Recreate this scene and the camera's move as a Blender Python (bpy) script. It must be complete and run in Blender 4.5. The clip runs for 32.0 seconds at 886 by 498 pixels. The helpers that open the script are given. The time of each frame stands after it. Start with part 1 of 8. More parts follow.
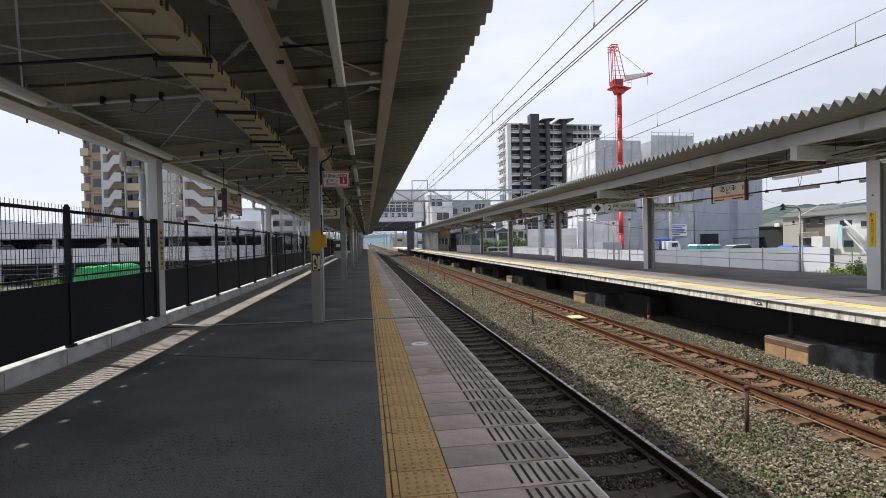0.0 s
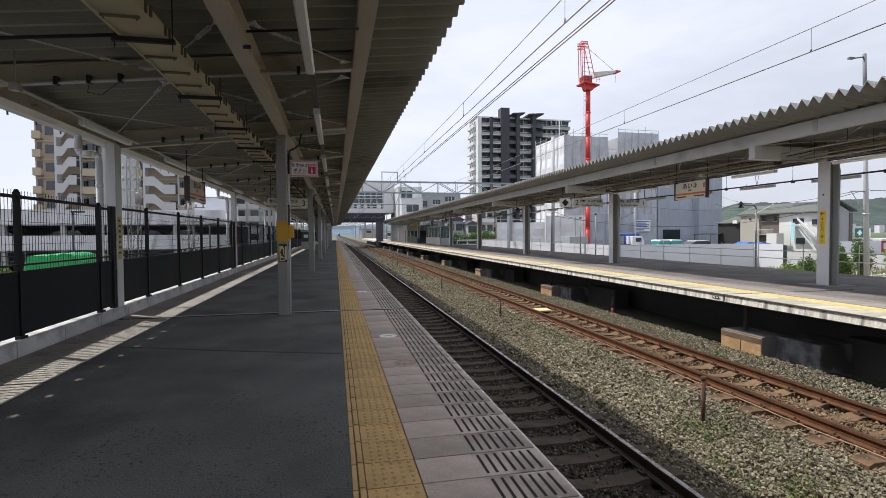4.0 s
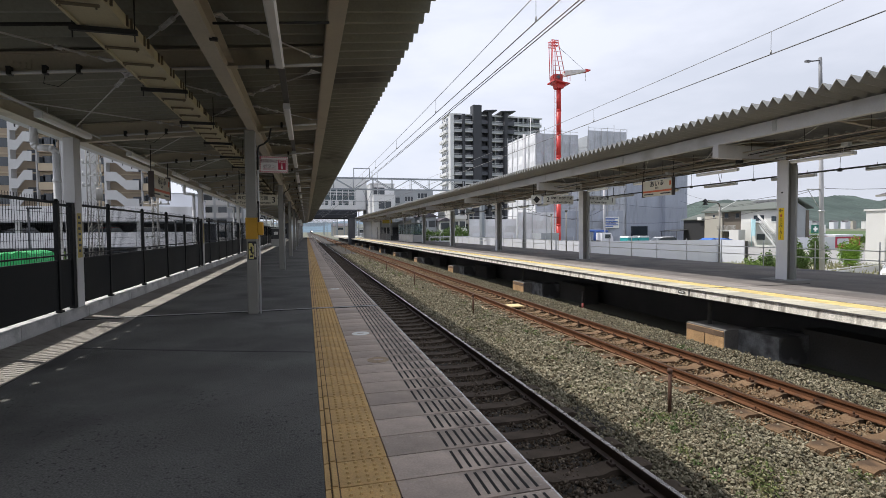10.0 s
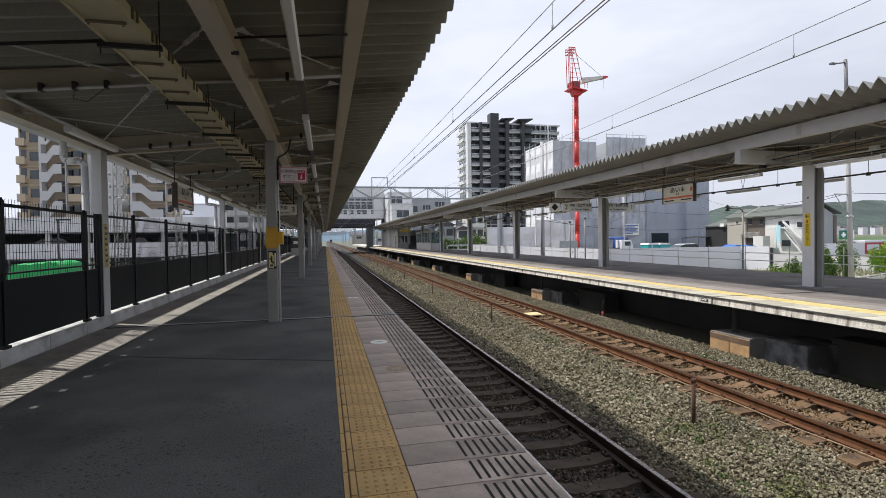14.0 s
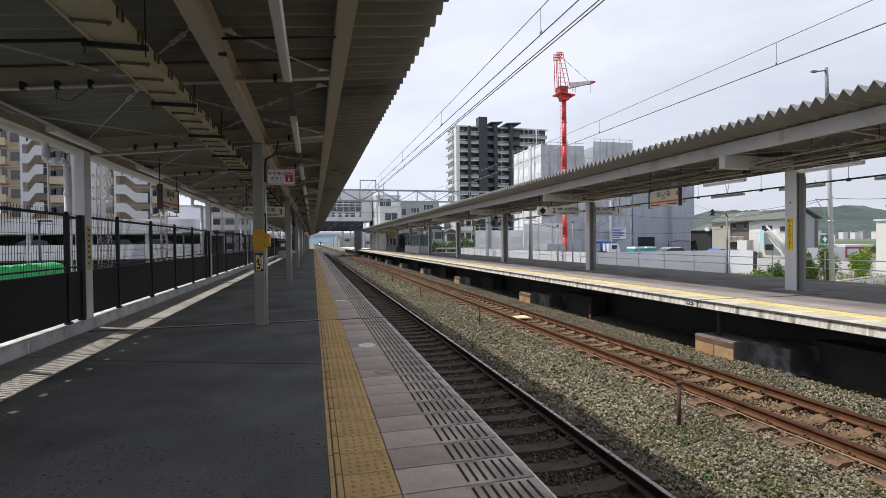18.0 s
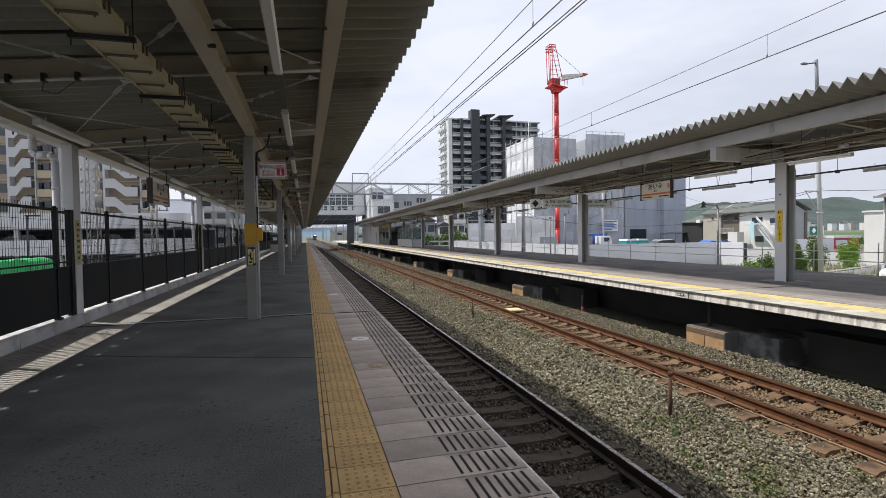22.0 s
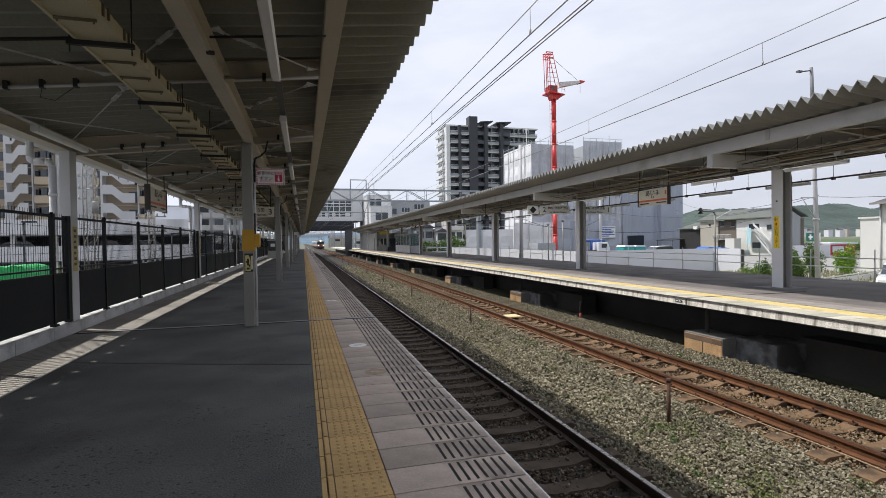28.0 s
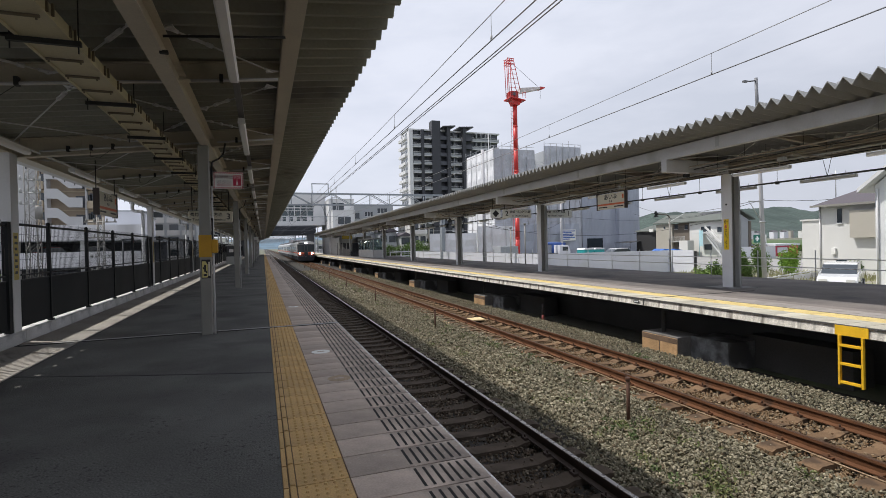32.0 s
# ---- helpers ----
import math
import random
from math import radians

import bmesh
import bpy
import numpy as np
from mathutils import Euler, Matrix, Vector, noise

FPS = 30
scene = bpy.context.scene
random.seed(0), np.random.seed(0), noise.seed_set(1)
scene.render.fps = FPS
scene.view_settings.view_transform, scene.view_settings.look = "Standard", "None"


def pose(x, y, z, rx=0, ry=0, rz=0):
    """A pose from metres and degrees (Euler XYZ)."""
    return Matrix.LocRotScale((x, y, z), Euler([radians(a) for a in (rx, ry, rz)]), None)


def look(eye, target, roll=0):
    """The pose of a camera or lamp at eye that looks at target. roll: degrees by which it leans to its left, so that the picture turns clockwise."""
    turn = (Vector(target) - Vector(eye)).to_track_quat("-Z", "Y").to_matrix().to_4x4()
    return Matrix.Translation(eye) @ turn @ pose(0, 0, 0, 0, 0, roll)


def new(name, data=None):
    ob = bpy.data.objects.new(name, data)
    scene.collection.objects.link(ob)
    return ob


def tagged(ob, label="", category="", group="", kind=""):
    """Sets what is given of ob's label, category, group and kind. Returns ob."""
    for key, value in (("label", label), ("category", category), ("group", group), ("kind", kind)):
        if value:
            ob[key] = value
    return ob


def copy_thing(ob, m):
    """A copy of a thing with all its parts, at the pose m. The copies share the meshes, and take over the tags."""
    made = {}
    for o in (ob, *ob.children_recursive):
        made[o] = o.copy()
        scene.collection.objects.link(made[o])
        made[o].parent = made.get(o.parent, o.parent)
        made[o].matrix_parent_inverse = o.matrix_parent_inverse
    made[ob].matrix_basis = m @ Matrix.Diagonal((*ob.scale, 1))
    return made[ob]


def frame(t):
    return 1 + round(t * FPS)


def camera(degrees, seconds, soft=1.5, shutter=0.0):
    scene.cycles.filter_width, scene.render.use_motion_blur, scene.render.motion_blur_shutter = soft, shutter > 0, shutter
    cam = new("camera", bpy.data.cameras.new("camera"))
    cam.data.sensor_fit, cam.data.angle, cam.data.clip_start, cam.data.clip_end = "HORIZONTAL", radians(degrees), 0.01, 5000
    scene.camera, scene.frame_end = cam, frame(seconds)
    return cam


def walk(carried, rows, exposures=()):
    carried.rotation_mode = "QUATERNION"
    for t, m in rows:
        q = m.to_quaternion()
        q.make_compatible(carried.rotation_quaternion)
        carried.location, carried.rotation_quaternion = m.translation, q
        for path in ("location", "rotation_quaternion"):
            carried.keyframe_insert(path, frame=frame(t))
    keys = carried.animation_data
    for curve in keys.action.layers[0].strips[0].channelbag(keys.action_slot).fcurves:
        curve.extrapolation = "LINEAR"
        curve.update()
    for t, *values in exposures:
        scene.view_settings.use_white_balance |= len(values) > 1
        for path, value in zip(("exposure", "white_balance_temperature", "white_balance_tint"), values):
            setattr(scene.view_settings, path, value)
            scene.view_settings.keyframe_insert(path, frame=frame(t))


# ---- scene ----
# Eye height over the platform; x points across the tracks, y along them, z = 0 is the platform's surface.
EYE = (0.0, 0.0, 1.46)
cam = camera(83.0, 32.0, soft=0.55)
TURNS = [  # seconds, yaw, pitch, roll
    (0, -8.64, -0.82, 1.11), (0.5, -9.18, -1.22, 1.16), (1, -9.17, -1.11, 0.39), (1.5, -9.79, -1.01, 0.63), (2, -10.67, -1.06, 0.32), (2.5, -10.86, -1.38, 0.01),
    (3, -11.14, -1.77, 0.60), (3.5, -11.93, -1.85, 0.46), (5.5, -12.33, -1.20, 0.30), (6, -12.60, -1.21, 0.29), (6.5, -12.69, -1.20, 0.28), (7, -12.68, -0.82, 0.46),
    (7.5, -12.82, -1.07, 0.51), (8, -13.69, -1.66, 0.27), (8.5, -15.49, -1.88, -0.34), (9, -16.05, -2.44, 0.10), (9.5, -16.01, -2.20, 0.39), (10, -15.25, -2.13, 0.43),
    (10.5, -15.02, -2.45, 0.85), (11, -14.96, -2.24, 1.03), (11.5, -14.97, -2.01, 1.03), (12, -15.00, -1.58, 1.09), (12.5, -14.42, -1.39, 0.68), (13, -14.07, -1.22, 0.97),
    (13.5, -13.64, -1.30, 0.82), (14, -13.22, -1.16, 0.79), (14.5, -13.55, -0.82, 0.63), (16.5, -13.75, -0.61, 0.66), (17, -14.13, -0.68, 0.64), (17.5, -14.32, -0.82, 0.72),
    (18, -14.55, -0.83, 0.59), (18.5, -14.89, -0.87, 0.69), (19, -14.99, -0.95, 0.50), (19.5, -15.12, -0.93, 0.69), (20, -15.29, -1.02, 1.12), (20.5, -15.21, -0.95, 1.06),
    (21, -15.49, -1.12, 1.09), (21.5, -15.24, -1.47, 0.96), (22, -15.36, -1.63, 0.85), (22.5, -15.30, -2.03, 0.93), (23, -15.30, -1.84, 0.76), (23.5, -15.40, -1.69, 0.81),
    (24, -15.54, -1.70, 0.76), (24.5, -15.82, -1.74, 0.77), (25, -15.64, -1.63, 0.97), (25.5, -15.61, -1.29, 0.73), (27.5, -15.40, -0.94, 0.67), (28, -15.60, -0.91, 0.84),
    (28.5, -15.76, -0.57, 0.72), (29, -15.96, -0.63, 0.72), (29.5, -16.27, -0.63, 1.01), (30, -16.64, -0.55, 0.92), (30.5, -16.81, -0.34, 0.81), (31, -17.28, -0.41, 0.93),
    (31.5, -18.13, -0.53, 1.11), (32, -19.75, -0.53, 1.27),
]
walk(cam, [(t, pose(*EYE, 90 + p, r, y)) for t, y, p, r in TURNS], exposures=[(0.0, 0.05), (20.0, 0.025), (27.0, 0.005), (30.0, -0.06), (32.0, -0.13)])

# ---- light ----
SUN_FROM = Vector((-0.54, 0.32, 1.0)).normalized()
world = bpy.data.worlds.new("sky")
scene.world = world
world.use_nodes = True
wn, wl = world.node_tree.nodes, world.node_tree.links
wn.clear()
w_out = wn.new("ShaderNodeOutputWorld")
w_bg = wn.new("ShaderNodeBackground")
w_bg.inputs["Strength"].default_value = 0.1
w_sky = wn.new("ShaderNodeTexSky")
w_sky.sky_type = "NISHITA"
w_sky.sun_disc = False
w_sky.sun_elevation = math.asin(SUN_FROM.z)
w_sky.sun_rotation = math.atan2(SUN_FROM.x, SUN_FROM.y)
w_sky.dust_density = 2.0
w_co = wn.new("ShaderNodeTexCoord")
w_map = wn.new("ShaderNodeMapping")
w_map.inputs["Scale"].default_value = (1.0, 1.0, 3.2)
w_noise = wn.new("ShaderNodeTexNoise")
w_noise.inputs["Scale"].default_value = 2.6
w_noise.inputs["Detail"].default_value = 7
w_noise.inputs["Roughness"].default_value = 0.55
w_ramp = wn.new("ShaderNodeValToRGB")
w_ramp.color_ramp.elements[0].position, w_ramp.color_ramp.elements[1].position = 0.36, 0.60
w_ramp.color_ramp.elements[0].color = (0.80, 0.80, 0.80, 1)
w_ramp.color_ramp.elements[1].color = (1, 1, 1, 1)
w_mix = wn.new("ShaderNodeMix")
w_mix.data_type = "RGBA"
w_mix.inputs["B"].default_value = (8.75, 9.15, 10.45, 1)
wl.new(w_co.outputs["Generated"], w_map.inputs["Vector"])
wl.new(w_map.outputs["Vector"], w_noise.inputs["Vector"])
wl.new(w_noise.outputs["Fac"], w_ramp.inputs["Fac"])
wl.new(w_ramp.outputs["Color"], w_mix.inputs["Factor"])
wl.new(w_sky.outputs["Color"], w_mix.inputs["A"])
# the overcast is brighter on the sun's side
w_dot = wn.new("ShaderNodeVectorMath")
w_dot.operation = "DOT_PRODUCT"
w_dot.inputs[1].default_value = SUN_FROM
w_side = wn.new("ShaderNodeMapRange")
w_side.inputs["From Min"].default_value, w_side.inputs["From Max"].default_value = -0.25, 0.30
w_side.inputs["To Min"].default_value, w_side.inputs["To Max"].default_value = 0.80, 1.0
w_scale = wn.new("ShaderNodeVectorMath")
w_scale.operation = "SCALE"
wl.new(w_co.outputs["Generated"], w_dot.inputs[0])
wl.new(w_dot.outputs["Value"], w_side.inputs["Value"])
wl.new(w_mix.outputs["Result"], w_scale.inputs[0])
wl.new(w_side.outputs["Result"], w_scale.inputs["Scale"])
wl.new(w_scale.outputs["Vector"], w_bg.inputs["Color"])
wl.new(w_bg.outputs["Background"], w_out.inputs["Surface"])
sun = new("sun", bpy.data.lights.new("sun", "SUN"))
sun.data.energy, sun.data.angle, sun.data.color = 4.4, radians(0.6), (1.0, 0.955, 0.89)
sun.matrix_world = look(SUN_FROM * 50, (0, 0, 0))
scene.view_settings.exposure = 0.0


# ---- materials ----
def mat(name, color, rough=0.6, metal=0.0, var=0.25, scale=3.0, fine=60.0, bump=0.15, stain=None, stain_at=0.62, streak=1.0, per=0.0, glow=0.0, speck=None, grain=0.4):
    """Colour with a coarse and a fine noise, optional stains of another colour, streaks (stretch along z), variation from piece to piece."""
    m = bpy.data.materials.new(name)
    m.use_nodes = True
    n, l = m.node_tree.nodes, m.node_tree.links
    b = n["Principled BSDF"]
    b.inputs["Roughness"].default_value, b.inputs["Metallic"].default_value = rough, metal
    co = n.new("ShaderNodeTexCoord")
    mp = n.new("ShaderNodeMapping")
    mp.inputs["Scale"].default_value = (1, 1, streak)
    l.new(co.outputs["Object"], mp.inputs["Vector"])
    a = n.new("ShaderNodeTexNoise")
    a.inputs["Scale"].default_value, a.inputs["Detail"].default_value = scale, 5
    l.new(mp.outputs["Vector"], a.inputs["Vector"])
    f = n.new("ShaderNodeTexNoise")
    f.inputs["Scale"].default_value, f.inputs["Detail"].default_value = fine, 3
    l.new(co.outputs["Object"], f.inputs["Vector"])
    add = n.new("ShaderNodeMath")
    add.operation = "MULTIPLY_ADD"
    add.inputs[1].default_value = 1 - grain if grain < 1 else 0.5
    l.new(a.outputs["Fac"], add.inputs[0])
    half = n.new("ShaderNodeMath")
    half.operation = "MULTIPLY"
    half.inputs[1].default_value = grain
    l.new(f.outputs["Fac"], half.inputs[0])
    l.new(half.outputs[0], add.inputs[2])
    level = n.new("ShaderNodeMapRange")
    level.inputs["From Min"].default_value, level.inputs["From Max"].default_value = 0.3, 0.7
    level.clamp = False
    level.inputs["To Min"].default_value, level.inputs["To Max"].default_value = 1 - var, 1 + var
    l.new(add.outputs[0], level.inputs["Value"])
    mul = n.new("ShaderNodeVectorMath")
    mul.operation = "SCALE"
    mul.inputs[0].default_value = color
    l.new(level.outputs["Result"], mul.inputs["Scale"])
    last = mul.outputs["Vector"]
    if per:
        info = n.new("ShaderNodeObjectInfo")
        pr = n.new("ShaderNodeMapRange")
        pr.inputs["To Min"].default_value, pr.inputs["To Max"].default_value = 1 - per, 1 + per
        l.new(info.outputs["Random"], pr.inputs["Value"])
        sc = n.new("ShaderNodeVectorMath")
        sc.operation = "SCALE"
        l.new(last, sc.inputs[0])
        l.new(pr.outputs["Result"], sc.inputs["Scale"])
        last = sc.outputs["Vector"]
    if stain:
        s = n.new("ShaderNodeTexNoise")
        s.inputs["Scale"].default_value, s.inputs["Detail"].default_value = scale * 0.7, 8
        l.new(mp.outputs["Vector"], s.inputs["Vector"])
        rmp = n.new("ShaderNodeMapRange")
        rmp.inputs["From Min"].default_value, rmp.inputs["From Max"].default_value = stain_at - 0.06, stain_at + 0.08
        l.new(s.outputs["Fac"], rmp.inputs["Value"])
        mx = n.new("ShaderNodeMix")
        mx.data_type = "RGBA"
        l.new(rmp.outputs["Result"], mx.inputs["Factor"])
        l.new(last, mx.inputs["A"])
        mx.inputs["B"].default_value = (*stain, 1)
        last = mx.outputs["Result"]
    if speck:
        v = n.new("ShaderNodeTexNoise")
        v.inputs["Scale"].default_value, v.inputs["Detail"].default_value = 26, 2
        l.new(co.outputs["Object"], v.inputs["Vector"])
        vr = n.new("ShaderNodeMapRange")
        vr.inputs["From Min"].default_value, vr.inputs["From Max"].default_value = 0.60, 0.66
        l.new(v.outputs["Fac"], vr.inputs["Value"])
        g = n.new("ShaderNodeTexNoise")
        g.inputs["Scale"].default_value, g.inputs["Detail"].default_value = 1.7, 3
        l.new(co.outputs["Object"], g.inputs["Vector"])
        gr = n.new("ShaderNodeMapRange")
        gr.inputs["From Min"].default_value, gr.inputs["From Max"].default_value = 0.42, 0.60
        l.new(g.outputs["Fac"], gr.inputs["Value"])
        vm = n.new("ShaderNodeMath")
        vm.operation = "MULTIPLY"
        l.new(vr.outputs["Result"], vm.inputs[0])
        l.new(gr.outputs["Result"], vm.inputs[1])
        sx = n.new("ShaderNodeMix")
        sx.data_type = "RGBA"
        l.new(vm.outputs[0], sx.inputs["Factor"])
        l.new(last, sx.inputs["A"])
        sx.inputs["B"].default_value = (*speck, 1)
        last = sx.outputs["Result"]
    l.new(last, b.inputs["Base Color"])
    rr = n.new("ShaderNodeMapRange")
    rr.inputs["To Min"].default_value, rr.inputs["To Max"].default_value = max(rough - 0.12, 0.03), min(rough + 0.12, 1)
    l.new(a.outputs["Fac"], rr.inputs["Value"])
    l.new(rr.outputs["Result"], b.inputs["Roughness"])
    if bump:
        bp = n.new("ShaderNodeBump")
        bp.inputs["Strength"].default_value, bp.inputs["Distance"].default_value = bump, 0.01
        l.new(f.outputs["Fac"], bp.inputs["Height"])
        l.new(bp.outputs["Normal"], b.inputs["Normal"])
    if glow:
        b.inputs["Emission Color"].default_value = (*color, 1)
        b.inputs["Emission Strength"].default_value = glow
    return m


ASPHALT = mat("asphalt", (0.132, 0.132, 0.125), 0.85, var=0.6, scale=0.8, fine=75, bump=1.0, stain=(0.085, 0.085, 0.082), stain_at=0.57, speck=(0.056, 0.055, 0.053), grain=0.55)
TACTILE = mat("tactile_yellow", (0.545, 0.357, 0.145), 0.7, var=0.32, scale=4, fine=90, stain=(0.25, 0.19, 0.08), stain_at=0.66, per=0.10)
FAR_YELLOW = mat("faded_yellow_paint", (0.70, 0.55, 0.21), 0.7, var=0.30, scale=4, fine=60, stain=(0.42, 0.36, 0.22), stain_at=0.58)
SLAB = mat("edge_slab_concrete", (0.450, 0.370, 0.312), 0.8, var=0.34, scale=3.2, fine=70, bump=0.2, grain=0.25, stain=(0.235, 0.195, 0.168), stain_at=0.56, per=0.17, speck=(0.56, 0.50, 0.45))
SLIT = mat("dark_rubber", (0.035, 0.033, 0.032), 0.8, fine=120)
CONCRETE = mat("weathered_concrete", (0.62, 0.59, 0.525), 0.85, var=0.5, scale=8.0, fine=40, bump=0.5, stain=(0.20, 0.18, 0.155), stain_at=0.58, streak=0.12)
CURB = mat("curb_concrete", (0.50, 0.495, 0.485), 0.85, var=0.25, scale=2.0, fine=60, stain=(0.20, 0.20, 0.20), per=0.10)
# Concrete darkened in its colour for the shade under the platforms.
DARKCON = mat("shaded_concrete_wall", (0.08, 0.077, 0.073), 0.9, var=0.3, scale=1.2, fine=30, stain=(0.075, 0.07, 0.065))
RUSTCON = mat("rusty_concrete", (0.40, 0.25, 0.125), 0.9, var=0.4, scale=3, fine=40, stain=(0.22, 0.13, 0.07))
HALF_WHITE = mat("off_white_panel", (0.50, 0.505, 0.51), 0.55, var=0.12, scale=1.2, fine=30, bump=0.05, stain=(0.40, 0.40, 0.40), stain_at=0.64)
STEEL = mat("painted_grey_steel", (0.42, 0.425, 0.41), 0.5, var=0.10, scale=2, fine=40, bump=0.05, stain=(0.30, 0.29, 0.26), stain_at=0.70)
BEAM = mat("beige_grey_painted_steel", (0.54, 0.495, 0.40), 0.55, var=0.12, scale=1.5, fine=40, bump=0.05, stain=(0.24, 0.21, 0.16), stain_at=0.68)
WHITE_STEEL = mat("white_painted_steel", (0.60, 0.605, 0.61), 0.45, var=0.08, scale=2, fine=40, bump=0.04, stain=(0.48, 0.47, 0.45), stain_at=0.7)
SHEET = mat("zinc_roof_sheet", (0.285, 0.289, 0.238), 0.5, metal=0.15, var=0.16, scale=0.8, fine=30, bump=0.04, stain=(0.15, 0.145, 0.13), stain_at=0.64)
CREAM = mat("cream_cable_duct", (0.58, 0.525, 0.345), 0.5, var=0.12, scale=2, fine=40, bump=0.05, stain=(0.36, 0.30, 0.2), stain_at=0.7)
GALV = mat("galvanised_steel", (0.45, 0.46, 0.47), 0.42, metal=0.7, var=0.15, scale=6, fine=40, bump=0.05)
BLACK = mat("black_powder_coat", (0.012, 0.013, 0.014), 0.45, var=0.2, scale=3, fine=60, bump=0.05)
SCREEN = mat("black_resin_board", (0.014, 0.016, 0.017), 0.55, var=0.25, scale=0.8, fine=40, bump=0.08)
RUBBERY = mat("dark_cable", (0.02, 0.02, 0.02), 0.6, bump=0)
LAMP = mat("white_lamp_cover", (0.86, 0.86, 0.85), 0.35, var=0.05, scale=3, bump=0)
for dull in (BLACK, SCREEN, SLIT, ASPHALT):
    dull.node_tree.nodes["Principled BSDF"].inputs["Specular IOR Level"].default_value = 0.15
POLE_G = mat("grey_pole_paint", (0.238, 0.230, 0.210), 0.5, var=0.14, scale=2, fine=40, bump=0.05, stain=(0.19, 0.185, 0.175), stain_at=0.68)
COLUMN = mat("pale_column_paint", (0.57, 0.57, 0.575), 0.5, var=0.08, scale=2, fine=40, bump=0.04, stain=(0.34, 0.335, 0.33), stain_at=0.7)
DARK_PANEL = mat("dark_grey_panel", (0.05, 0.052, 0.055), 0.5, var=0.1, scale=2, fine=40, bump=0.03)
RAILTOP = mat("polished_rail", (0.42, 0.40, 0.38), 0.28, metal=0.9, var=0.1, scale=8, fine=60, bump=0.04)
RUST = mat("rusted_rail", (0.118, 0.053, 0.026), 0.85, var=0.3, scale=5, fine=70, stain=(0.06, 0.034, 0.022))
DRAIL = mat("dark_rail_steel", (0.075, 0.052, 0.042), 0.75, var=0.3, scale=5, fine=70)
# Concrete tone lowered for the canopy's shade on the near track.
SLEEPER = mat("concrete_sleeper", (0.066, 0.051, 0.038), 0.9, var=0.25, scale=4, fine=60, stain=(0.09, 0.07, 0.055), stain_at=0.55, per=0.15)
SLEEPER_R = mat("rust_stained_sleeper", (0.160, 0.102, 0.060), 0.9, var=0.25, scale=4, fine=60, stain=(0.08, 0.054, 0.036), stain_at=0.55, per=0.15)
SIGN_WHITE = mat("sign_white", (0.78, 0.78, 0.75), 0.4, var=0.05, scale=3, bump=0)
SIGN_CREAM = mat("sign_cream", (0.62, 0.58, 0.47), 0.4, var=0.05, scale=3, bump=0)
SIGN_RED = mat("sign_red", (0.50, 0.03, 0.08), 0.4, var=0.05, scale=3, bump=0)
SIGN_ORANGE = mat("sign_orange", (0.64, 0.13, 0.04), 0.4, var=0.05, scale=3, bump=0)
SIGN_YELLOW = mat("sign_yellow", (0.85, 0.60, 0.01), 0.4, var=0.06, scale=3, bump=0)
SIGN_BLACK = mat("sign_black", (0.015, 0.015, 0.018), 0.4, var=0.05, bump=0)
YELLOW_BOX = mat("yellow_box_paint", (0.52, 0.28, 0.015), 0.45, var=0.2, scale=4, bump=0.03)
for dull in (RUST, SLEEPER_R, SLEEPER, CONCRETE, CURB):
    dull.node_tree.nodes["Principled BSDF"].inputs["Specular IOR Level"].default_value = 0.2
LADDER_Y = mat("ladder_yellow", (0.75, 0.45, 0.02), 0.5, var=0.15, scale=5, bump=0.03, stain=(0.45, 0.22, 0.03), stain_at=0.66)


def stone_mat(name, colors, rough=0.9):
    """Loose stones: every island takes a colour of its own."""
    m = bpy.data.materials.new(name)
    m.use_nodes = True
    n, l = m.node_tree.nodes, m.node_tree.links
    b = n["Principled BSDF"]
    b.inputs["Roughness"].default_value, b.inputs["Specular IOR Level"].default_value = rough, 0.2
    g = n.new("ShaderNodeNewGeometry")
    r = n.new("ShaderNodeValToRGB")
    els = r.color_ramp.elements
    while len(els) < len(colors):
        els.new(0.5)
    for i, c in enumerate(colors):
        els[i].position, els[i].color = i / (len(colors) - 1), (*c, 1)
    l.new(g.outputs["Random Per Island"], r.inputs["Fac"])
    co = n.new("ShaderNodeTexCoord")
    t = n.new("ShaderNodeTexNoise")
    t.inputs["Scale"].default_value, t.inputs["Detail"].default_value = 0.7, 4
    l.new(co.outputs["Object"], t.inputs["Vector"])
    k = n.new("ShaderNodeMapRange")
    k.inputs["To Min"].default_value, k.inputs["To Max"].default_value = 0.65, 1.35
    l.new(t.outputs["Fac"], k.inputs["Value"])
    s = n.new("ShaderNodeVectorMath")
    s.operation = "SCALE"
    l.new(r.outputs["Color"], s.inputs[0])
    l.new(k.outputs["Result"], s.inputs["Scale"])
    l.new(s.outputs["Vector"], b.inputs["Base Color"])
    return m


BALLAST = stone_mat("ballast_stone", [(0.060, 0.053, 0.036), (0.225, 0.210, 0.146), (0.140, 0.122, 0.080), (0.370, 0.335, 0.245), (0.105, 0.078, 0.048)])
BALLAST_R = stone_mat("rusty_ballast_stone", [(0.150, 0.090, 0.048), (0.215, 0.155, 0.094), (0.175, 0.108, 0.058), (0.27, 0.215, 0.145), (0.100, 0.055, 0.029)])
# Brown stones with the canopy's shade darkened into their tones.
BALLAST_D = stone_mat("shade_dark_ballast_stone", [(0.036, 0.026, 0.018), (0.125, 0.096, 0.070), (0.066, 0.048, 0.033), (0.215, 0.178, 0.138), (0.030, 0.021, 0.015)])
LEAF = stone_mat("leaf_green", [(0.07, 0.13, 0.03), (0.15, 0.23, 0.05), (0.11, 0.18, 0.045), (0.24, 0.30, 0.09)], 0.6)
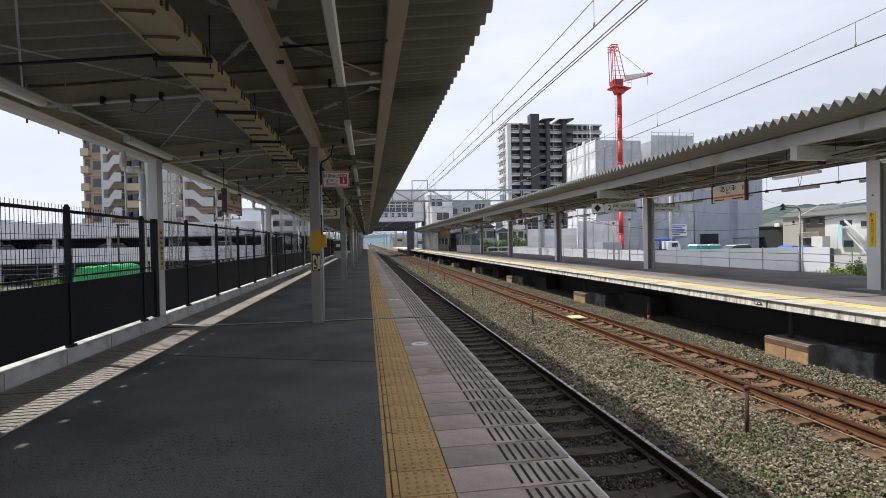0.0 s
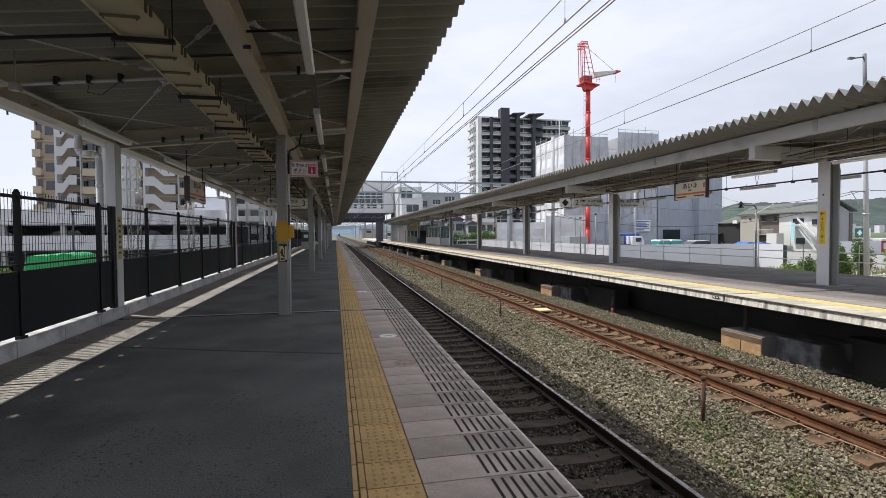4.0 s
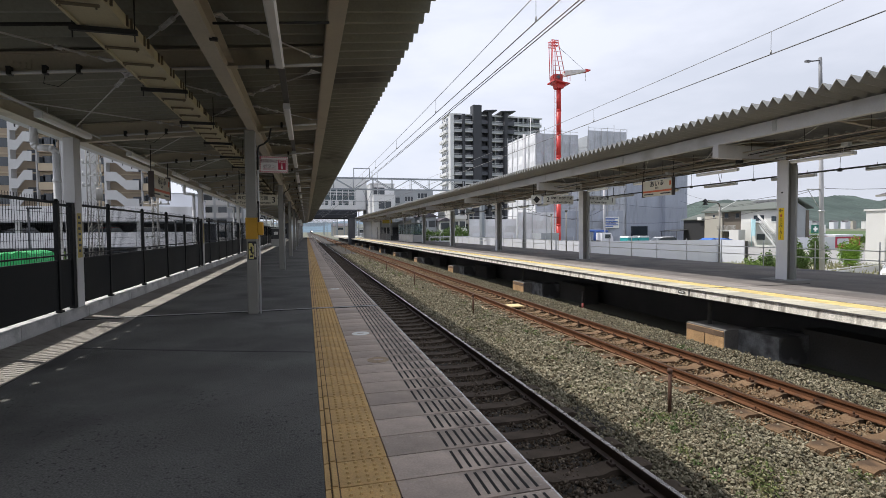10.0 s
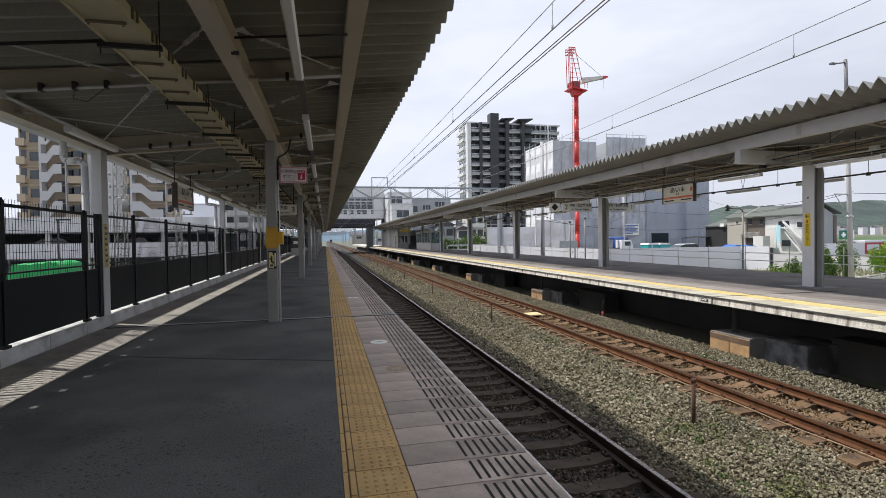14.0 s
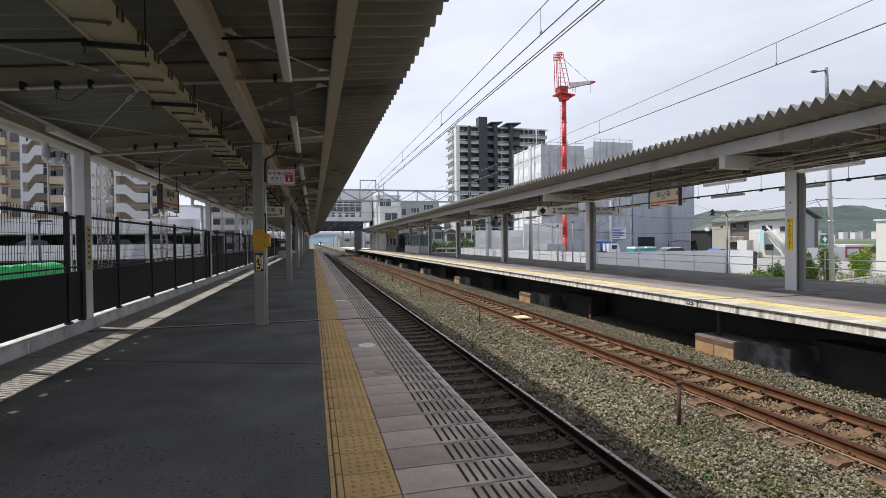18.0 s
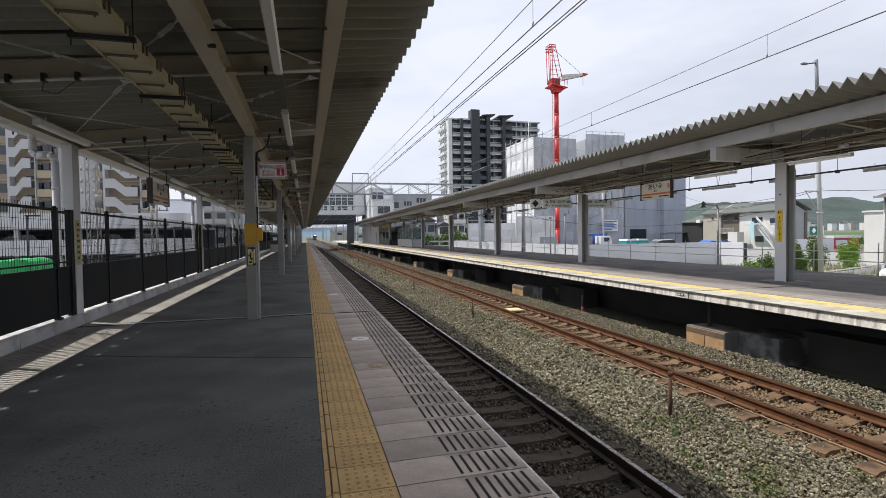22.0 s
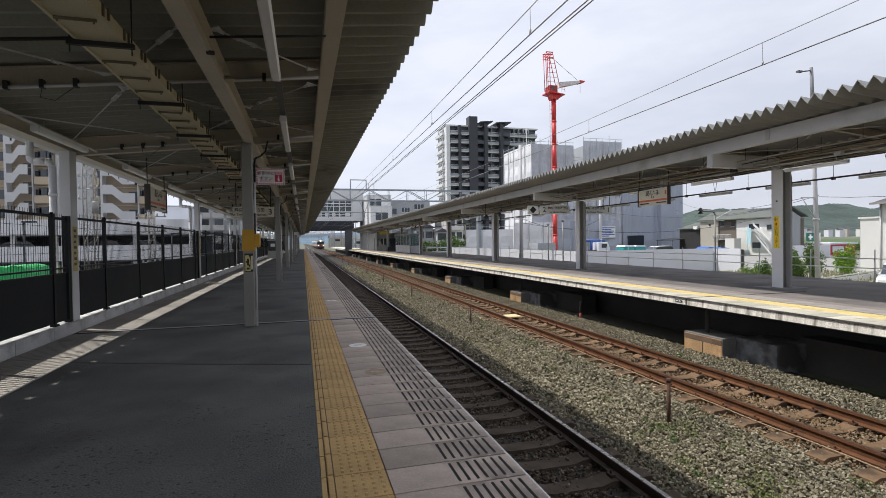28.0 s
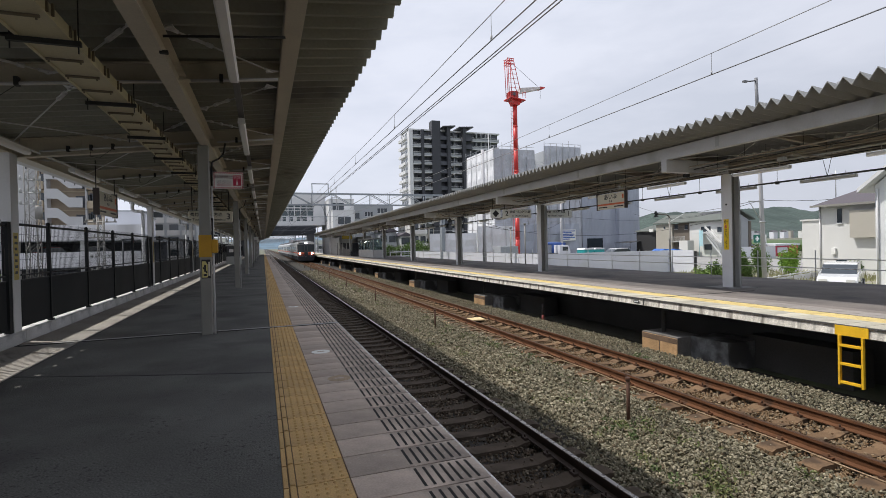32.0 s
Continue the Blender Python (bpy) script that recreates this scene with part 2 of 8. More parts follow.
LEAF_DARK = stone_mat("dark_leaf_green", [(0.055, 0.10, 0.025), (0.115, 0.19, 0.05), (0.085, 0.14, 0.04), (0.16, 0.22, 0.08)], 0.6)
LEAF_LIGHT = stone_mat("light_leaf_green", [(0.12, 0.23, 0.03), (0.18, 0.32, 0.04), (0.24, 0.38, 0.06)], 0.6)
WEED = stone_mat("weed_green", [(0.09, 0.13, 0.04), (0.15, 0.17, 0.07), (0.22, 0.20, 0.10)], 0.7)
BARK = mat("bark", (0.10, 0.075, 0.05), 0.9, var=0.3, scale=10)


def glass_mat(name, tint=(0.03, 0.04, 0.05), rough=0.06):
    m = mat(name, tint, rough, var=0.15, scale=0.6, bump=0)
    m.node_tree.nodes["Principled BSDF"].inputs["Specular IOR Level"].default_value = 0.8
    return m


GLASS = glass_mat("dark_window_glass")
GLASS_B = glass_mat("blue_window_glass", (0.045, 0.070, 0.080))


# ---- tools ----
PLACE = {}


def box(bm, x0, x1, y0, y1, z0, z1, slot=0):
    v = [bm.verts.new(p) for p in ((x0, y0, z0), (x1, y0, z0), (x1, y1, z0), (x0, y1, z0), (x0, y0, z1), (x1, y0, z1), (x1, y1, z1), (x0, y1, z1))]
    for q in ((3, 2, 1, 0), (4, 5, 6, 7), (0, 1, 5, 4), (1, 2, 6, 5), (2, 3, 7, 6), (3, 0, 4, 7)):
        bm.faces.new([v[i] for i in q]).material_index = slot
    return bm


def prism(bm, outline, axis, a, b, slot=0):
    """Extrude an outline along an axis from a to b. The outline's two coordinates are the other axes in order."""
    def at(p, s):
        return {"x": (s, p[0], p[1]), "y": (p[0], s, p[1]), "z": (p[0], p[1], s)}[axis]
    lo, hi = [bm.verts.new(at(p, a)) for p in outline], [bm.verts.new(at(p, b)) for p in outline]
    n = len(outline)
    bm.faces.new(lo).material_index = slot
    bm.faces.new(hi[::-1]).material_index = slot
    for i in range(n):
        bm.faces.new((lo[i], hi[i], hi[(i + 1) % n], lo[(i + 1) % n])).material_index = slot
    return bm


def rod(bm, p, q, r, n=8, r2=None, slot=0):
    p, q = Vector(p), Vector(q)
    d = (q - p).normalized()
    u = d.orthogonal().normalized()
    w = d.cross(u)
    r2 = r if r2 is None else r2
    ring = lambda c, s: [bm.verts.new(c + s * (math.cos(k * math.tau / n) * u + math.sin(k * math.tau / n) * w)) for k in range(n)]
    a, b = ring(p, r), ring(q, r2)
    for i in range(n):
        f = bm.faces.new((a[i], a[(i + 1) % n], b[(i + 1) % n], b[i]))
        f.smooth, f.material_index = n > 5, slot
    bm.faces.new(a[::-1]).material_index = slot
    bm.faces.new(b).material_index = slot
    return bm


def pipe(bm, points, r, n=8):
    for p, q in zip(points, points[1:]):
        rod(bm, p, q, r, n)
    return bm


def ibeam(bm, axis, a, b, c1, c2, width, height, flange=0.014, web=0.010):
    """An I-section along an axis; c1 is the centre across, c2 the underside."""
    w, t, s = width / 2, flange, web / 2
    o = [(c1 - w, c2), (c1 + w, c2), (c1 + w, c2 + t), (c1 + s, c2 + t), (c1 + s, c2 + height - t), (c1 + w, c2 + height - t), (c1 + w, c2 + height),
         (c1 - w, c2 + height), (c1 - w, c2 + height - t), (c1 - s, c2 + height - t), (c1 - s, c2 + t), (c1 - w, c2 + t)]
    return prism(bm, o, axis, a, b)


def BM():
    return bmesh.new()


def thing(name, label, category, at=(0, 0, 0), group="", kind=""):
    """A thing made of parts: an Empty at its base."""
    e = new(name)
    e.location = at
    PLACE[e] = Vector(at)
    return tagged(e, label, category, group, kind)


def finish(name, bm, material, origin=(0, 0, 0), bevel=0.0):
    """A mesh object from bm, given in world coordinates, with its origin at that place."""
    if bevel:
        bmesh.ops.bevel(bm, geom=list(bm.edges), offset=bevel, segments=1, affect="EDGES", profile=0.5)
    bmesh.ops.recalc_face_normals(bm, faces=bm.faces)
    bm.transform(Matrix.Translation(-Vector(origin)))
    me = bpy.data.meshes.new(name)
    bm.to_mesh(me)
    bm.free()
    for m in (material if isinstance(material, (list, tuple)) else [material]):
        me.materials.append(m)
    ob = new(name, me)
    ob.location = origin
    PLACE[ob] = Vector(origin)
    return ob


def part(name, bm, material, parent, label="", at=None, bevel=0.0):
    """One part of a thing, given in world coordinates."""
    base = PLACE[parent]
    at = base if at is None else Vector(at)
    ob = finish(name, bm, material, at, bevel)
    ob.parent = parent
    ob.location = at - base
    return tagged(ob, label) if label else ob


def solid(name, bm, material, label, category, group="", kind="", at=(0, 0, 0), bevel=0.0):
    """A thing of a single mesh."""
    return tagged(finish(name, bm, material, at, bevel), label, category, group, kind)


def piece(name, mesh, parent, at):
    """One more object on a shared mesh, a child of a thing that stands at the origin."""
    ob = new(name, mesh)
    ob.location = Vector(at) - PLACE[parent]
    ob.parent = parent
    return ob


def shared(bm, name, materials):
    bmesh.ops.recalc_face_normals(bm, faces=bm.faces)
    me = bpy.data.meshes.new(name)
    bm.to_mesh(me)
    bm.free()
    for m in (materials if isinstance(materials, (list, tuple)) else [materials]):
        me.materials.append(m)
    return me


def text(words, size, material, parent, at, turn, label="", wide=1.0, align="CENTER"):
    """Flat lettering in the built-in font; at is in world coordinates, turn a rotation matrix."""
    c = bpy.data.curves.new("lettering", "FONT")
    c.body, c.size, c.align_x, c.align_y = words, size, align, "CENTER"
    c.extrude, c.offset = 0.001, 0.012 * size
    c.materials.append(material)
    ob = new("lettering", c)
    ob.parent = parent
    ob.matrix_basis = Matrix.Translation(Vector(at) - PLACE[parent]) @ turn @ Matrix.Diagonal((wide, 1, 1, 1))
    return ob


FACE_CAM = pose(0, 0, 0, 90, 0, 0)      # lettering that faces -y
FACE_LEFT = pose(0, 0, 0, 90, 0, -90)   # lettering that faces -x
FACE_RIGHT = pose(0, 0, 0, 90, 0, 90)   # lettering that faces +x


def scatter(name, n, place, size, material, label, category, seed, flat=0.75, parent=None):
    """Many small angular stones in one mesh. place(rng, n) gives the centres."""
    rng = np.random.default_rng(seed)
    c = place(rng, n)
    n = len(c)
    base = np.array([[1, 0, 0], [-1, 0, 0], [0, 1, 0], [0, -1, 0], [0, 0, 1], [0, 0, -1]], float) * 0.66
    v = base[None] + rng.uniform(-0.20, 0.20, (n, 6, 3))
    v *= (rng.uniform(size[0], size[1], (n, 1, 1)) * np.array([1, 1, flat]))
    q = rng.normal(size=(n, 4))
    q /= np.linalg.norm(q, axis=1)[:, None]
    w, x, y, z = q.T
    rot = np.array([[1 - 2 * (y * y + z * z), 2 * (x * y - z * w), 2 * (x * z + y * w)], [2 * (x * y + z * w), 1 - 2 * (x * x + z * z), 2 * (y * z - x * w)],
                    [2 * (x * z - y * w), 2 * (y * z + x * w), 1 - 2 * (x * x + y * y)]]).transpose(2, 0, 1)
    v = np.einsum("nij,nkj->nki", rot, v) + c[:, None]
    tris = np.array([(0, 2, 4), (2, 1, 4), (1, 3, 4), (3, 0, 4), (2, 0, 5), (1, 2, 5), (3, 1, 5), (0, 3, 5)])
    faces = (tris[None] + 6 * np.arange(n)[:, None, None]).reshape(-1, 3)
    return raw(name, v.reshape(-1, 3), faces, material, label, category, parent)


def raw(name, verts, faces, material, label="", category="", parent=None):
    """A mesh of quads or triangles from arrays, of kind stuff."""
    me = bpy.data.meshes.new(name)
    k = faces.shape[1]
    me.vertices.add(len(verts))
    me.vertices.foreach_set("co", np.ascontiguousarray(verts, dtype=np.float32).ravel())
    me.loops.add(faces.size)
    me.loops.foreach_set("vertex_index", np.ascontiguousarray(faces, dtype=np.int32).ravel())
    me.polygons.add(len(faces))
    me.polygons.foreach_set("loop_start", np.arange(0, faces.size, k, dtype=np.int32))
    me.update(calc_edges=True)
    me.shade_flat()
    me.materials.append(material)
    ob = new(name, me)
    PLACE[ob] = Vector((0, 0, 0))
    if parent:
        ob.parent = parent
        ob.location = -PLACE[parent]
        ob["kind"] = "stuff"
        return ob
    return tagged(ob, label, category, kind="stuff")


def leaves(n, centre, radii, leaf, rng, hollow=0.5):
    """Small leaf quads round a centre, thinner inside."""
    d = rng.normal(size=(n, 3))
    d /= np.linalg.norm(d, axis=1)[:, None]
    c = d * (hollow + (1 - hollow) * rng.random((n, 1)) ** 0.6) * np.array(radii) + np.array(centre)
    u = rng.normal(size=(n, 3))
    u /= np.linalg.norm(u, axis=1)[:, None]
    w = np.cross(u, rng.normal(size=(n, 3)))
    w /= np.linalg.norm(w, axis=1)[:, None]
    s = rng.uniform(0.6, 1.2, (n, 1)) * leaf
    v = np.stack([c - u * s - w * s * 0.5, c + u * s * 0.2 - w * s * 0.6, c + u * s + w * s * 0.1, c - u * s * 0.1 + w * s * 0.6], 1)
    return v.reshape(-1, 3)


def quads_of(v):
    return np.arange(len(v)).reshape(-1, 4)


# ---- ground ----
GROUND_Z = -1.45
EARTH = mat("dry_earth", (0.125, 0.122, 0.098), 0.95, var=0.3, scale=0.15, fine=8, stain=(0.10, 0.13, 0.05), stain_at=0.55)
ground_bm = BM()
box(ground_bm, -3000, 3000, -600, 4500, GROUND_Z - 0.5, GROUND_Z)
solid("ground", ground_bm, EARTH, "dry earth and patchy grass round the railway", "ground", kind="structure")

NEAR_END, FAR_END, BACK = 128.0, 112.0, -14.0
EDGE = 1.31        # near platform's edge
FEDGE = 8.85       # far platform's edge
TRACKS = (2.86, 7.06)
RAIL_Z = -1.10
BAY = 10.75
POLES_Y = [9.55 + BAY * k for k in range(-2, 11)]
FAR_BAY = 11.7
FAR_Y = [-11.6, -0.3, 11.13, 21.85] + [33.2 + FAR_BAY * k for k in range(7)]
TILE = 0.325

# ballast bed under both tracks
bed = BM()
prism(bed, [(1.0, GROUND_Z - 0.2), (1.2, -1.345), (4.1, -1.335), (4.9, -1.39), (5.4, -1.38), (8.35, -1.345), (9.2, -1.32), (9.9, -1.42), (10.0, GROUND_Z - 0.2)], "y", BACK - 20, 1400)
# Near-black base paints the shade in the gaps between stones.
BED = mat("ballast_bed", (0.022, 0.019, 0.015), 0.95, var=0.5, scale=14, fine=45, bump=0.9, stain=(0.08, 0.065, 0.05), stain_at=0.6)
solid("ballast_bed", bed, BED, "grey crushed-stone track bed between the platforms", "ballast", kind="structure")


def rail_profile(cx, z):
    return [(cx - 0.06, z - 0.153), (cx + 0.06, z - 0.153), (cx + 0.06, z - 0.14), (cx + 0.009, z - 0.12), (cx + 0.009, z - 0.045), (cx + 0.033, z - 0.035),
            (cx + 0.033, z - 0.003), (cx - 0.033, z - 0.003), (cx - 0.033, z - 0.035), (cx - 0.009, z - 0.045), (cx - 0.009, z - 0.12), (cx - 0.06, z - 0.14)]


def railway(cx, side_mat, sleeper_mat, label, start):
    t = thing("railway_track", label, "railway track", (cx, 0, GROUND_Z), kind="structure")
    for s in (-1, 1):
        b = BM()
        prism(b, rail_profile(cx + s * 0.566, RAIL_Z), "y", BACK - 20, 1400)
        r = part("rail", b, side_mat, t)
        b = BM()
        box(b, cx + s * 0.566 - 0.026, cx + s * 0.566 + 0.026, BACK - 20, 1400, RAIL_Z - 0.0028, RAIL_Z + 0.001)
        part("rail_head", b, RAILTOP if side_mat is DRAIL else mat("worn_rail_top", (0.088, 0.049, 0.031), 0.5, metal=0.3, var=0.2, scale=6), t, "worn running surface")
    b = BM()
    o = [(-1.0, -0.03), (-0.92, 0.0), (-0.42, 0.0), (-0.30, -0.035), (0.30, -0.035), (0.42, 0.0), (0.92, 0.0), (1.0, -0.03), (1.0, -0.16), (-1.0, -0.16)]
    prism(b, o, "y", -0.115, 0.115)
    me = shared(b, "sleeper", sleeper_mat)
    b = BM()
    for s in (-1, 1):
        for e in (-1, 1):
            x = s * 0.566 + e * 0.085
            box(b, x - 0.03, x + 0.03, -0.05, 0.05, 0.0, 0.035)
            rod(b, (x, 0, 0.03), (x, 0, 0.075), 0.014, 6)
    clip = shared(b, "rail_clips", side_mat)
    rng = random.Random(int(cx * 10))
    y, k = start, 0
    while k < 299:
        ob = piece("sleeper", me, t, (cx, y, RAIL_Z - 0.158))
        ob.rotation_euler = (0, 0, rng.uniform(-0.012, 0.012))
        if y < 34:
            piece("rail_clips", clip, t, (cx, y, RAIL_Z - 0.158))
        y += 0.582
        k += 1
    return t


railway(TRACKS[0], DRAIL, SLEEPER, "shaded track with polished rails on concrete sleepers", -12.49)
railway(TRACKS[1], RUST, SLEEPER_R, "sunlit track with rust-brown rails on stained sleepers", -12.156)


def stones_on(x0, x1, y0, y1, z, spread=0.02, dense=1.0, avoid=()):
    def place(rng, n):
        # more stones where the eye is near
        u = rng.random(n)
        y = y0 + (y1 - y0) * u ** (1 / dense)
        x = rng.uniform(x0, x1, n)
        zz = z + rng.normal(0, spread, n) + 0.022 * np.sin(x * 5.1 + 0.7 * np.sin(y * 1.3)) * np.sin(y * 1.7)
        return np.stack([x, y, zz], 1)
    return place


scatter("ballast_stones", 120000, stones_on(3.62, 6.25, 2.8, 24, -1.352, 0.032, 0.72), (0.019, 0.046), BALLAST, "grey angular ballast stones between the tracks", "ballast", 3, flat=0.95)
scatter("ballast_stones", 38000, stones_on(3.62, 6.25, 7, 28, -1.338, 0.034, 0.75), (0.038, 0.074), BALLAST, "grey angular ballast stones between the tracks", "ballast", 14)
scatter("ballast_stones", 14000, stones_on(3.62, 6.25, 24, 62, -1.36, 0.03, 0.7), (0.05, 0.11), BALLAST, "grey angular ballast stones between the tracks", "ballast", 4)
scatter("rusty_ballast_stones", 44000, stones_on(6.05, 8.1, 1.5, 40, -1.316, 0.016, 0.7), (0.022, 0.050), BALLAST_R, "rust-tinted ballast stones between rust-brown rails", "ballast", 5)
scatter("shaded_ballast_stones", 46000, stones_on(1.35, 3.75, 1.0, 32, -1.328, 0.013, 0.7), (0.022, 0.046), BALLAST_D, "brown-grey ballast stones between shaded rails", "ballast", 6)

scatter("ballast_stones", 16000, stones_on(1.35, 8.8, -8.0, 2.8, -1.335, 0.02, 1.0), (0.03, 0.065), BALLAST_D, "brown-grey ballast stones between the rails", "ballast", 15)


def shoulder(rng, n):
    y = 3 + 55 * rng.random(n) ** (1 / 0.7)
    x = rng.uniform(8.05, 9.25, n)
    z = -1.36 + 0.07 * np.clip((x - 8.2) / 0.6, 0, 1) + rng.normal(0, 0.018, n)
    return np.stack([x, y, z], 1)


scatter("shoulder_stones", 46000, shoulder, (0.020, 0.046), BALLAST, "pale ballast stones heaped along a platform wall", "ballast", 7)

# weeds in the ballast
rw = np.random.default_rng(12)
wv = []
for (x, y) in ((6.1, 10.6), (5.9, 9.9), (5.26, 7.73), (4.72, 5.77), (5.0, 6.1), (5.6, 8.6), (4.3, 4.6), (5.75, 12.4), (8.35, 9.6), (5.4, 15.0)):
    for k in range(7):
        wv.append(leaves(34, (x + rw.normal(0, 0.13), y + rw.normal(0, 0.20), -1.300), (0.075, 0.075, 0.055), 0.020, rw, 0.2))
wv = np.concatenate(wv)
raw("ballast_weeds", wv, quads_of(wv), mat("weed_green", (0.075, 0.115, 0.035), 0.8, var=0.3, scale=9), "small green weeds growing in the ballast", "weeds")

# ---- near platform ----
plat = BM()
box(plat, -3.72, 0.078, BACK, NEAR_END, -1.2, 0.0)
solid("platform_floor", plat, ASPHALT, "dark grey asphalt platform surface, dull and patched", "platform", kind="structure")
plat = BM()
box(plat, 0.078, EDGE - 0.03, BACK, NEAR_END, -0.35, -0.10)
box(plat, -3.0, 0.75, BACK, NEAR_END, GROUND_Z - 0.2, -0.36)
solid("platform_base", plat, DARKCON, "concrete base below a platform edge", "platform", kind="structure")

b = BM()
prism(b, [(-3.3, 7.47), (-1.2, 6.64), (0.06, 6.20), (0.06, 6.235), (-1.2, 6.68), (-3.3, 7.51)], "z", -0.01, 0.003)
solid("tar_seam", b, mat("tar_seam", (0.045, 0.045, 0.046), 0.8, var=0.4, scale=3, fine=40), "thin dark tar seam across an asphalt patch", "seam", kind="structure")
SEAM_Y = 9.70
b = BM()
for dy in (-0.012, 0.097):
    box(b, -3.66, EDGE + 0.004, SEAM_Y - 0.018 + dy, SEAM_Y + 0.018 + dy, -0.02, 0.007)
solid("expansion_joint", b, mat("joint_rubber", (0.015, 0.015, 0.015), 0.8), "dark double expansion joint across a platform", "joint", kind="structure")

b = BM()
box(b, -3.66, EDGE + 0.003, SEAM_Y + 0.004, SEAM_Y + 0.081, -0.02, 0.010)
solid("joint_cover", b, mat("joint_steel", (0.36, 0.36, 0.35), 0.5, metal=0.2, var=0.2, scale=3), "pale steel strip between the two dark joint lines", "joint", kind="structure")

paving = thing("edge_paving", "yellow tactile tiles and grooved concrete slabs along a platform edge", "paving", (0, 0, 0), kind="structure")
# a tile: inner guide bar and five by five domes
b = BM()
box(b, 0, 0.395, 0.0, TILE - 0.013, -0.10, 0.003)
# Dark strips paint the shade of two grooves beside the guide bar.
for x in (0.029, 0.073):
    box(b, x, x + 0.008, 0.0, TILE - 0.013, 0.0, 0.0036, 2)
box(b, 0.040, 0.070, 0.012, TILE - 0.018, 0.003, 0.011)
for i in range(5):
    for j in range(5):
        cx, cy = 0.135 + i * 0.056, 0.034 + j * 0.0625
        r0 = [b.verts.new((cx + 0.0150 * math.cos(a * math.tau / 6), cy + 0.0150 * math.sin(a * math.tau / 6), 0.003)) for a in range(6)]
        r1 = [b.verts.new((cx + 0.0080 * math.cos(a * math.tau / 6), cy + 0.0080 * math.sin(a * math.tau / 6), 0.0140)) for a in range(6)]
        for a in range(6):
            b.faces.new((r0[a], r0[(a + 1) % 6], r1[(a + 1) % 6], r1[a]))
        # Lighter yellow on the top face paints in the dome's highlight.
        b.faces.new(r1).material_index = 1
tile_mesh = shared(b, "tactile_tile", [TACTILE, mat("dome_highlight_yellow", (0.60, 0.42, 0.17), 0.6, var=0.2, scale=8, per=0.12), mat("groove_shade_strip", (0.14, 0.09, 0.045), 0.9, var=0.3, scale=9)])
# a slab: smooth part, then seven dark grip strips
b = BM()
W = EDGE - 0.48
box(b, 0.004, W, 0.0, TILE - 0.013, -0.10, 0.0)
for k in range(7):
    x = 0.405 + k * 0.0585
    box(b, x, x + 0.018, 0.032, TILE - 0.04, -0.002, 0.0018, 1)
slab_mesh = shared(b, "edge_slab", [SLAB, SLIT])
rows_y = [SEAM_Y - 0.022 - TILE * k for k in range(1, 36)] + [SEAM_Y + 0.107 + TILE * k for k in range(264)]
for y in rows_y:
    piece("tactile_tile", tile_mesh, paving, (0.081, y, 0.0))
    piece("edge_slab", slab_mesh, paving, (0.481, y, 0.0))
b = BM()
y = SEAM_Y + 0.107 + 264 * TILE
box(b, 0.081, 0.479, y, NEAR_END, -0.03, 0.004, 0)
box(b, 0.481, EDGE, y, NEAR_END, -0.03, 0.0, 1)
part("far_paving", b, [TACTILE, SLAB], paving)
b = BM()
y = SEAM_Y - 0.022 - 35 * TILE - 0.01
box(b, 0.081, 0.479, BACK, y, -0.03, 0.004, 0)
box(b, 0.481, EDGE, BACK, y, -0.03, 0.0, 1)
part("rear_paving", b, [TACTILE, SLAB], paving)

for (mx, my, m, lab) in ((0.72, 7.15, SIGN_WHITE, "white round boarding mark set in a slab"), (0.76, 5.62, mat("faded_mark", (0.36, 0.27, 0.18), 0.8, var=0.4, scale=20), "faded orange round boarding mark on a slab"),
                         (0.66, 12.9, SIGN_WHITE, "white round boarding mark set in a slab")):
    b = BM()
    rod(b, (mx, my, -0.002), (mx, my, 0.003), 0.125, 24)
    o = solid("boarding_mark", b, m, lab, "floor mark", at=(mx, my, 0))
    b = BM()
    box(b, mx - 0.05, mx + 0.05, my - 0.02, my + 0.02, 0.003, 0.0042)
    part("mark_bar", b, SLAB, o)

# drain covers along the kerb: ribbed gratings near the camera, plain blocks beyond the joint
PAVE = mat("worn_pale_paving", (0.35, 0.325, 0.295), 0.9, var=0.22, scale=1.5, fine=80, bump=0.3, stain=(0.17, 0.16, 0.15), stain_at=0.6, per=0.12)
drain = thing("drain_channel", "ribbed concrete drain covers and pale blocks along the kerb", "drain", (-3.27, 0, 0), kind="structure")
b = BM()
box(b, -3.72, -2.83, BACK, NEAR_END, -0.05, 0.003)
part("channel", b, mat("drain_bottom", (0.035, 0.035, 0.037), 0.8), drain)
b = BM()
for k in range(21):
    box(b, 0, 0.87, k * 0.093, k * 0.093 + 0.070, 0.003, 0.012)
for x in (0, 0.42, 0.83):
    box(b, x, x + 0.04, 0, 1.93, 0.003, 0.0115)
rib_mesh = shared(b, "ribbed_cover", PAVE)
y = -6.2
while y < 8.5:
    piece("ribbed_cover", rib_mesh, drain, (-3.71, y, 0))
    y += 1.975
b = BM()
box(b, 0, 0.87, 0, 1.19, 0.003, 0.012)
block_mesh = shared(b, "drain_block", PAVE)
y = 9.82
while y < 100:
    piece("drain_block", block_mesh, drain, (-3.71, y, 0))
    y += 1.21

# kerb stones
kerb = thing("kerb", "pale concrete kerb stones under a fence", "kerb", (-3.9, 0, 0), kind="structure")
b = BM()
prism(b, [(-0.18, -0.4), (0.16, -0.4), (0.16, 0.185), (0.145, 0.2), (-0.165, 0.2), (-0.18, 0.185)], "y", 0, 1.082)
kerb_mesh = shared(b, "kerb_stone", CURB)
y = BACK
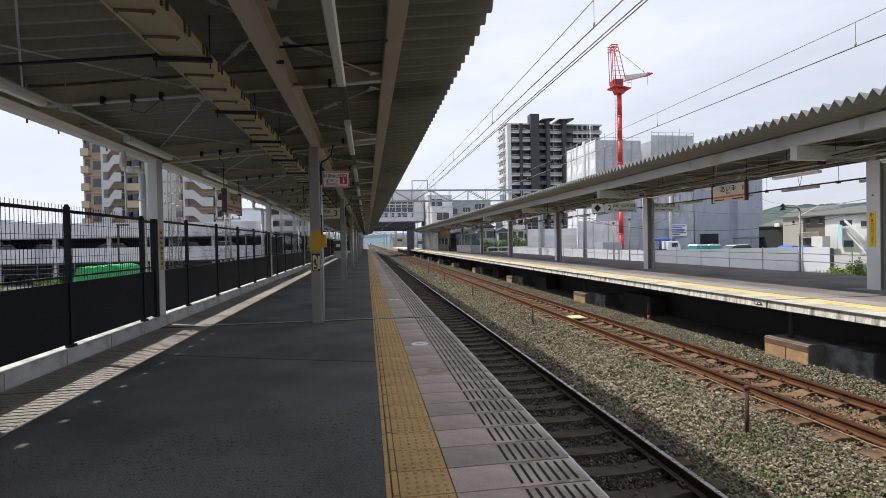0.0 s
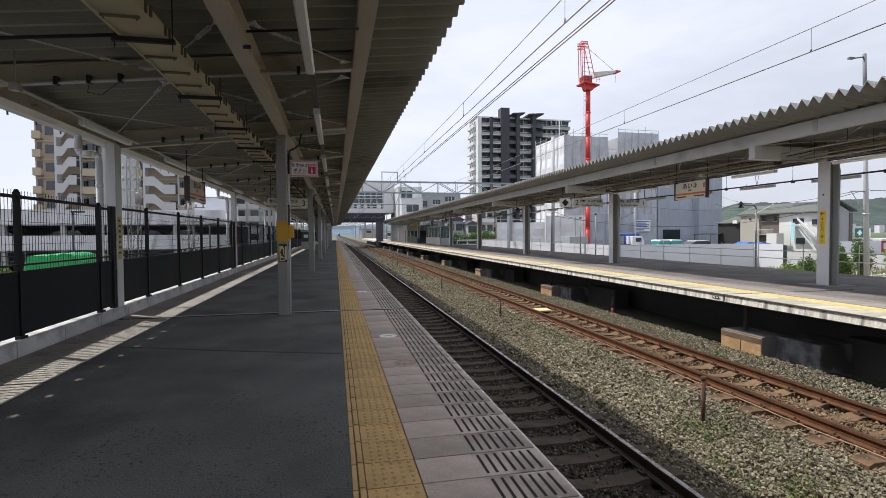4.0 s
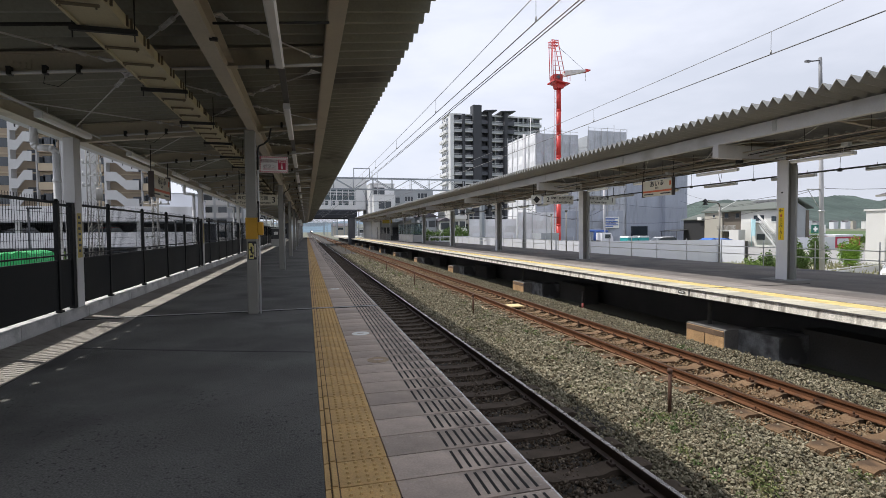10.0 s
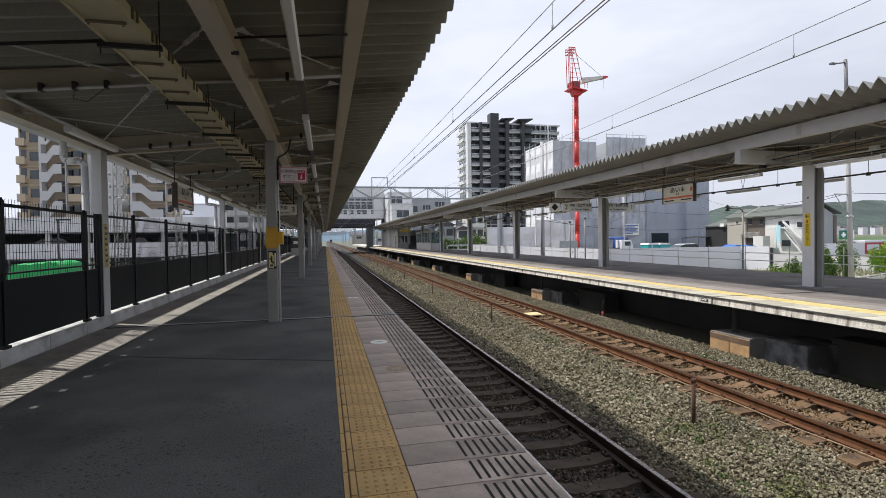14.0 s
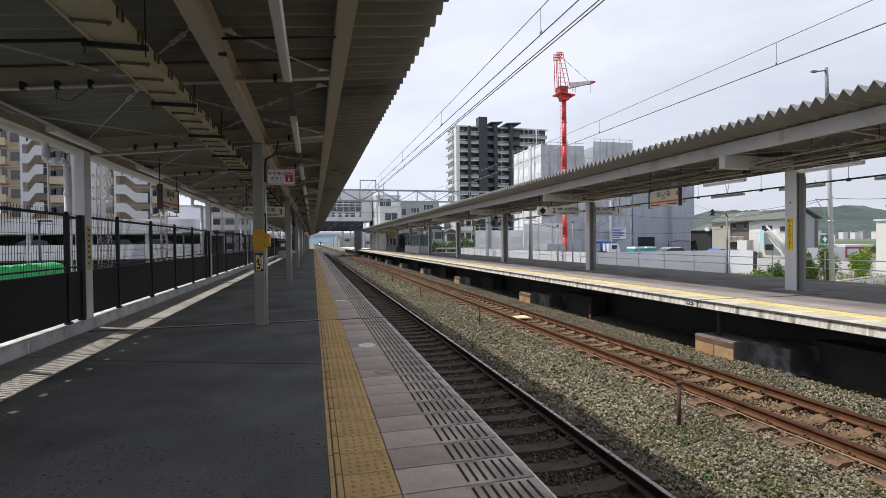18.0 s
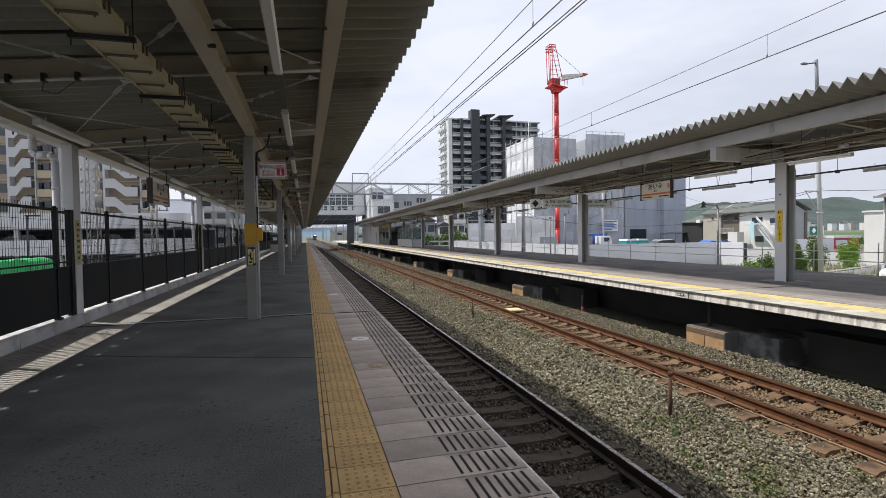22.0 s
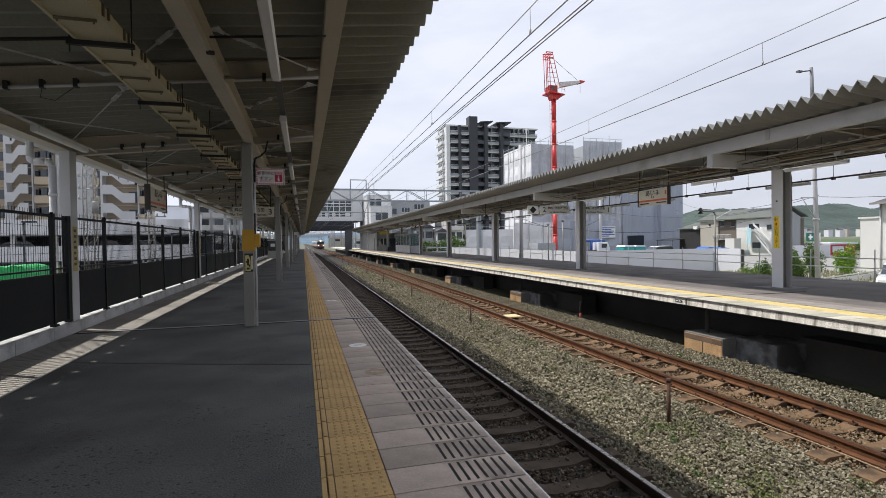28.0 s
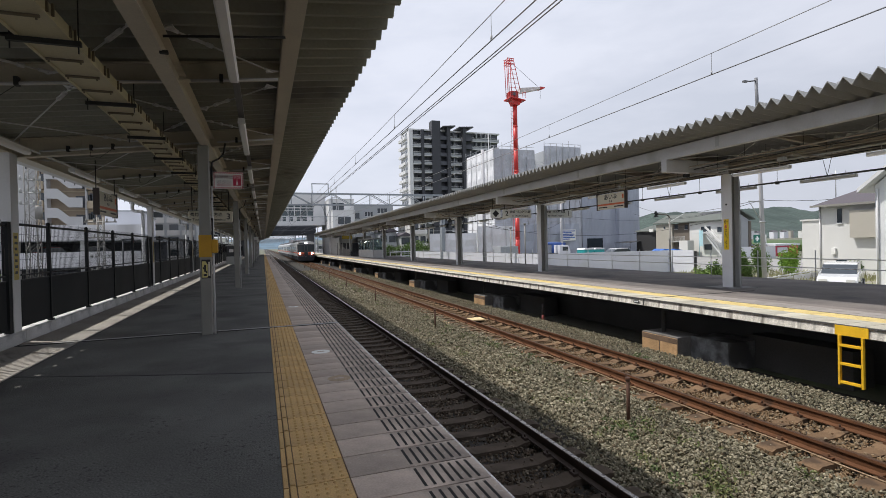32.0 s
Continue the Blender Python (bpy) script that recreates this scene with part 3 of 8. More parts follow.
while y < 100:
    piece("kerb_stone", kerb_mesh, kerb, (-3.90, y, 0))
    y += 1.10
b = BM()
box(b, -4.08, -3.74, y, NEAR_END, -0.4, 0.2)
part("kerb_end", b, CURB, kerb)

# ---- fence on the kerb ----
FX = -3.805


def fence_panel(f, y0, y1, post=True, top=2.0):
    """Boards below, wire mesh above, between two posts; the post stands at the panel's start."""
    if post:
        b = BM()
        box(b, FX - 0.030, FX + 0.030, y0 - 0.030, y0 + 0.030, 0.2, top)
        rod(b, (FX, y0, top), (FX, y0, top + 0.035), 0.036, 10, 0.020)
        part("post", b, BLACK, f)
    b = BM()
    box(b, FX - 0.012, FX + 0.012, y0 + 0.036, y1 - 0.036, 0.245, 1.01)
    part("board", b, SCREEN, f)
    for z, h in ((1.02, 0.012), (1.105, 0.012), (top - 0.055, 0.020)):
        b = BM()
        box(b, FX - 0.018, FX + 0.018, y0 + 0.036, y1 - 0.036, z - h, z + h)
        part("rail", b, BLACK, f)
    b = BM()
    n = max(int((y1 - y0 - 0.07) / 0.066), 2)
    for k in range(1, n):
        y = y0 + 0.035 + (y1 - y0 - 0.07) * k / n
        box(b, FX - 0.0023, FX + 0.0023, y - 0.0023, y + 0.0023, 1.03, top + 0.025)
    for z in (1.22, 1.36, 1.50, 1.64, 1.78):
        box(b, FX - 0.007, FX - 0.0023, y0, y1, z - 0.0024, z + 0.0024)
    part("wire_mesh", b, BLACK, f)


for k, py in enumerate(POLES_Y):
    if py > 110:
        continue
    base = py - 0.31
    f = thing("mesh_fence", "black wire-mesh fence above solid black boards on the kerb", "fence", (FX, py + 0.62, 0.2), group="fence along the platform")
    fence_panel(f, py + 0.62, base + 2.15, post=False)
    for i in range(1, 5):
        fence_panel(f, base + 2.15 * i, base + 2.15 * (i + 1))
    # narrow framed leaf beside the next column
    e = base + BAY
    fence_panel(f, e, e + 0.46, top=1.97)
    b = BM()
    box(b, FX - 0.040, FX + 0.040, e + 0.45, e + 0.56, 0.2, 1.97)
    part("end_post", b, BLACK, f, "wide black end post")
    b = BM()
    box(b, FX + 0.02, FX + 0.045, e + 0.30, e + 0.33, 1.15, 1.55)
    part("latch_bar", b, BLACK, f)
    # foot brackets in the gap under the boards
    for i in range(1, 6):
        b = BM()
        box(b, FX - 0.03, FX + 0.05, base + 2.15 * i - 0.06, base + 2.15 * i + 0.06, 0.2, 0.235)
        part("foot_plate", b, BLACK, f)


# ---- near canopy ----
def near_z(x):
    """Underside of the roof sheet."""
    return 3.77 + 0.105 * (x - 0.25)


def corrugated(x0, x1, y0, y1, zf, pitch, depth, thick=0.012, flat=0.12):
    """Folded sheet whose ribs run across the track."""
    n = int((y1 - y0) / pitch)
    prof = []
    for k in range(n):
        y = y0 + k * pitch
        prof += [(y, 0.0), (y + pitch * flat, 0.0), (y + pitch * (0.5 - flat / 2), depth), (y + pitch * (0.5 + flat / 2), depth), (y + pitch * (1 - flat), 0.0)]
    prof.append((y0 + n * pitch, 0.0))
    p = np.array(prof)
    v = []
    for x in (x0, x1):
        for dz in (0, thick):
            v.append(np.stack([np.full(len(p), x), p[:, 0], zf(x) + p[:, 1] + dz], 1))
    v = np.concatenate(v)
    m = len(p)
    i = np.arange(m - 1)
    f = [np.stack([i, i + 2 * m, i + 2 * m + 1, i + 1], 1), np.stack([i + m, i + m + 1, i + 3 * m + 1, i + 3 * m], 1),
         np.stack([i, i + 1, i + m + 1, i + m], 1), np.stack([i + 2 * m, i + 3 * m, i + 3 * m + 1, i + 2 * m + 1], 1)]
    return v, np.concatenate(f)


canopy = thing("platform_canopy", "grey steel platform canopy with corrugated roof and braced rafters", "canopy", (0, 0, 3.2), kind="structure")
v, f = corrugated(-4.31, 1.36, BACK, NEAR_END, near_z, 0.300, 0.165, 0.012, 0.08)
ob = raw("roof_sheet", v, f, SHEET, parent=canopy)
ob["kind"] = ""
del ob["kind"]
b = BM()
ibeam(b, "y", BACK, NEAR_END, 0.33, 3.60, 0.175, 0.17)
part("front_beam", b, BEAM, canopy)
b = BM()
ibeam(b, "y", BACK, NEAR_END, -0.885, 3.24, 0.155, 0.27)
part("middle_beam", b, BEAM, canopy)
b = BM()
ibeam(b, "y", BACK, NEAR_END, -3.86, 3.07, 0.22, 0.21)
part("eave_beam", b, BEAM, canopy)
b = BM()
box(b, -4.62, -4.60, BACK, NEAR_END, 3.27, 3.41)
# Inner wall raised past the ribs to keep stray sun out.
box(b, -4.30, -4.28, BACK, NEAR_END, 3.27, 3.455)
box(b, -4.60, -4.375, BACK, NEAR_END, 3.27, 3.282)
box(b, -4.315, -4.30, BACK, NEAR_END, 3.27, 3.282)
# Added slots throw sun dots on the floor; lips hide them from the eye.
y = BACK
while y < NEAR_END:
    box(b, -4.375, -4.315, y, y + (0.432 if y < 40 else 0.52), 3.27, 3.282)
    if y < 40:
        box(b, -4.40, -4.285, y + 0.438, y + 0.446, 3.248, 3.27)
    y += 0.52
part("gutter", b, WHITE_STEEL, canopy, "white gutter with added slots that throw sun dots")
RAFTERS = [10.15 + k * BAY / 3 for k in range(-6, 33)]


def braced(p, q):
    """A thin tie rod with a turnbuckle and a gusset plate at each end."""
    p, q = Vector(p), Vector(q)
    d = (q - p).normalized()
    b = BM()
    rod(b, p, q, 0.010, 6)
    m0, m1 = p + d * 0.32, p + d * 0.56
    side = d.cross(Vector((0, 0, 1))).normalized() * 0.020
    for w in (side, -side):
        rod(b, m0 + w, m1 + w, 0.008, 5)
    for m in (m0, m1):
        rod(b, m - d * 0.03, m + d * 0.03, 0.026, 6)
    for g, e in ((p, d), (q, -d)):
        rod(b, g + e * 0.06, g + e * 0.15, 0.020, 6)
        a, c = g - side * 4.5, g + side * 4.5
        lo = [b.verts.new(v + Vector((0, 0, -0.005))) for v in (a, c, g + e * 0.12 + side, g + e * 0.12 - side)]
        hi = [b.verts.new(v.co + Vector((0, 0, 0.010))) for v in lo]
        b.faces.new(lo)
        b.faces.new(hi[::-1])
        for u in range(4):
            b.faces.new((lo[u], lo[(u + 1) % 4], hi[(u + 1) % 4], hi[u]))
    return part("brace_rod", b, WHITE_STEEL, canopy)


def roof_at(x, y, drop):
    return (x, y, near_z(x) - drop)


for i, y in enumerate(RAFTERS):
    b = BM()
    # web and flanges of a sloping rafter; the deep ones stand over the columns
    deep = i % 3 == 0
    h = 0.30 if deep else 0.20
    o = [(-3.98, near_z(-3.98) - h), (0.24, near_z(0.24) - h), (0.24, near_z(0.24) - 0.003), (-3.98, near_z(-3.98) - 0.003)]
    prism(b, o, "y", y - 0.006, y + 0.006)
    lo = [(-3.98, near_z(-3.98) - h - 0.012), (0.24, near_z(0.24) - h - 0.012), (0.24, near_z(0.24) - h), (-3.98, near_z(-3.98) - h)]
    prism(b, lo, "y", y - 0.06, y + 0.06)
    hi = [(p, q + h) for p, q in lo]
    prism(b, hi, "y", y - 0.06, y + 0.06)
    rafter = part("rafter", b, BEAM, canopy)
    if y < 36:
        # bolted splice
        b = BM()
        x = -3.02
        box(b, x - 0.14, x + 0.14, y - 0.016, y - 0.006, near_z(x) - h + 0.03, near_z(x) - 0.05)
        for dx in (-0.09, -0.03, 0.03, 0.09):
            for dz in (0.06, 0.10):
                rod(b, (x + dx, y - 0.026, near_z(x) - h + dz), (x + dx, y - 0.016, near_z(x) - h + dz), 0.012, 6)
        part("splice_plate", b, BEAM, rafter)
    for (xa, xb) in ((-3.45, -1.02), (-0.75, 0.22)):
        b = BM()
        rod(b, roof_at(xa, y - 0.085, 0.235), roof_at(xb, y - 0.085, 0.235), 0.018, 8)
        part("conduit", b, WHITE_STEEL, canopy, "pale conduit pipe under a rafter")
    if y < 36:
        for x in (-3.05, -2.72, -2.40, -0.42):
            b = BM()
            box(b, x - 0.02, x + 0.02, y - 0.12, y - 0.05, near_z(x) - 0.262, near_z(x) - 0.17)
            part("clamp", b, RUBBERY, canopy)
        b = BM()
        pipe(b, [roof_at(-2.72, y - 0.09, 0.25), roof_at(-2.74, y - 0.09, 0.36), roof_at(-2.60, y - 0.09, 0.40), roof_at(-2.40, y - 0.09, 0.25)], 0.0035, 5)
        part("loose_cable", b, RUBBERY, canopy, "thin dark cable hanging between clamps")
    if y < 62:
        step = BAY / 3
        mid = y + step / 2 + 0.02
        # crossed ties in the outer half of a bay, a fan of ties to the beams in the inner half
        braced(roof_at(-2.03, y + 0.32, 0.15), roof_at(-3.80, y + step - 0.25, 0.15))
        braced(roof_at(-2.03, y + step - 0.22, 0.18), roof_at(-3.80, y + 0.95, 0.18))
        braced(roof_at(-1.0, mid - 0.20, 0.17), roof_at(-1.98, y + 0.25, 0.15))
        braced(roof_at(-1.0, mid + 0.20, 0.17), roof_at(-1.98, y + step - 0.12, 0.15))
        braced(roof_at(-0.80, mid - 0.30, 0.15), roof_at(0.16, y + 0.45, 0.15))
        braced(roof_at(-0.80, mid + 0.38, 0.15), roof_at(0.16, y + step - 0.10, 0.15))
    if 5 < y < 8:
        # dark conduit across the bay
        b = BM()
        yc = y - 1.50
        rod(b, roof_at(-3.7, yc, 0.28), roof_at(-1.86, yc, 0.28), 0.016, 6)
        rod(b, roof_at(-0.80, yc, 0.28), roof_at(0.25, yc, 0.28), 0.012, 6)
        part("dark_conduit", b, RUBBERY, canopy, "thin dark conduit across the canopy")
        b = BM()
        box(b, -0.83, -0.76, yc - 0.02, yc + 0.02, 3.222, 3.25)
        part("beam_clamp", b, RUBBERY, canopy)
# hooks under the gutter
b = BM()
y = 2.0
while y < 60:
    box(b, -4.638, -4.62, y - 0.009, y + 0.009, 3.225, 3.31)
    y += 0.72
part("gutter_hooks", b, RUBBERY, canopy)

# columns of the near canopy
def middle_pole(y):
    p = thing("canopy_pole", "grey steel canopy pole with a pale pipe beside it", "pole", (-0.89, y, 0), group="canopy poles")
    b = BM()
    box(b, -1.02, -0.845, y - 0.15, y + 0.02, 0.0, 3.24)
    part("shaft", b, POLE_G, p, bevel=0.012)
    b = BM()
    rod(b, (-0.81, y - 0.10, 0.0), (-0.81, y - 0.10, 2.55), 0.017, 10)
    part("pipe", b, WHITE_STEEL, p, "white conduit pipe")
    b = BM()
    pipe(b, [(-0.81, y - 0.10, 2.55), (-0.81, y - 0.10, 2.86), (-0.79, y - 0.10, 2.97), (-0.70, y - 0.08, 3.02), (-0.62, y - 0.06, 3.10), (-0.58, y - 0.06, 3.30)], 0.016, 6)
    part("cable", b, RUBBERY, p, "black cable")
    return p


first_pole = middle_pole(POLES_Y[2])
for y in POLES_Y:
    if y != POLES_Y[2]:
        copy_thing(first_pole, pose(-0.89, y, 0))


def side_column(y):
    p = thing("canopy_column", "pale grey steel canopy column standing in the kerb line", "column", (-3.83, y + 0.3, 0), group="canopy columns along the fence")
    c = y + 0.3
    ox, oy = -3.83, c + 0.08
    for nm, y0, y1 in (("front_flange", -0.13, -0.116), ("rear_flange", 0.116, 0.13)):
        b = BM()
        box(b, ox - 0.075, ox + 0.075, oy + y0, oy + y1, 0.0, 3.08)
        part(nm, b, COLUMN, p)
    b = BM()
    box(b, ox - 0.05, ox + 0.062, oy - 0.116, oy + 0.116, 0.0, 3.08)
    part("web", b, COLUMN, p)
    b = BM()
    box(b, ox + 0.0625, ox + 0.0745, oy - 0.115, oy + 0.115, 0.0, 3.079)
    part("cover_plate", b, COLUMN, p)
    b = BM()
    d = c + 0.14
    pts = [(-4.40, d, 3.28), (-4.40, d, 2.99), (-4.385, d, 2.93), (-4.33, d, 2.905), (-4.17, d, 2.90), (-4.105, d, 2.875), (-4.08, d, 2.81), (-4.08, d, -0.3)]
    pipe(b, pts, 0.056, 12)
    for q in pts[1:-1]:
        bmesh.ops.create_icosphere(b, subdivisions=1, radius=0.058, matrix=Matrix.Translation(q))
    for z in (2.35, 1.3):
        rod(b, (-4.08, d, z - 0.03), (-4.08, d, z + 0.03), 0.064, 12)
    part("downpipe", b, WHITE_STEEL, p, "pale grey rainwater downpipe")
    b = BM()
    box(b, ox + 0.070, ox + 0.0785, oy - 0.085, oy + 0.085, 1.04, 1.80)
    s = part("sticker", b, mat("worn_yellow_print", (0.50, 0.40, 0.12), 0.5, var=0.25, scale=9), p, "narrow worn yellow sign strip")
    for i in range(7):
        b = BM()
        z = 1.73 - i * 0.095
        box(b, ox + 0.0785, ox + 0.0815, oy - 0.05, oy + (0.05 if i % 2 else 0.03), z - 0.024, z + 0.020)
        part("mark", b, DARK_PANEL, s)
    return p


first_col = side_column(POLES_Y[2])
for y in POLES_Y:
    if y != POLES_Y[2]:
        copy_thing(first_col, pose(-3.83, y + 0.3, 0))

# cable duct hung under the rafters
# Brown darkened to take in the shadow line at each strap.
STRAP = mat("shadow_brown_steel", (0.16, 0.13, 0.085), 0.6, var=0.2, scale=6)
duct = thing("cable_duct", "cream metal cable duct hung under the rafters", "cable duct", (-1.6, 0, 3.17))
b = BM()
prism(b, [(-1.80, 3.18), (-1.775, 3.18), (-1.775, 3.195), (-1.45, 3.195), (-1.45, 3.18), (-1.425, 3.18), (-1.425, 3.28), (-1.80, 3.28)], "y", BACK, NEAR_END)
part("tray", b, CREAM, duct)
y = 1.12
k = 0
while y < 60:
    b = BM()
    if k % 4 == 0:
        box(b, -1.86, -1.36, y - 0.02, y + 0.02, 3.14, 3.18)
        for x in (-1.84, -1.38):
            rod(b, (x, y, 3.08), (x, y, near_z(x) - 0.03), 0.006, 6)
        part("hanger", b, RUBBERY, duct, "dark hanger bar with two rods")
    else:
        rod(b, (-1.76, y, 3.172), (-1.48, y, 3.172), 0.013, 6)
        for x in (-1.74, -1.50):
            rod(b, (x, y, 3.145), (x, y, 3.18), 0.008, 6)
        part("strap", b, STRAP, duct)
    y += 0.4675
    k += 1


y = 2.0
while y < 40:
    for dx, dy in ((0.0, 0.0), (0.012, 0.075)):
        b = BM()
        box(b, -1.427 + dx, -1.410 + dx, y + dy - 0.012, y + dy + 0.008, 3.19, 3.28)
        part("clip", b, STRAP, duct)
    y += 0.4675


def tube_light(x, y, z, length, hung=True, group="platform lights"):
    t = thing("fluorescent_light", "long white fluorescent batten light under the canopy, unlit", "lamp", (x, y, z), group=group)
    b = BM()
    prism(b, [(x - 0.045, z + 0.085), (x - 0.055, z + 0.03), (x - 0.035, z), (x + 0.035, z), (x + 0.055, z + 0.03), (x + 0.045, z + 0.085)], "y", y, y + length)
    part("housing", b, LAMP, t)
    for yy in (y, y + length):
        b = BM()
        box(b, x - 0.05, x + 0.05, yy - 0.012, yy + 0.012, z + 0.005, z + 0.09)
        part("end_cap", b, WHITE_STEEL, t)
    for yy in (y + 0.25, y + length - 0.25):
        b = BM()
        rod(b, (x, yy, z + 0.08), (x, yy, z + 0.2), 0.008, 6)
        part("bracket", b, STEEL, t)
    return t


light = tube_light(-0.265, 3.45, 3.35, 2.72)
for k in range(1, 20):
    copy_thing(light, pose(-0.265, 3.45 + k * 4.72, 3.35))
b = BM()
box(b, -0.305, -0.225, BACK, 100, 3.47, 3.52)
solid("lighting_rail", b, mat("dark_rail", (0.10, 0.10, 0.10), 0.5), "dark cable rail that carries the platform lights", "rail")
light2 = tube_light(-3.47, 8.03, 3.02, 1.62, group="lights over the fence")
for k in range(-2, 18):
    if k:
        copy_thing(light2, pose(-3.47, 8.03 + k * BAY / 3, 3.02))
b = BM()
rod(b, (-3.47, BACK, 3.12), (-3.47, 90, 3.12), 0.016, 8)
solid("conduit_pipe", b, WHITE_STEEL, "long pale conduit pipe between the lights", "pipe")

# hanging rod seen high up
b = BM()
rod(b, (-3.25, 6.1, 3.0), (-3.25, 6.1, 3.52), 0.008, 6)
box(b, -3.29, -3.21, 6.05, 6.15, 2.98, 3.06)
solid("hanger_rod", b, STEEL, "thin steel hanger rod under the roof", "rod")

# ---- near platform signs ----
PY = POLES_Y[2] - 0.15
MAROON = mat("dark_maroon_print", (0.10, 0.01, 0.03), 0.4, var=0.05, bump=0)
stop = thing("emergency_stop_sign", "white sign with a red striped border on a pole", "sign", (-0.52, PY, 2.5))
b = BM()
box(b, -0.775, -0.30, PY - 0.02, PY + 0.005, 2.50, 2.79)
part("panel", b, SIGN_WHITE, stop, bevel=0.004)
border = BM()
x = -0.775
for k in range(14):
    x0 = -0.775 + k * 0.034
    for z0, z1 in ((2.505, 2.53), (2.76, 2.785)):
        vs = [border.verts.new(p) for p in ((x0, PY - 0.0225, z0), (x0 + 0.018, PY - 0.0225, z0), (x0 + 0.032, PY - 0.0225, z1), (x0 + 0.014, PY - 0.0225, z1))]
        border.faces.new(vs)
for k in range(7):
    z0 = 2.53 + k * 0.034
    for x0 in (-0.772, -0.322):
        vs = [border.verts.new(p) for p in ((x0, PY - 0.0225, z0), (x0 + 0.02, PY - 0.0225, z0 + 0.006), (x0 + 0.02, PY - 0.0225, z0 + 0.024), (x0, PY - 0.0225, z0 + 0.018))]
        border.faces.new(vs)
part("border_stripes", border, SIGN_RED, stop, "red slanted border stripes")
b = BM()
box(b, -0.465, -0.335, PY - 0.0235, PY - 0.02, 2.555, 2.735)
part("red_field", b, SIGN_RED, stop, "red button field")
text("非常停止", 0.076, MAROON, stop, (-0.61, PY - 0.0245, 2.70), FACE_CAM)
text("ボタン", 0.076, MAROON, stop, (-0.61, PY - 0.0245, 2.61), FACE_CAM)
text("SOS", 0.062, SIGN_WHITE, stop, (-0.40, PY - 0.0245, 2.70), FACE_CAM)
b = BM()
box(b, -0.415, -0.385, PY - 0.0245, PY - 0.0235, 2.57, 2.62)
box(b, -0.407, -0.395, PY - 0.0245, PY - 0.0235, 2.62, 2.665)
part("hand_symbol", b, SIGN_WHITE, stop)
for k in range(2):
    b = BM()
    box(b, -0.72, -0.50, PY - 0.0235, PY - 0.02, 2.548 + 0.018 * k, 2.554 + 0.018 * k)
    part("small_text_bar", b, SIGN_RED, stop)

ebox = thing("emergency_box", "yellow emergency button box strapped to a pole", "button box", (-0.9, PY, 1.3))
b = BM()
box(b, -1.03, -0.83, PY - 0.012, PY + 0.185, 1.33, 1.71)
part("wrap", b, YELLOW_BOX, ebox, bevel=0.006)
b = BM()
box(b, -0.83, -0.735, PY - 0.02, PY + 0.14, 1.40, 1.63)
part("button_housing", b, YELLOW_BOX, ebox, bevel=0.012)
b = BM()
box(b, -0.825, -0.80, PY + 0.0, PY + 0.05, 1.63, 2.0)
part("cable_cover", b, RUBBERY, ebox)
stick = thing("warning_sticker", "black and yellow warning sticker on a pole", "sticker", (-0.92, PY, 1.0))
b = BM()
box(b, -0.995, -0.855, PY - 0.006, PY + 0.001, 0.97, 1.29)
part("panel", b, SIGN_BLACK, stick)
b = BM()
prism(b, [(-0.985, 0.985), (-0.90, 0.985), (-0.90, 1.20), (-0.93, 1.26), (-0.985, 1.26)], "y", PY - 0.0075, PY - 0.006)
part("yellow_field", b, mat("faded_sticker_yellow", (0.60, 0.52, 0.20), 0.5, var=0.2, scale=9), stick, "pale yellow field")
for (x0, x1, z0, z1) in ((-0.955, -0.925, 1.08, 1.20), (-0.975, -0.93, 1.13, 1.16), (-0.965, -0.915, 1.01, 1.045), (-0.93, -0.905, 1.06, 1.10)):
    b = BM()
    box(b, x0, x1, PY - 0.009, PY - 0.0075, z0, z1)
    part("black_mark", b, SIGN_BLACK, stick)
b = BM()
box(b, -0.89, -0.862, PY - 0.0075, PY - 0.006, 1.01, 1.25)
part("pale_edge", b, SIGN_CREAM, stick)

# platform number sign
plate = thing("platform_number_sign", "white hanging direction sign with black lettering and the number 3", "sign", (-1.5, 17.0, 2.28))
# Cream panel for a white sign: the canopy's shade is in the colour.
b = BM()
box(b, -2.12, -0.88, 16.96, 17.04, 2.30, 2.64)
part("panel", b, SIGN_CREAM, plate, bevel=0.01)
for x in (-2.02, -0.98):
    b = BM()
    rod(b, (x, 17.0, 2.64), (x, 17.0, 3.45), 0.014, 8)
    part("hanger", b, RUBBERY, plate)
text("3", 0.26, SIGN_BLACK, plate, (-1.00, 16.955, 2.47), FACE_CAM)
text("豊橋・浜松 方面", 0.125, SIGN_BLACK, plate, (-1.62, 16.955, 2.53), FACE_CAM)
text("for Toyohashi, Hamamatsu", 0.098, SIGN_BLACK, plate, (-1.62, 16.955, 2.385), FACE_CAM)


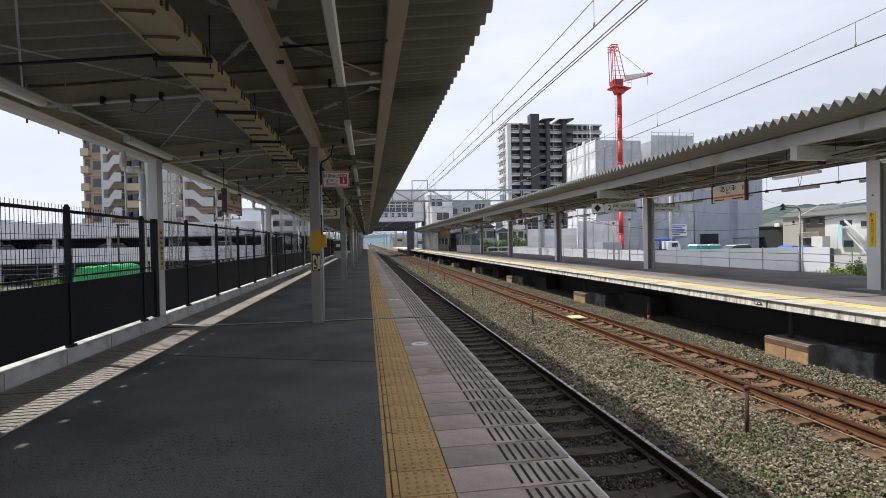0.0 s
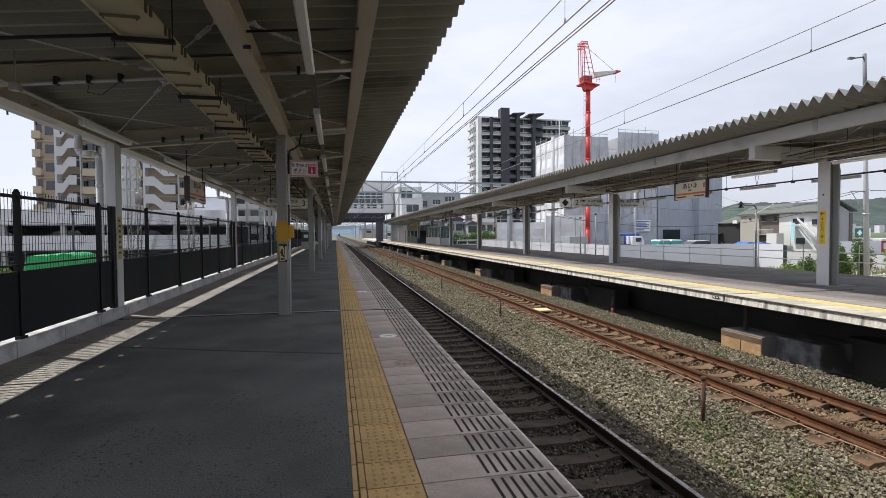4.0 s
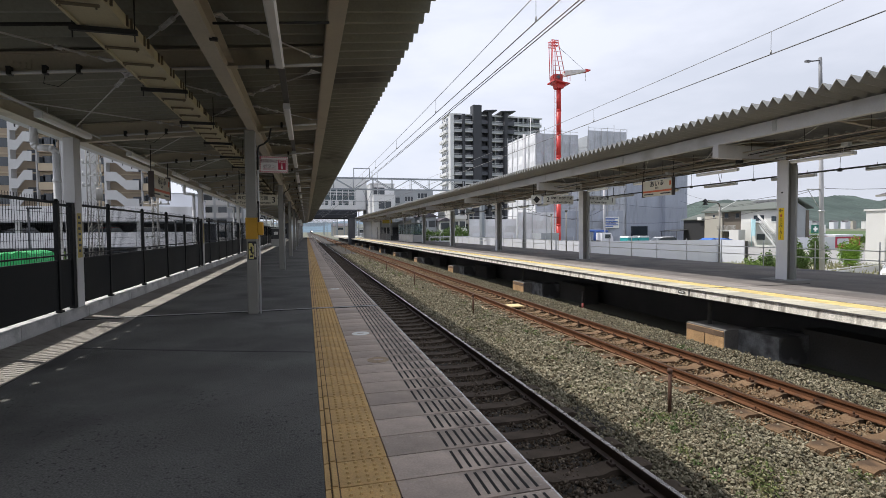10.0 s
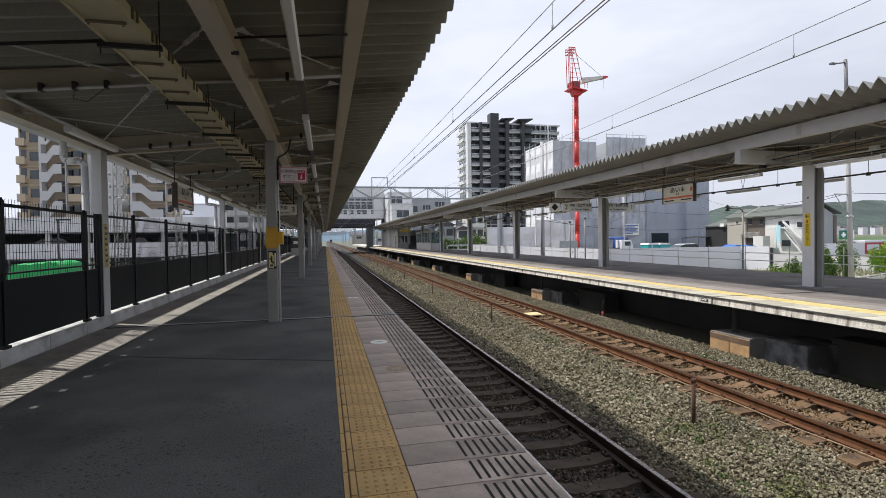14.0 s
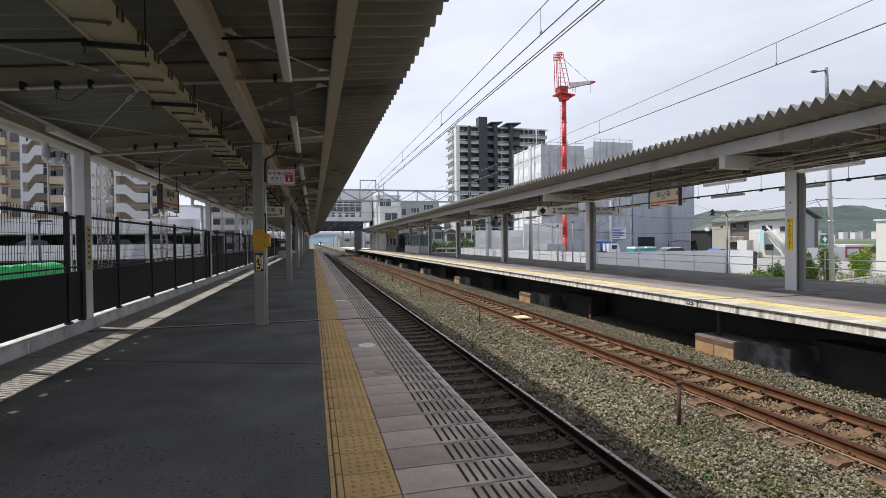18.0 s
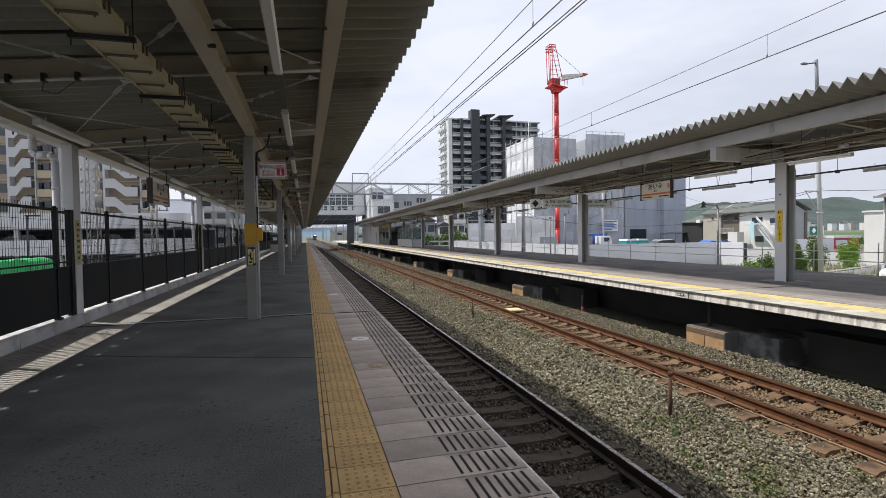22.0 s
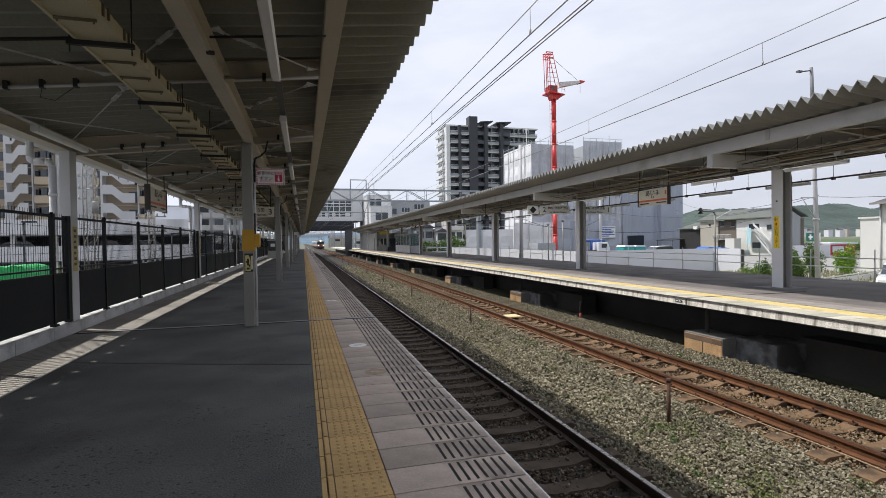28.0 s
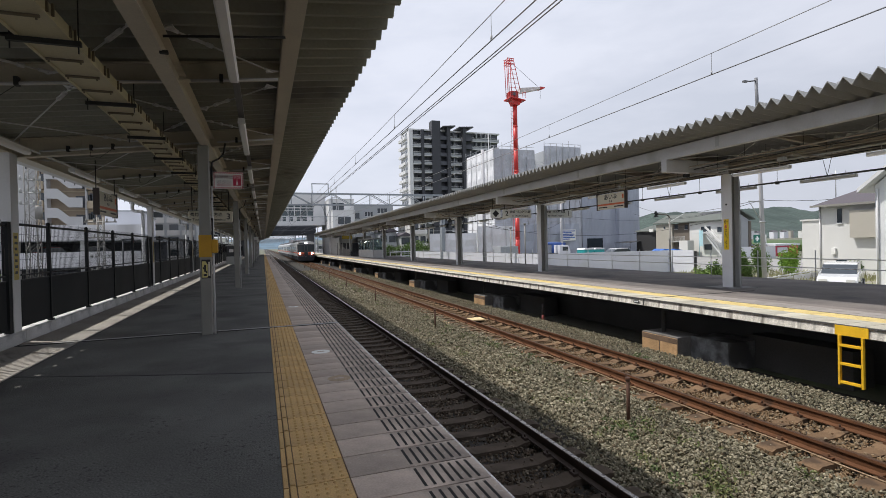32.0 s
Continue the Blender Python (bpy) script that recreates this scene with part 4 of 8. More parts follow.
def name_board(x, y0, y1, z0, z1, facing, words):
    t = thing("station_name_board", "cream hanging station name board with an orange stripe", "sign", (x, (y0 + y1) / 2, z0), group="station name boards")
    b = BM()
    box(b, x - 0.04, x + 0.04, y0, y1, z0, z1)
    part("panel", b, SIGN_CREAM, t, bevel=0.006)
    for yy in (y0, y1):
        b = BM()
        box(b, x - 0.055, x + 0.055, yy - 0.025, yy + 0.025, z0 - 0.02, z1 + 0.05)
        part("end_frame", b, mat("dark_brown_frame", (0.05, 0.035, 0.03), 0.5), t, "dark end frame")
        b = BM()
        rod(b, (x, yy, z1 + 0.05), (x, yy, z1 + (0.7 if x > 0 else 0.64)), 0.010, 8)
        part("hanger", b, RUBBERY, t)
    s = -1 if facing == "left" else 1
    fx = x + s * 0.041
    b = BM()
    h = z1 - z0
    box(b, min(fx, fx + s * 0.004), max(fx, fx + s * 0.004), y0 + 0.03, y1 - 0.03, z0 + h * 0.25, z0 + h * 0.36)
    part("stripe", b, SIGN_ORANGE, t, "orange stripe")
    turn = FACE_LEFT if facing == "left" else FACE_RIGHT
    cy = (y0 + y1) / 2
    text(words, h * 0.40, SIGN_BLACK, t, (fx + s * 0.004, cy, z0 + h * 0.75), turn, wide=1.15)
    text("相 見", h * 0.13, SIGN_BLACK, t, (fx + s * 0.004, cy, z0 + h * 0.50), turn)
    for (a, c) in ((0.06, 0.38), (0.62, 0.94)):
        b = BM()
        box(b, min(fx, fx + s * 0.004), max(fx, fx + s * 0.004), y0 + (y1 - y0) * a, y0 + (y1 - y0) * c, z0 + h * 0.10, z0 + h * 0.17)
        part("small_text_bar", b, SIGN_BLACK, t)
    b = BM()
    box(b, min(fx, fx + s * 0.004), max(fx, fx + s * 0.004), *((y0 + 0.07, y0 + 0.15) if facing == "left" else (y1 - 0.15, y1 - 0.07)), z0 + h * 0.60, z0 + h * 0.86)
    part("logo_mark", b, SIGN_ORANGE, t)
    return t


name_board(-3.30, 12.45, 13.85, 2.27, 2.77, "right", "あいみ")
# further plates and boxes along the platform
for (x, y, w, h, z, lab) in ((-1.1, 62.0, 1.2, 0.35, 2.45, "white hanging sign far along the platform"), (-1.2, 84.0, 1.4, 0.4, 2.4, "white hanging sign far along the platform")):
    b = BM()
    box(b, x - w / 2, x + w / 2, y, y + 0.06, z, z + h)
    rod(b, (x - w / 3, y + 0.03, z + h), (x - w / 3, y + 0.03, 3.4), 0.012, 6)
    rod(b, (x + w / 3, y + 0.03, z + h), (x + w / 3, y + 0.03, 3.4), 0.012, 6)
    solid("hanging_sign", b, SIGN_WHITE, lab, "sign", at=(x, y, z))
room = thing("platform_cabinet", "low grey equipment cabinet with a dark front on the platform", "cabinet", (-2.7, 52, 0))
b = BM()
box(b, -3.35, -2.05, 52, 53.6, 0, 0.75)
part("base", b, STEEL, room)
b = BM()
box(b, -3.3, -2.1, 52.05, 53.55, 0.75, 1.75)
part("body", b, DARK_PANEL, room)
b = BM()
box(b, -3.38, -2.02, 51.95, 53.65, 1.75, 1.83)
part("top", b, STEEL, room)
b = BM()
box(b, -3.1, -2.7, 52.0, 52.05, 1.15, 1.45)
part("label_plate", b, SIGN_WHITE, room)


# ---- far platform ----
BX = 17.0
b = BM()
box(b, 10.06, BX, BACK, FAR_END, -0.4, 0.0)
solid("far_platform_floor", b, mat("weathered_asphalt", (0.158, 0.142, 0.133), 0.88, var=0.5, scale=0.8, fine=75, bump=0.6, stain=(0.085, 0.083, 0.085), stain_at=0.57), "dark asphalt surface of the opposite platform", "platform", kind="structure")
EDGE_TOP = mat("pale_edge_concrete", (0.50, 0.475, 0.40), 0.85, var=0.28, scale=2.5, fine=45, bump=0.2, stain=(0.30, 0.275, 0.22), stain_at=0.55, per=0.2)
EDGE_TOP.node_tree.nodes["Principled BSDF"].inputs["Specular IOR Level"].default_value = 0.2
fedge = thing("far_platform_edge", "weathered concrete edge of the opposite platform with a yellow tactile line", "platform edge", (FEDGE, 0, 0), kind="structure")
b = BM()
box(b, 0, 0.240, 0.0, 0.299, -0.02, 0.004)
for i in range(3):
    for j in range(4):
        box(b, 0.035 + i * 0.07, 0.065 + i * 0.07, 0.03 + j * 0.07, 0.06 + j * 0.07, 0.004, 0.0065)
far_tile = shared(b, "tactile_tile", mat("faded_yellow_tile", (0.69, 0.55, 0.235), 0.7, var=0.18, scale=4, fine=60, stain=(0.50, 0.43, 0.24), stain_at=0.62, per=0.10))
b = BM()
box(b, 0.0, 9.555 - FEDGE - 0.045, 0.008, 0.297, -0.004, 0.0065)
edge_tile = shared(b, "edge_tile", EDGE_TOP)
GROUT = mat("mossy_grout", (0.12, 0.11, 0.085), 0.9, var=0.3, scale=3)
b = BM()
box(b, 0.0, 0.60, 0.008, 0.297, -0.004, 0.0105)
back_tile = shared(b, "paving_tile", mat("grey_paving_tile", (0.31, 0.285, 0.265), 0.85, var=0.25, scale=2.5, fine=60, bump=0.2, per=0.12, stain=(0.20, 0.185, 0.17), stain_at=0.60))
fy, seg = BACK, 2.44
while fy < FAR_END:
    b = BM()
    prism(b, [(FEDGE, -0.165), (FEDGE + 0.02, 0.0), (9.56, 0.0), (9.56, -0.20), (FEDGE + 0.3, -0.20)], "y", fy, fy + seg - 0.012)
    part("edge_slab", b, CONCRETE, fedge)
    if 0 < fy < 52:
        for q in range(8):
            piece("edge_tile", edge_tile, fedge, (FEDGE + 0.045, fy + q * 0.305, 0))
            piece("paving_tile", back_tile, fedge, (10.062, fy + q * 0.305, 0))
        b = BM()
        box(b, FEDGE + 0.042, 9.558, fy + 0.01, fy + seg - 0.022, -0.005, 0.0030)
        part("grout", b, GROUT, fedge)
        b = BM()
        box(b, 10.058, 10.666, fy + 0.004, fy + seg - 0.022, -0.005, 0.0070)
        part("grout", b, GROUT, fedge)
    else:
        b = BM()
        box(b, FEDGE + 0.045, 9.558, fy + 0.01, fy + seg - 0.022, -0.004, 0.0035)
        part("edge_top", b, EDGE_TOP, fedge)
    b = BM()
    box(b, 9.565, 10.055, fy, fy + seg - 0.008, -0.1, -0.006 if 0 < fy < 52 else 0.004)
    part("tile_bed" if 0 < fy < 52 else "yellow_strip", b, EDGE_TOP if 0 < fy < 52 else FAR_YELLOW, fedge)
    if 0 < fy < 52:
        for q in range(8):
            for c in range(2):
                piece("tactile_tile", far_tile, fedge, (9.567 + c * 0.246, fy + q * 0.305, 0))
    fy += seg
b = BM()
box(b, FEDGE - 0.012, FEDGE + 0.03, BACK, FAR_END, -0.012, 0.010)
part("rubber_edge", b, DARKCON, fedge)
# Paler brown band between the yellow line and the darker asphalt.
b = BM()
box(b, 10.06, 11.05, BACK, FAR_END, 0.0, 0.004)
part("pale_band", b, mat("pale_brown_asphalt", (0.235, 0.205, 0.192), 0.85, var=0.25, scale=0.8, fine=90, bump=0.3), fedge)
for yy in (10.02, 21.72, 33.42, 45.1):
    b = BM()
    box(b, FEDGE - 0.004, 12.6, yy - 0.02, yy + 0.02, -0.17, 0.012)
    part("joint", b, DARKCON, fedge, "dark expansion joint")
b = BM()
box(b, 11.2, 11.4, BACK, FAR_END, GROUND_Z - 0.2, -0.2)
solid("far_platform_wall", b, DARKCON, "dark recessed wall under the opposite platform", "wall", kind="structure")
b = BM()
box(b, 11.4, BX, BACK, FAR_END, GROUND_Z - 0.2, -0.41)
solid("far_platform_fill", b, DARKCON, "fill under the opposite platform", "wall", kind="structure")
# low platform that runs on beyond the station bridge
far_on = thing("platform_extension", "bare concrete platform running on beyond the station bridge", "platform", (9, FAR_END, 0), kind="structure")
b = BM()
box(b, FEDGE, 13.5, FAR_END + 0.01, 172, -0.35, 0.0)
part("deck", b, CONCRETE, far_on)
b = BM()
box(b, 10.4, 13.3, FAR_END + 0.01, 171.5, GROUND_Z - 0.2, -0.36)
part("wall", b, DARKCON, far_on)
b = BM()
for k in range(20):
    rod(b, (13.4, FAR_END + 1 + k * 3, 0.0), (13.4, FAR_END + 1 + k * 3, 1.3), 0.04, 6)
for z in (0.6, 1.25):
    rod(b, (13.4, FAR_END + 1, z), (13.4, 171, z), 0.03, 6)
part("railing", b, DARK_PANEL, far_on)
PIERS = [9.8 + k * 10.9 for k in range(-1, 9)]
pier = thing("platform_pier", "rust-stained concrete pier block under the opposite platform", "pier", (9.5, PIERS[1], GROUND_Z), group="piers under the platform")
b = BM()
y = PIERS[1]
box(b, 9.12, 9.86, y - 0.59, y + 0.59, GROUND_Z - 0.2, -0.86)
part("block", b, mat("grey_pier_concrete", (0.17, 0.165, 0.16), 0.9, var=0.4, scale=3, fine=35, stain=(0.14, 0.125, 0.11), stain_at=0.55), pier)
b = BM()
for a, c in ((-0.575, -0.03), (0.0, 0.575)):
    box(b, 9.105, 9.121, y + a, y + c, GROUND_Z, -0.89)
part("face_panel", b, RUSTCON, pier, "rust-brown face panel")
# Darker brown band along the top of the pier face.
b = BM()
box(b, 9.10, 9.1045, y - 0.575, y + 0.575, -1.02, -0.90)
part("top_band", b, mat("dark_brown_band", (0.13, 0.085, 0.055), 0.9, var=0.4, scale=5, fine=40), pier, "dark brown top course")
b = BM()
box(b, 9.5, 10.5, y - 1.62, y - 0.595, GROUND_Z - 0.2, -0.84)
part("footing", b, mat("grey_footing", (0.19, 0.195, 0.20), 0.9, var=0.5, scale=2.5, fine=30, stain=(0.07, 0.07, 0.07), stain_at=0.52), pier)
b = BM()
box(b, 10.3, 10.9, y - 3.6, y - 1.48, GROUND_Z - 0.2, -0.72)
part("back_block", b, DARKCON, pier)
b = BM()
rod(b, (9.45, y + 0.2, -0.86), (9.45, y + 0.2, -0.2), 0.05, 8)
part("prop", b, DARKCON, pier)
for yy in PIERS:
    if yy != y:
        copy_thing(pier, pose(9.5, yy, GROUND_Z))

lad = thing("platform_ladder", "yellow steel ladder fixed below the platform edge", "ladder", (8.8, 5.14, -1.0))
for yy in (5.17, 5.51):
    b = BM()
    box(b, 8.80, 8.85, yy - 0.015, yy + 0.015, -0.97, -0.166)
    part("stile", b, LADDER_Y, lad)
for z in (-0.32, -0.62, -0.92):
    b = BM()
    box(b, 8.79, 8.85, 5.18, 5.50, z - 0.018, z + 0.018)
    part("rung", b, LADDER_Y, lad)
b = BM()
box(b, 8.835, 8.849, 5.10, 5.59, -0.165, -0.002)
part("paint_patch", b, LADDER_Y, lad, "yellow painted patch on the edge")
b = BM()
box(b, 8.838, 8.846, 10.16, 10.36, -0.12, -0.06)
nb = solid("edge_plate", b, SIGN_BLACK, "small dark plate on a concrete platform edge", "plate", at=(8.84, 10.26, -0.09))
for i in range(2):
    b = BM()
    box(b, 8.834, 8.838, 10.185 + 0.09 * i, 10.25 + 0.09 * i, -0.105, -0.075)
    part("mark_bar", b, SIGN_WHITE, nb)

sp = thing("marker_stake", "short dark stake with a red foot beside the platform wall", "stake", (9.3, 15.55, -1.4))
b = BM()
rod(b, (9.3, 15.55, -1.12), (9.3, 15.55, -0.72), 0.045, 8)
part("shaft", b, mat("dark_stake", (0.06, 0.05, 0.05), 0.8), sp)
b = BM()
rod(b, (9.3, 15.55, -1.42), (9.3, 15.55, -1.12), 0.05, 8)
part("foot", b, mat("stake_red", (0.20, 0.035, 0.03), 0.7), sp, "dull red foot")

# ---- far canopy ----
def far_z(x):
    return 4.01 - 0.09 * (x - 10.7) if x <= 13.1 else 3.794 + 0.10 * (x - 13.1)


FAR_FASCIA = mat("pale_grey_beam_paint", (0.52, 0.515, 0.515), 0.5, var=0.10, scale=1.2, fine=30, bump=0.04, stain=(0.40, 0.39, 0.37), stain_at=0.64)
# Beige beam paint darkened for the shade under the far canopy.
FAR_BEAM = mat("shade_brown_painted_steel", (0.33, 0.29, 0.235), 0.55, var=0.2, scale=1.5, fine=40, bump=0.05, stain=(0.17, 0.14, 0.11), stain_at=0.62)
fcan = thing("opposite_canopy", "grey steel canopy with corrugated roof over the opposite platform", "canopy", (10.7, 0, 3.3), kind="structure")
PALE_SHEET = mat("pale_roof_sheet", (0.255, 0.257, 0.245), 0.5, metal=0.1, var=0.12, scale=0.8, fine=30, bump=0.03, stain=(0.30, 0.29, 0.27), stain_at=0.66)
for (x0, x1) in ((9.75, 13.1), (13.12, 16.4)):
    v, f = corrugated(x0, x1, BACK, FAR_END, far_z, 0.268, 0.165, 0.02, 0.03)
    ob = raw("roof_sheet", v, f, PALE_SHEET, parent=fcan)
    del ob["kind"]
# front beam in lengths with splice plates
y = BACK
while y < FAR_END:
    b = BM()
    ibeam(b, "y", y, min(y + FAR_BAY / 2, FAR_END) - 0.01, 10.75, 3.69, 0.16, 0.315)
    box(b, 10.672, 10.70, y, min(y + FAR_BAY / 2, FAR_END) - 0.01, 3.705, 3.99)
    part("front_beam", b, FAR_FASCIA, fcan)
    b = BM()
    box(b, 10.655, 10.672, y - 0.05, y + 0.06, 3.74, 3.985)
    part("splice_plate", b, STEEL, fcan)
    y += FAR_BAY / 2
b = BM()
ibeam(b, "y", BACK, FAR_END, 13.1, 3.46, 0.2, 0.25)
part("valley_beam", b, FAR_BEAM, fcan)
# Filler added to block light leaking through the open rib ends.
b = BM()
box(b, 13.05, 13.17, BACK, FAR_END, 3.71, 3.93)
part("valley_filler", b, STEEL, fcan)
b = BM()
ibeam(b, "y", BACK, FAR_END, 15.5, 3.72, 0.16, 0.30)
part("rear_beam", b, FAR_BEAM, fcan)
for k in range(int((FAR_END - BACK) / (FAR_BAY / 4))):
    y = 11.3 - 2 * FAR_BAY + k * FAR_BAY / 4
    if y < BACK or y > FAR_END:
        continue
    b = BM()
    h = 0.16
    for (xa, xb) in ((10.8, 13.05), (13.15, 16.2)):
        for dz in (0, h):
            prism(b, [(xa, far_z(xa) - h - 0.012 + dz), (xb, far_z(xb) - h - 0.012 + dz), (xb, far_z(xb) - h + dz), (xa, far_z(xa) - h + dz)], "y", y - 0.05, y + 0.05)
        prism(b, [(xa, far_z(xa) - h), (xb, far_z(xb) - h), (xb, far_z(xb) - 0.003), (xa, far_z(xa) - 0.003)], "y", y - 0.005, y + 0.005)
    part("rafter", b, FAR_BEAM, fcan)
    if y < 70:
        for s in (0, 1):
            ya, yb = (y, y + FAR_BAY / 4) if s == 0 else (y + FAR_BAY / 4, y)
            p, q = Vector((10.9, ya, far_z(10.9) - 0.22 - 0.02 * s)), Vector((13.0, yb, far_z(13.0) - 0.22 - 0.02 * s))
            b = BM()
            rod(b, p, q, 0.010, 6)
            rod(b, p.lerp(q, 0.12), p.lerp(q, 0.2), 0.02, 6)
            part("brace_rod", b, STEEL, fcan)
for x, z in ((11.45, 3.50), (12.0, 3.42), (12.2, 3.36)):
    b = BM()
    rod(b, (x, BACK, z), (x, FAR_END, z), 0.028 if x > 12.1 else 0.02, 8)
    part("service_pipe", b, STEEL if x > 12.1 else FAR_BEAM, fcan, "long service pipe under the rafters")
b = BM()
y = 2.0
while y < 70:
    for x, z in ((11.45, 3.50), (12.2, 3.36)):
        rod(b, (x, y, z), (x, y, far_z(x) - 0.02), 0.006, 5)
    y += 1.46
part("pipe_hangers", b, RUBBERY, fcan)
for x, z, r, m in ((11.62, 3.46, 0.012, RUBBERY), (11.70, 3.47, 0.010, RUBBERY), (12.55, 3.40, 0.016, RUBBERY), (13.9, 3.55, 0.018, FAR_BEAM), (14.05, 3.54, 0.012, RUBBERY)):
    b = BM()
    for k in range(42):
        ya, yb = -6 + k * 2.34, -6 + (k + 1) * 2.34
        ym = (ya + yb) / 2
        rod(b, (x, ya, z), (x, ym, z - 0.035), r, 5)
        rod(b, (x, ym, z - 0.035), (x, yb, z), r, 5)
    part("service_cable", b, m, fcan, "sagging service cable under the rafters")
for k in range(26):
    y = 2.2 + k * 2.925
    b = BM()
    box(b, 11.38, 12.62, y - 0.02, y + 0.02, 3.30, 3.335)
    part("pipe_support", b, FAR_BEAM, fcan)
    b = BM()
    box(b, 11.86, 11.98, y + 0.55, y + 0.70, 3.30, 3.40)
    part("junction_box", b, STEEL if k % 3 else RUBBERY, fcan)
# snow-guard hooks on the roof's edge
b = BM()
y = 3.0
while y < 40:
    box(b, 9.86, 9.88, y, y + 0.14, far_z(9.86) + 0.10, far_z(9.86) + 0.16)
    y += 0.75
part("roof_hooks", b, GALV, fcan)


COLUMN_W = mat("white_column_paint", (0.68, 0.685, 0.71), 0.45, var=0.05, scale=2, fine=40, bump=0.03, stain=(0.66, 0.66, 0.66), stain_at=0.7)


def far_column(y):
    c = thing("canopy_column", "white-grey steel H-section canopy column on the opposite platform", "column", (13.1, y, 0), group="columns of the opposite canopy")
    b = BM()
    box(b, 12.94, 12.965, y - 0.17, y + 0.17, 0, 3.34)
    part("front_flange", b, COLUMN_W, c)
    b = BM()
    box(b, 13.235, 13.26, y - 0.17, y + 0.17, 0, 3.34)
    part("rear_flange", b, STEEL, c)
    # Web greyer than the flanges: the recess's shade is put into its paint.
    b = BM()
    box(b, 12.965, 13.235, y - 0.012, y + 0.012, 0, 3.34)
    part("web", b, POLE_G, c)
    b = BM()
    box(b, 12.6, 13.6, y - 0.5, y + 0.5, 0.0, 0.006)
    part("base_patch", b, mat("pale_base_concrete", (0.22, 0.22, 0.22), 0.9), c, "pale square patch round the foot")
    b = BM()
    prism(b, [(10.63, 3.34), (12.94, 3.33), (12.94, 3.69), (10.63, 3.69)], "y", y - 0.10, y + 0.10)
    part("bracket_arm", b, FAR_FASCIA, c, "tapered box arm under the front beam", bevel=0.006)
    b = BM()
    prism(b, [(13.25, 3.50), (15.4, 3.62), (15.4, 3.78), (13.25, 3.72)], "y", y - 0.06, y + 0.06)
    part("rear_arm", b, FAR_BEAM, c)
    b = BM()
    pts = [(13.31, y - 0.06, 3.3), (13.31, y - 0.1, 3.1), (13.31, y - 0.1, 0.0)]
    pipe(b, pts, 0.045, 10)
    part("downpipe", b, STEEL, c)
    return c


fc = far_column(FAR_Y[2])
for y in FAR_Y:
    if y != FAR_Y[2]:
        copy_thing(fc, pose(13.1, y, 0))

FY = FAR_Y[2]
lift = thing("lift_sign", "narrow yellow lift sign with black lettering on a column", "sign", (12.93, FY, 1.1))
b = BM()
box(b, 12.925, 12.94, FY - 0.07, FY + 0.09, 1.12, 2.02)
part("panel", b, SIGN_YELLOW, lift)
for i, ch in enumerate("エレベーター"):
    text(ch if ch != "ー" else "|", 0.11, SIGN_BLACK, lift, (12.922, FY + 0.01, 1.68 - i * 0.092), FACE_LEFT)
text("←", 0.16, SIGN_BLACK, lift, (12.922, FY + 0.01, 1.94), FACE_LEFT)
b = BM()
box(b, 12.921, 12.925, FY - 0.01, FY + 0.03, 1.76, 1.84)
part("symbol", b, SIGN_RED, lift)
b = BM()
box(b, 12.925, 12.94, FY - 0.02, FY + 0.02, 2.43, 2.47)
solid("column_number", b, SIGN_BLACK, "small dark plate on a column", "plate", at=(12.93, FY, 2.45))

name_board(12.0, 14.35, 15.9, 2.62, 3.18, "left", "あいみ")
for (x0, x1, num, side) in ((11.33, 12.93, "2", "l"), (13.7, 15.35, "1", "r")):
    y = 22.6
    s = thing("direction_sign", "white hanging direction sign with black lettering", "sign", ((x0 + x1) / 2, y, 2.7), group="direction signs")
    b = BM()
    box(b, x0, x1, y - 0.05, y + 0.05, 2.72, 3.14)
    part("panel", b, SIGN_WHITE, s, bevel=0.01)
    nx = x0 + 0.2 if side == "l" else x1 - 0.2
    text(num, 0.34, SIGN_BLACK, s, (nx, y - 0.056, 2.93), FACE_CAM)
    tx = x0 + 0.95 if side == "l" else x1 - 0.98
    text("岡崎・名古屋 方面", 0.138, SIGN_BLACK, s, (tx, y - 0.056, 3.01), FACE_CAM)
    text("for Okazaki, Nagoya", 0.112, SIGN_BLACK, s, (tx, y - 0.056, 2.82), FACE_CAM)
    for x in (x0 + 0.1, x1 - 0.1):
        b = BM()
        rod(b, (x, y, 3.14), (x, y, 3.6), 0.014, 8)
        part("hanger", b, RUBBERY, s)
dia = thing("diamond_sign", "white square hanging sign with a black diamond", "sign", (11.0, 22.6, 2.7))
y = 22.6
b = BM()
box(b, 10.66, 11.18, y - 0.05, y + 0.05, 2.72, 3.14)
part("panel", b, SIGN_WHITE, dia, bevel=0.01)
b = BM()
vs = [b.verts.new(p) for p in ((10.92, y - 0.053, 2.75), (11.10, y - 0.053, 2.93), (10.92, y - 0.053, 3.11), (10.74, y - 0.053, 2.93))]
b.faces.new(vs)
part("diamond", b, SIGN_BLACK, dia)
b = BM()
rod(b, (10.78, y, 3.13), (10.78, y, 3.70), 0.014, 8)
part("hanger", b, RUBBERY, dia)

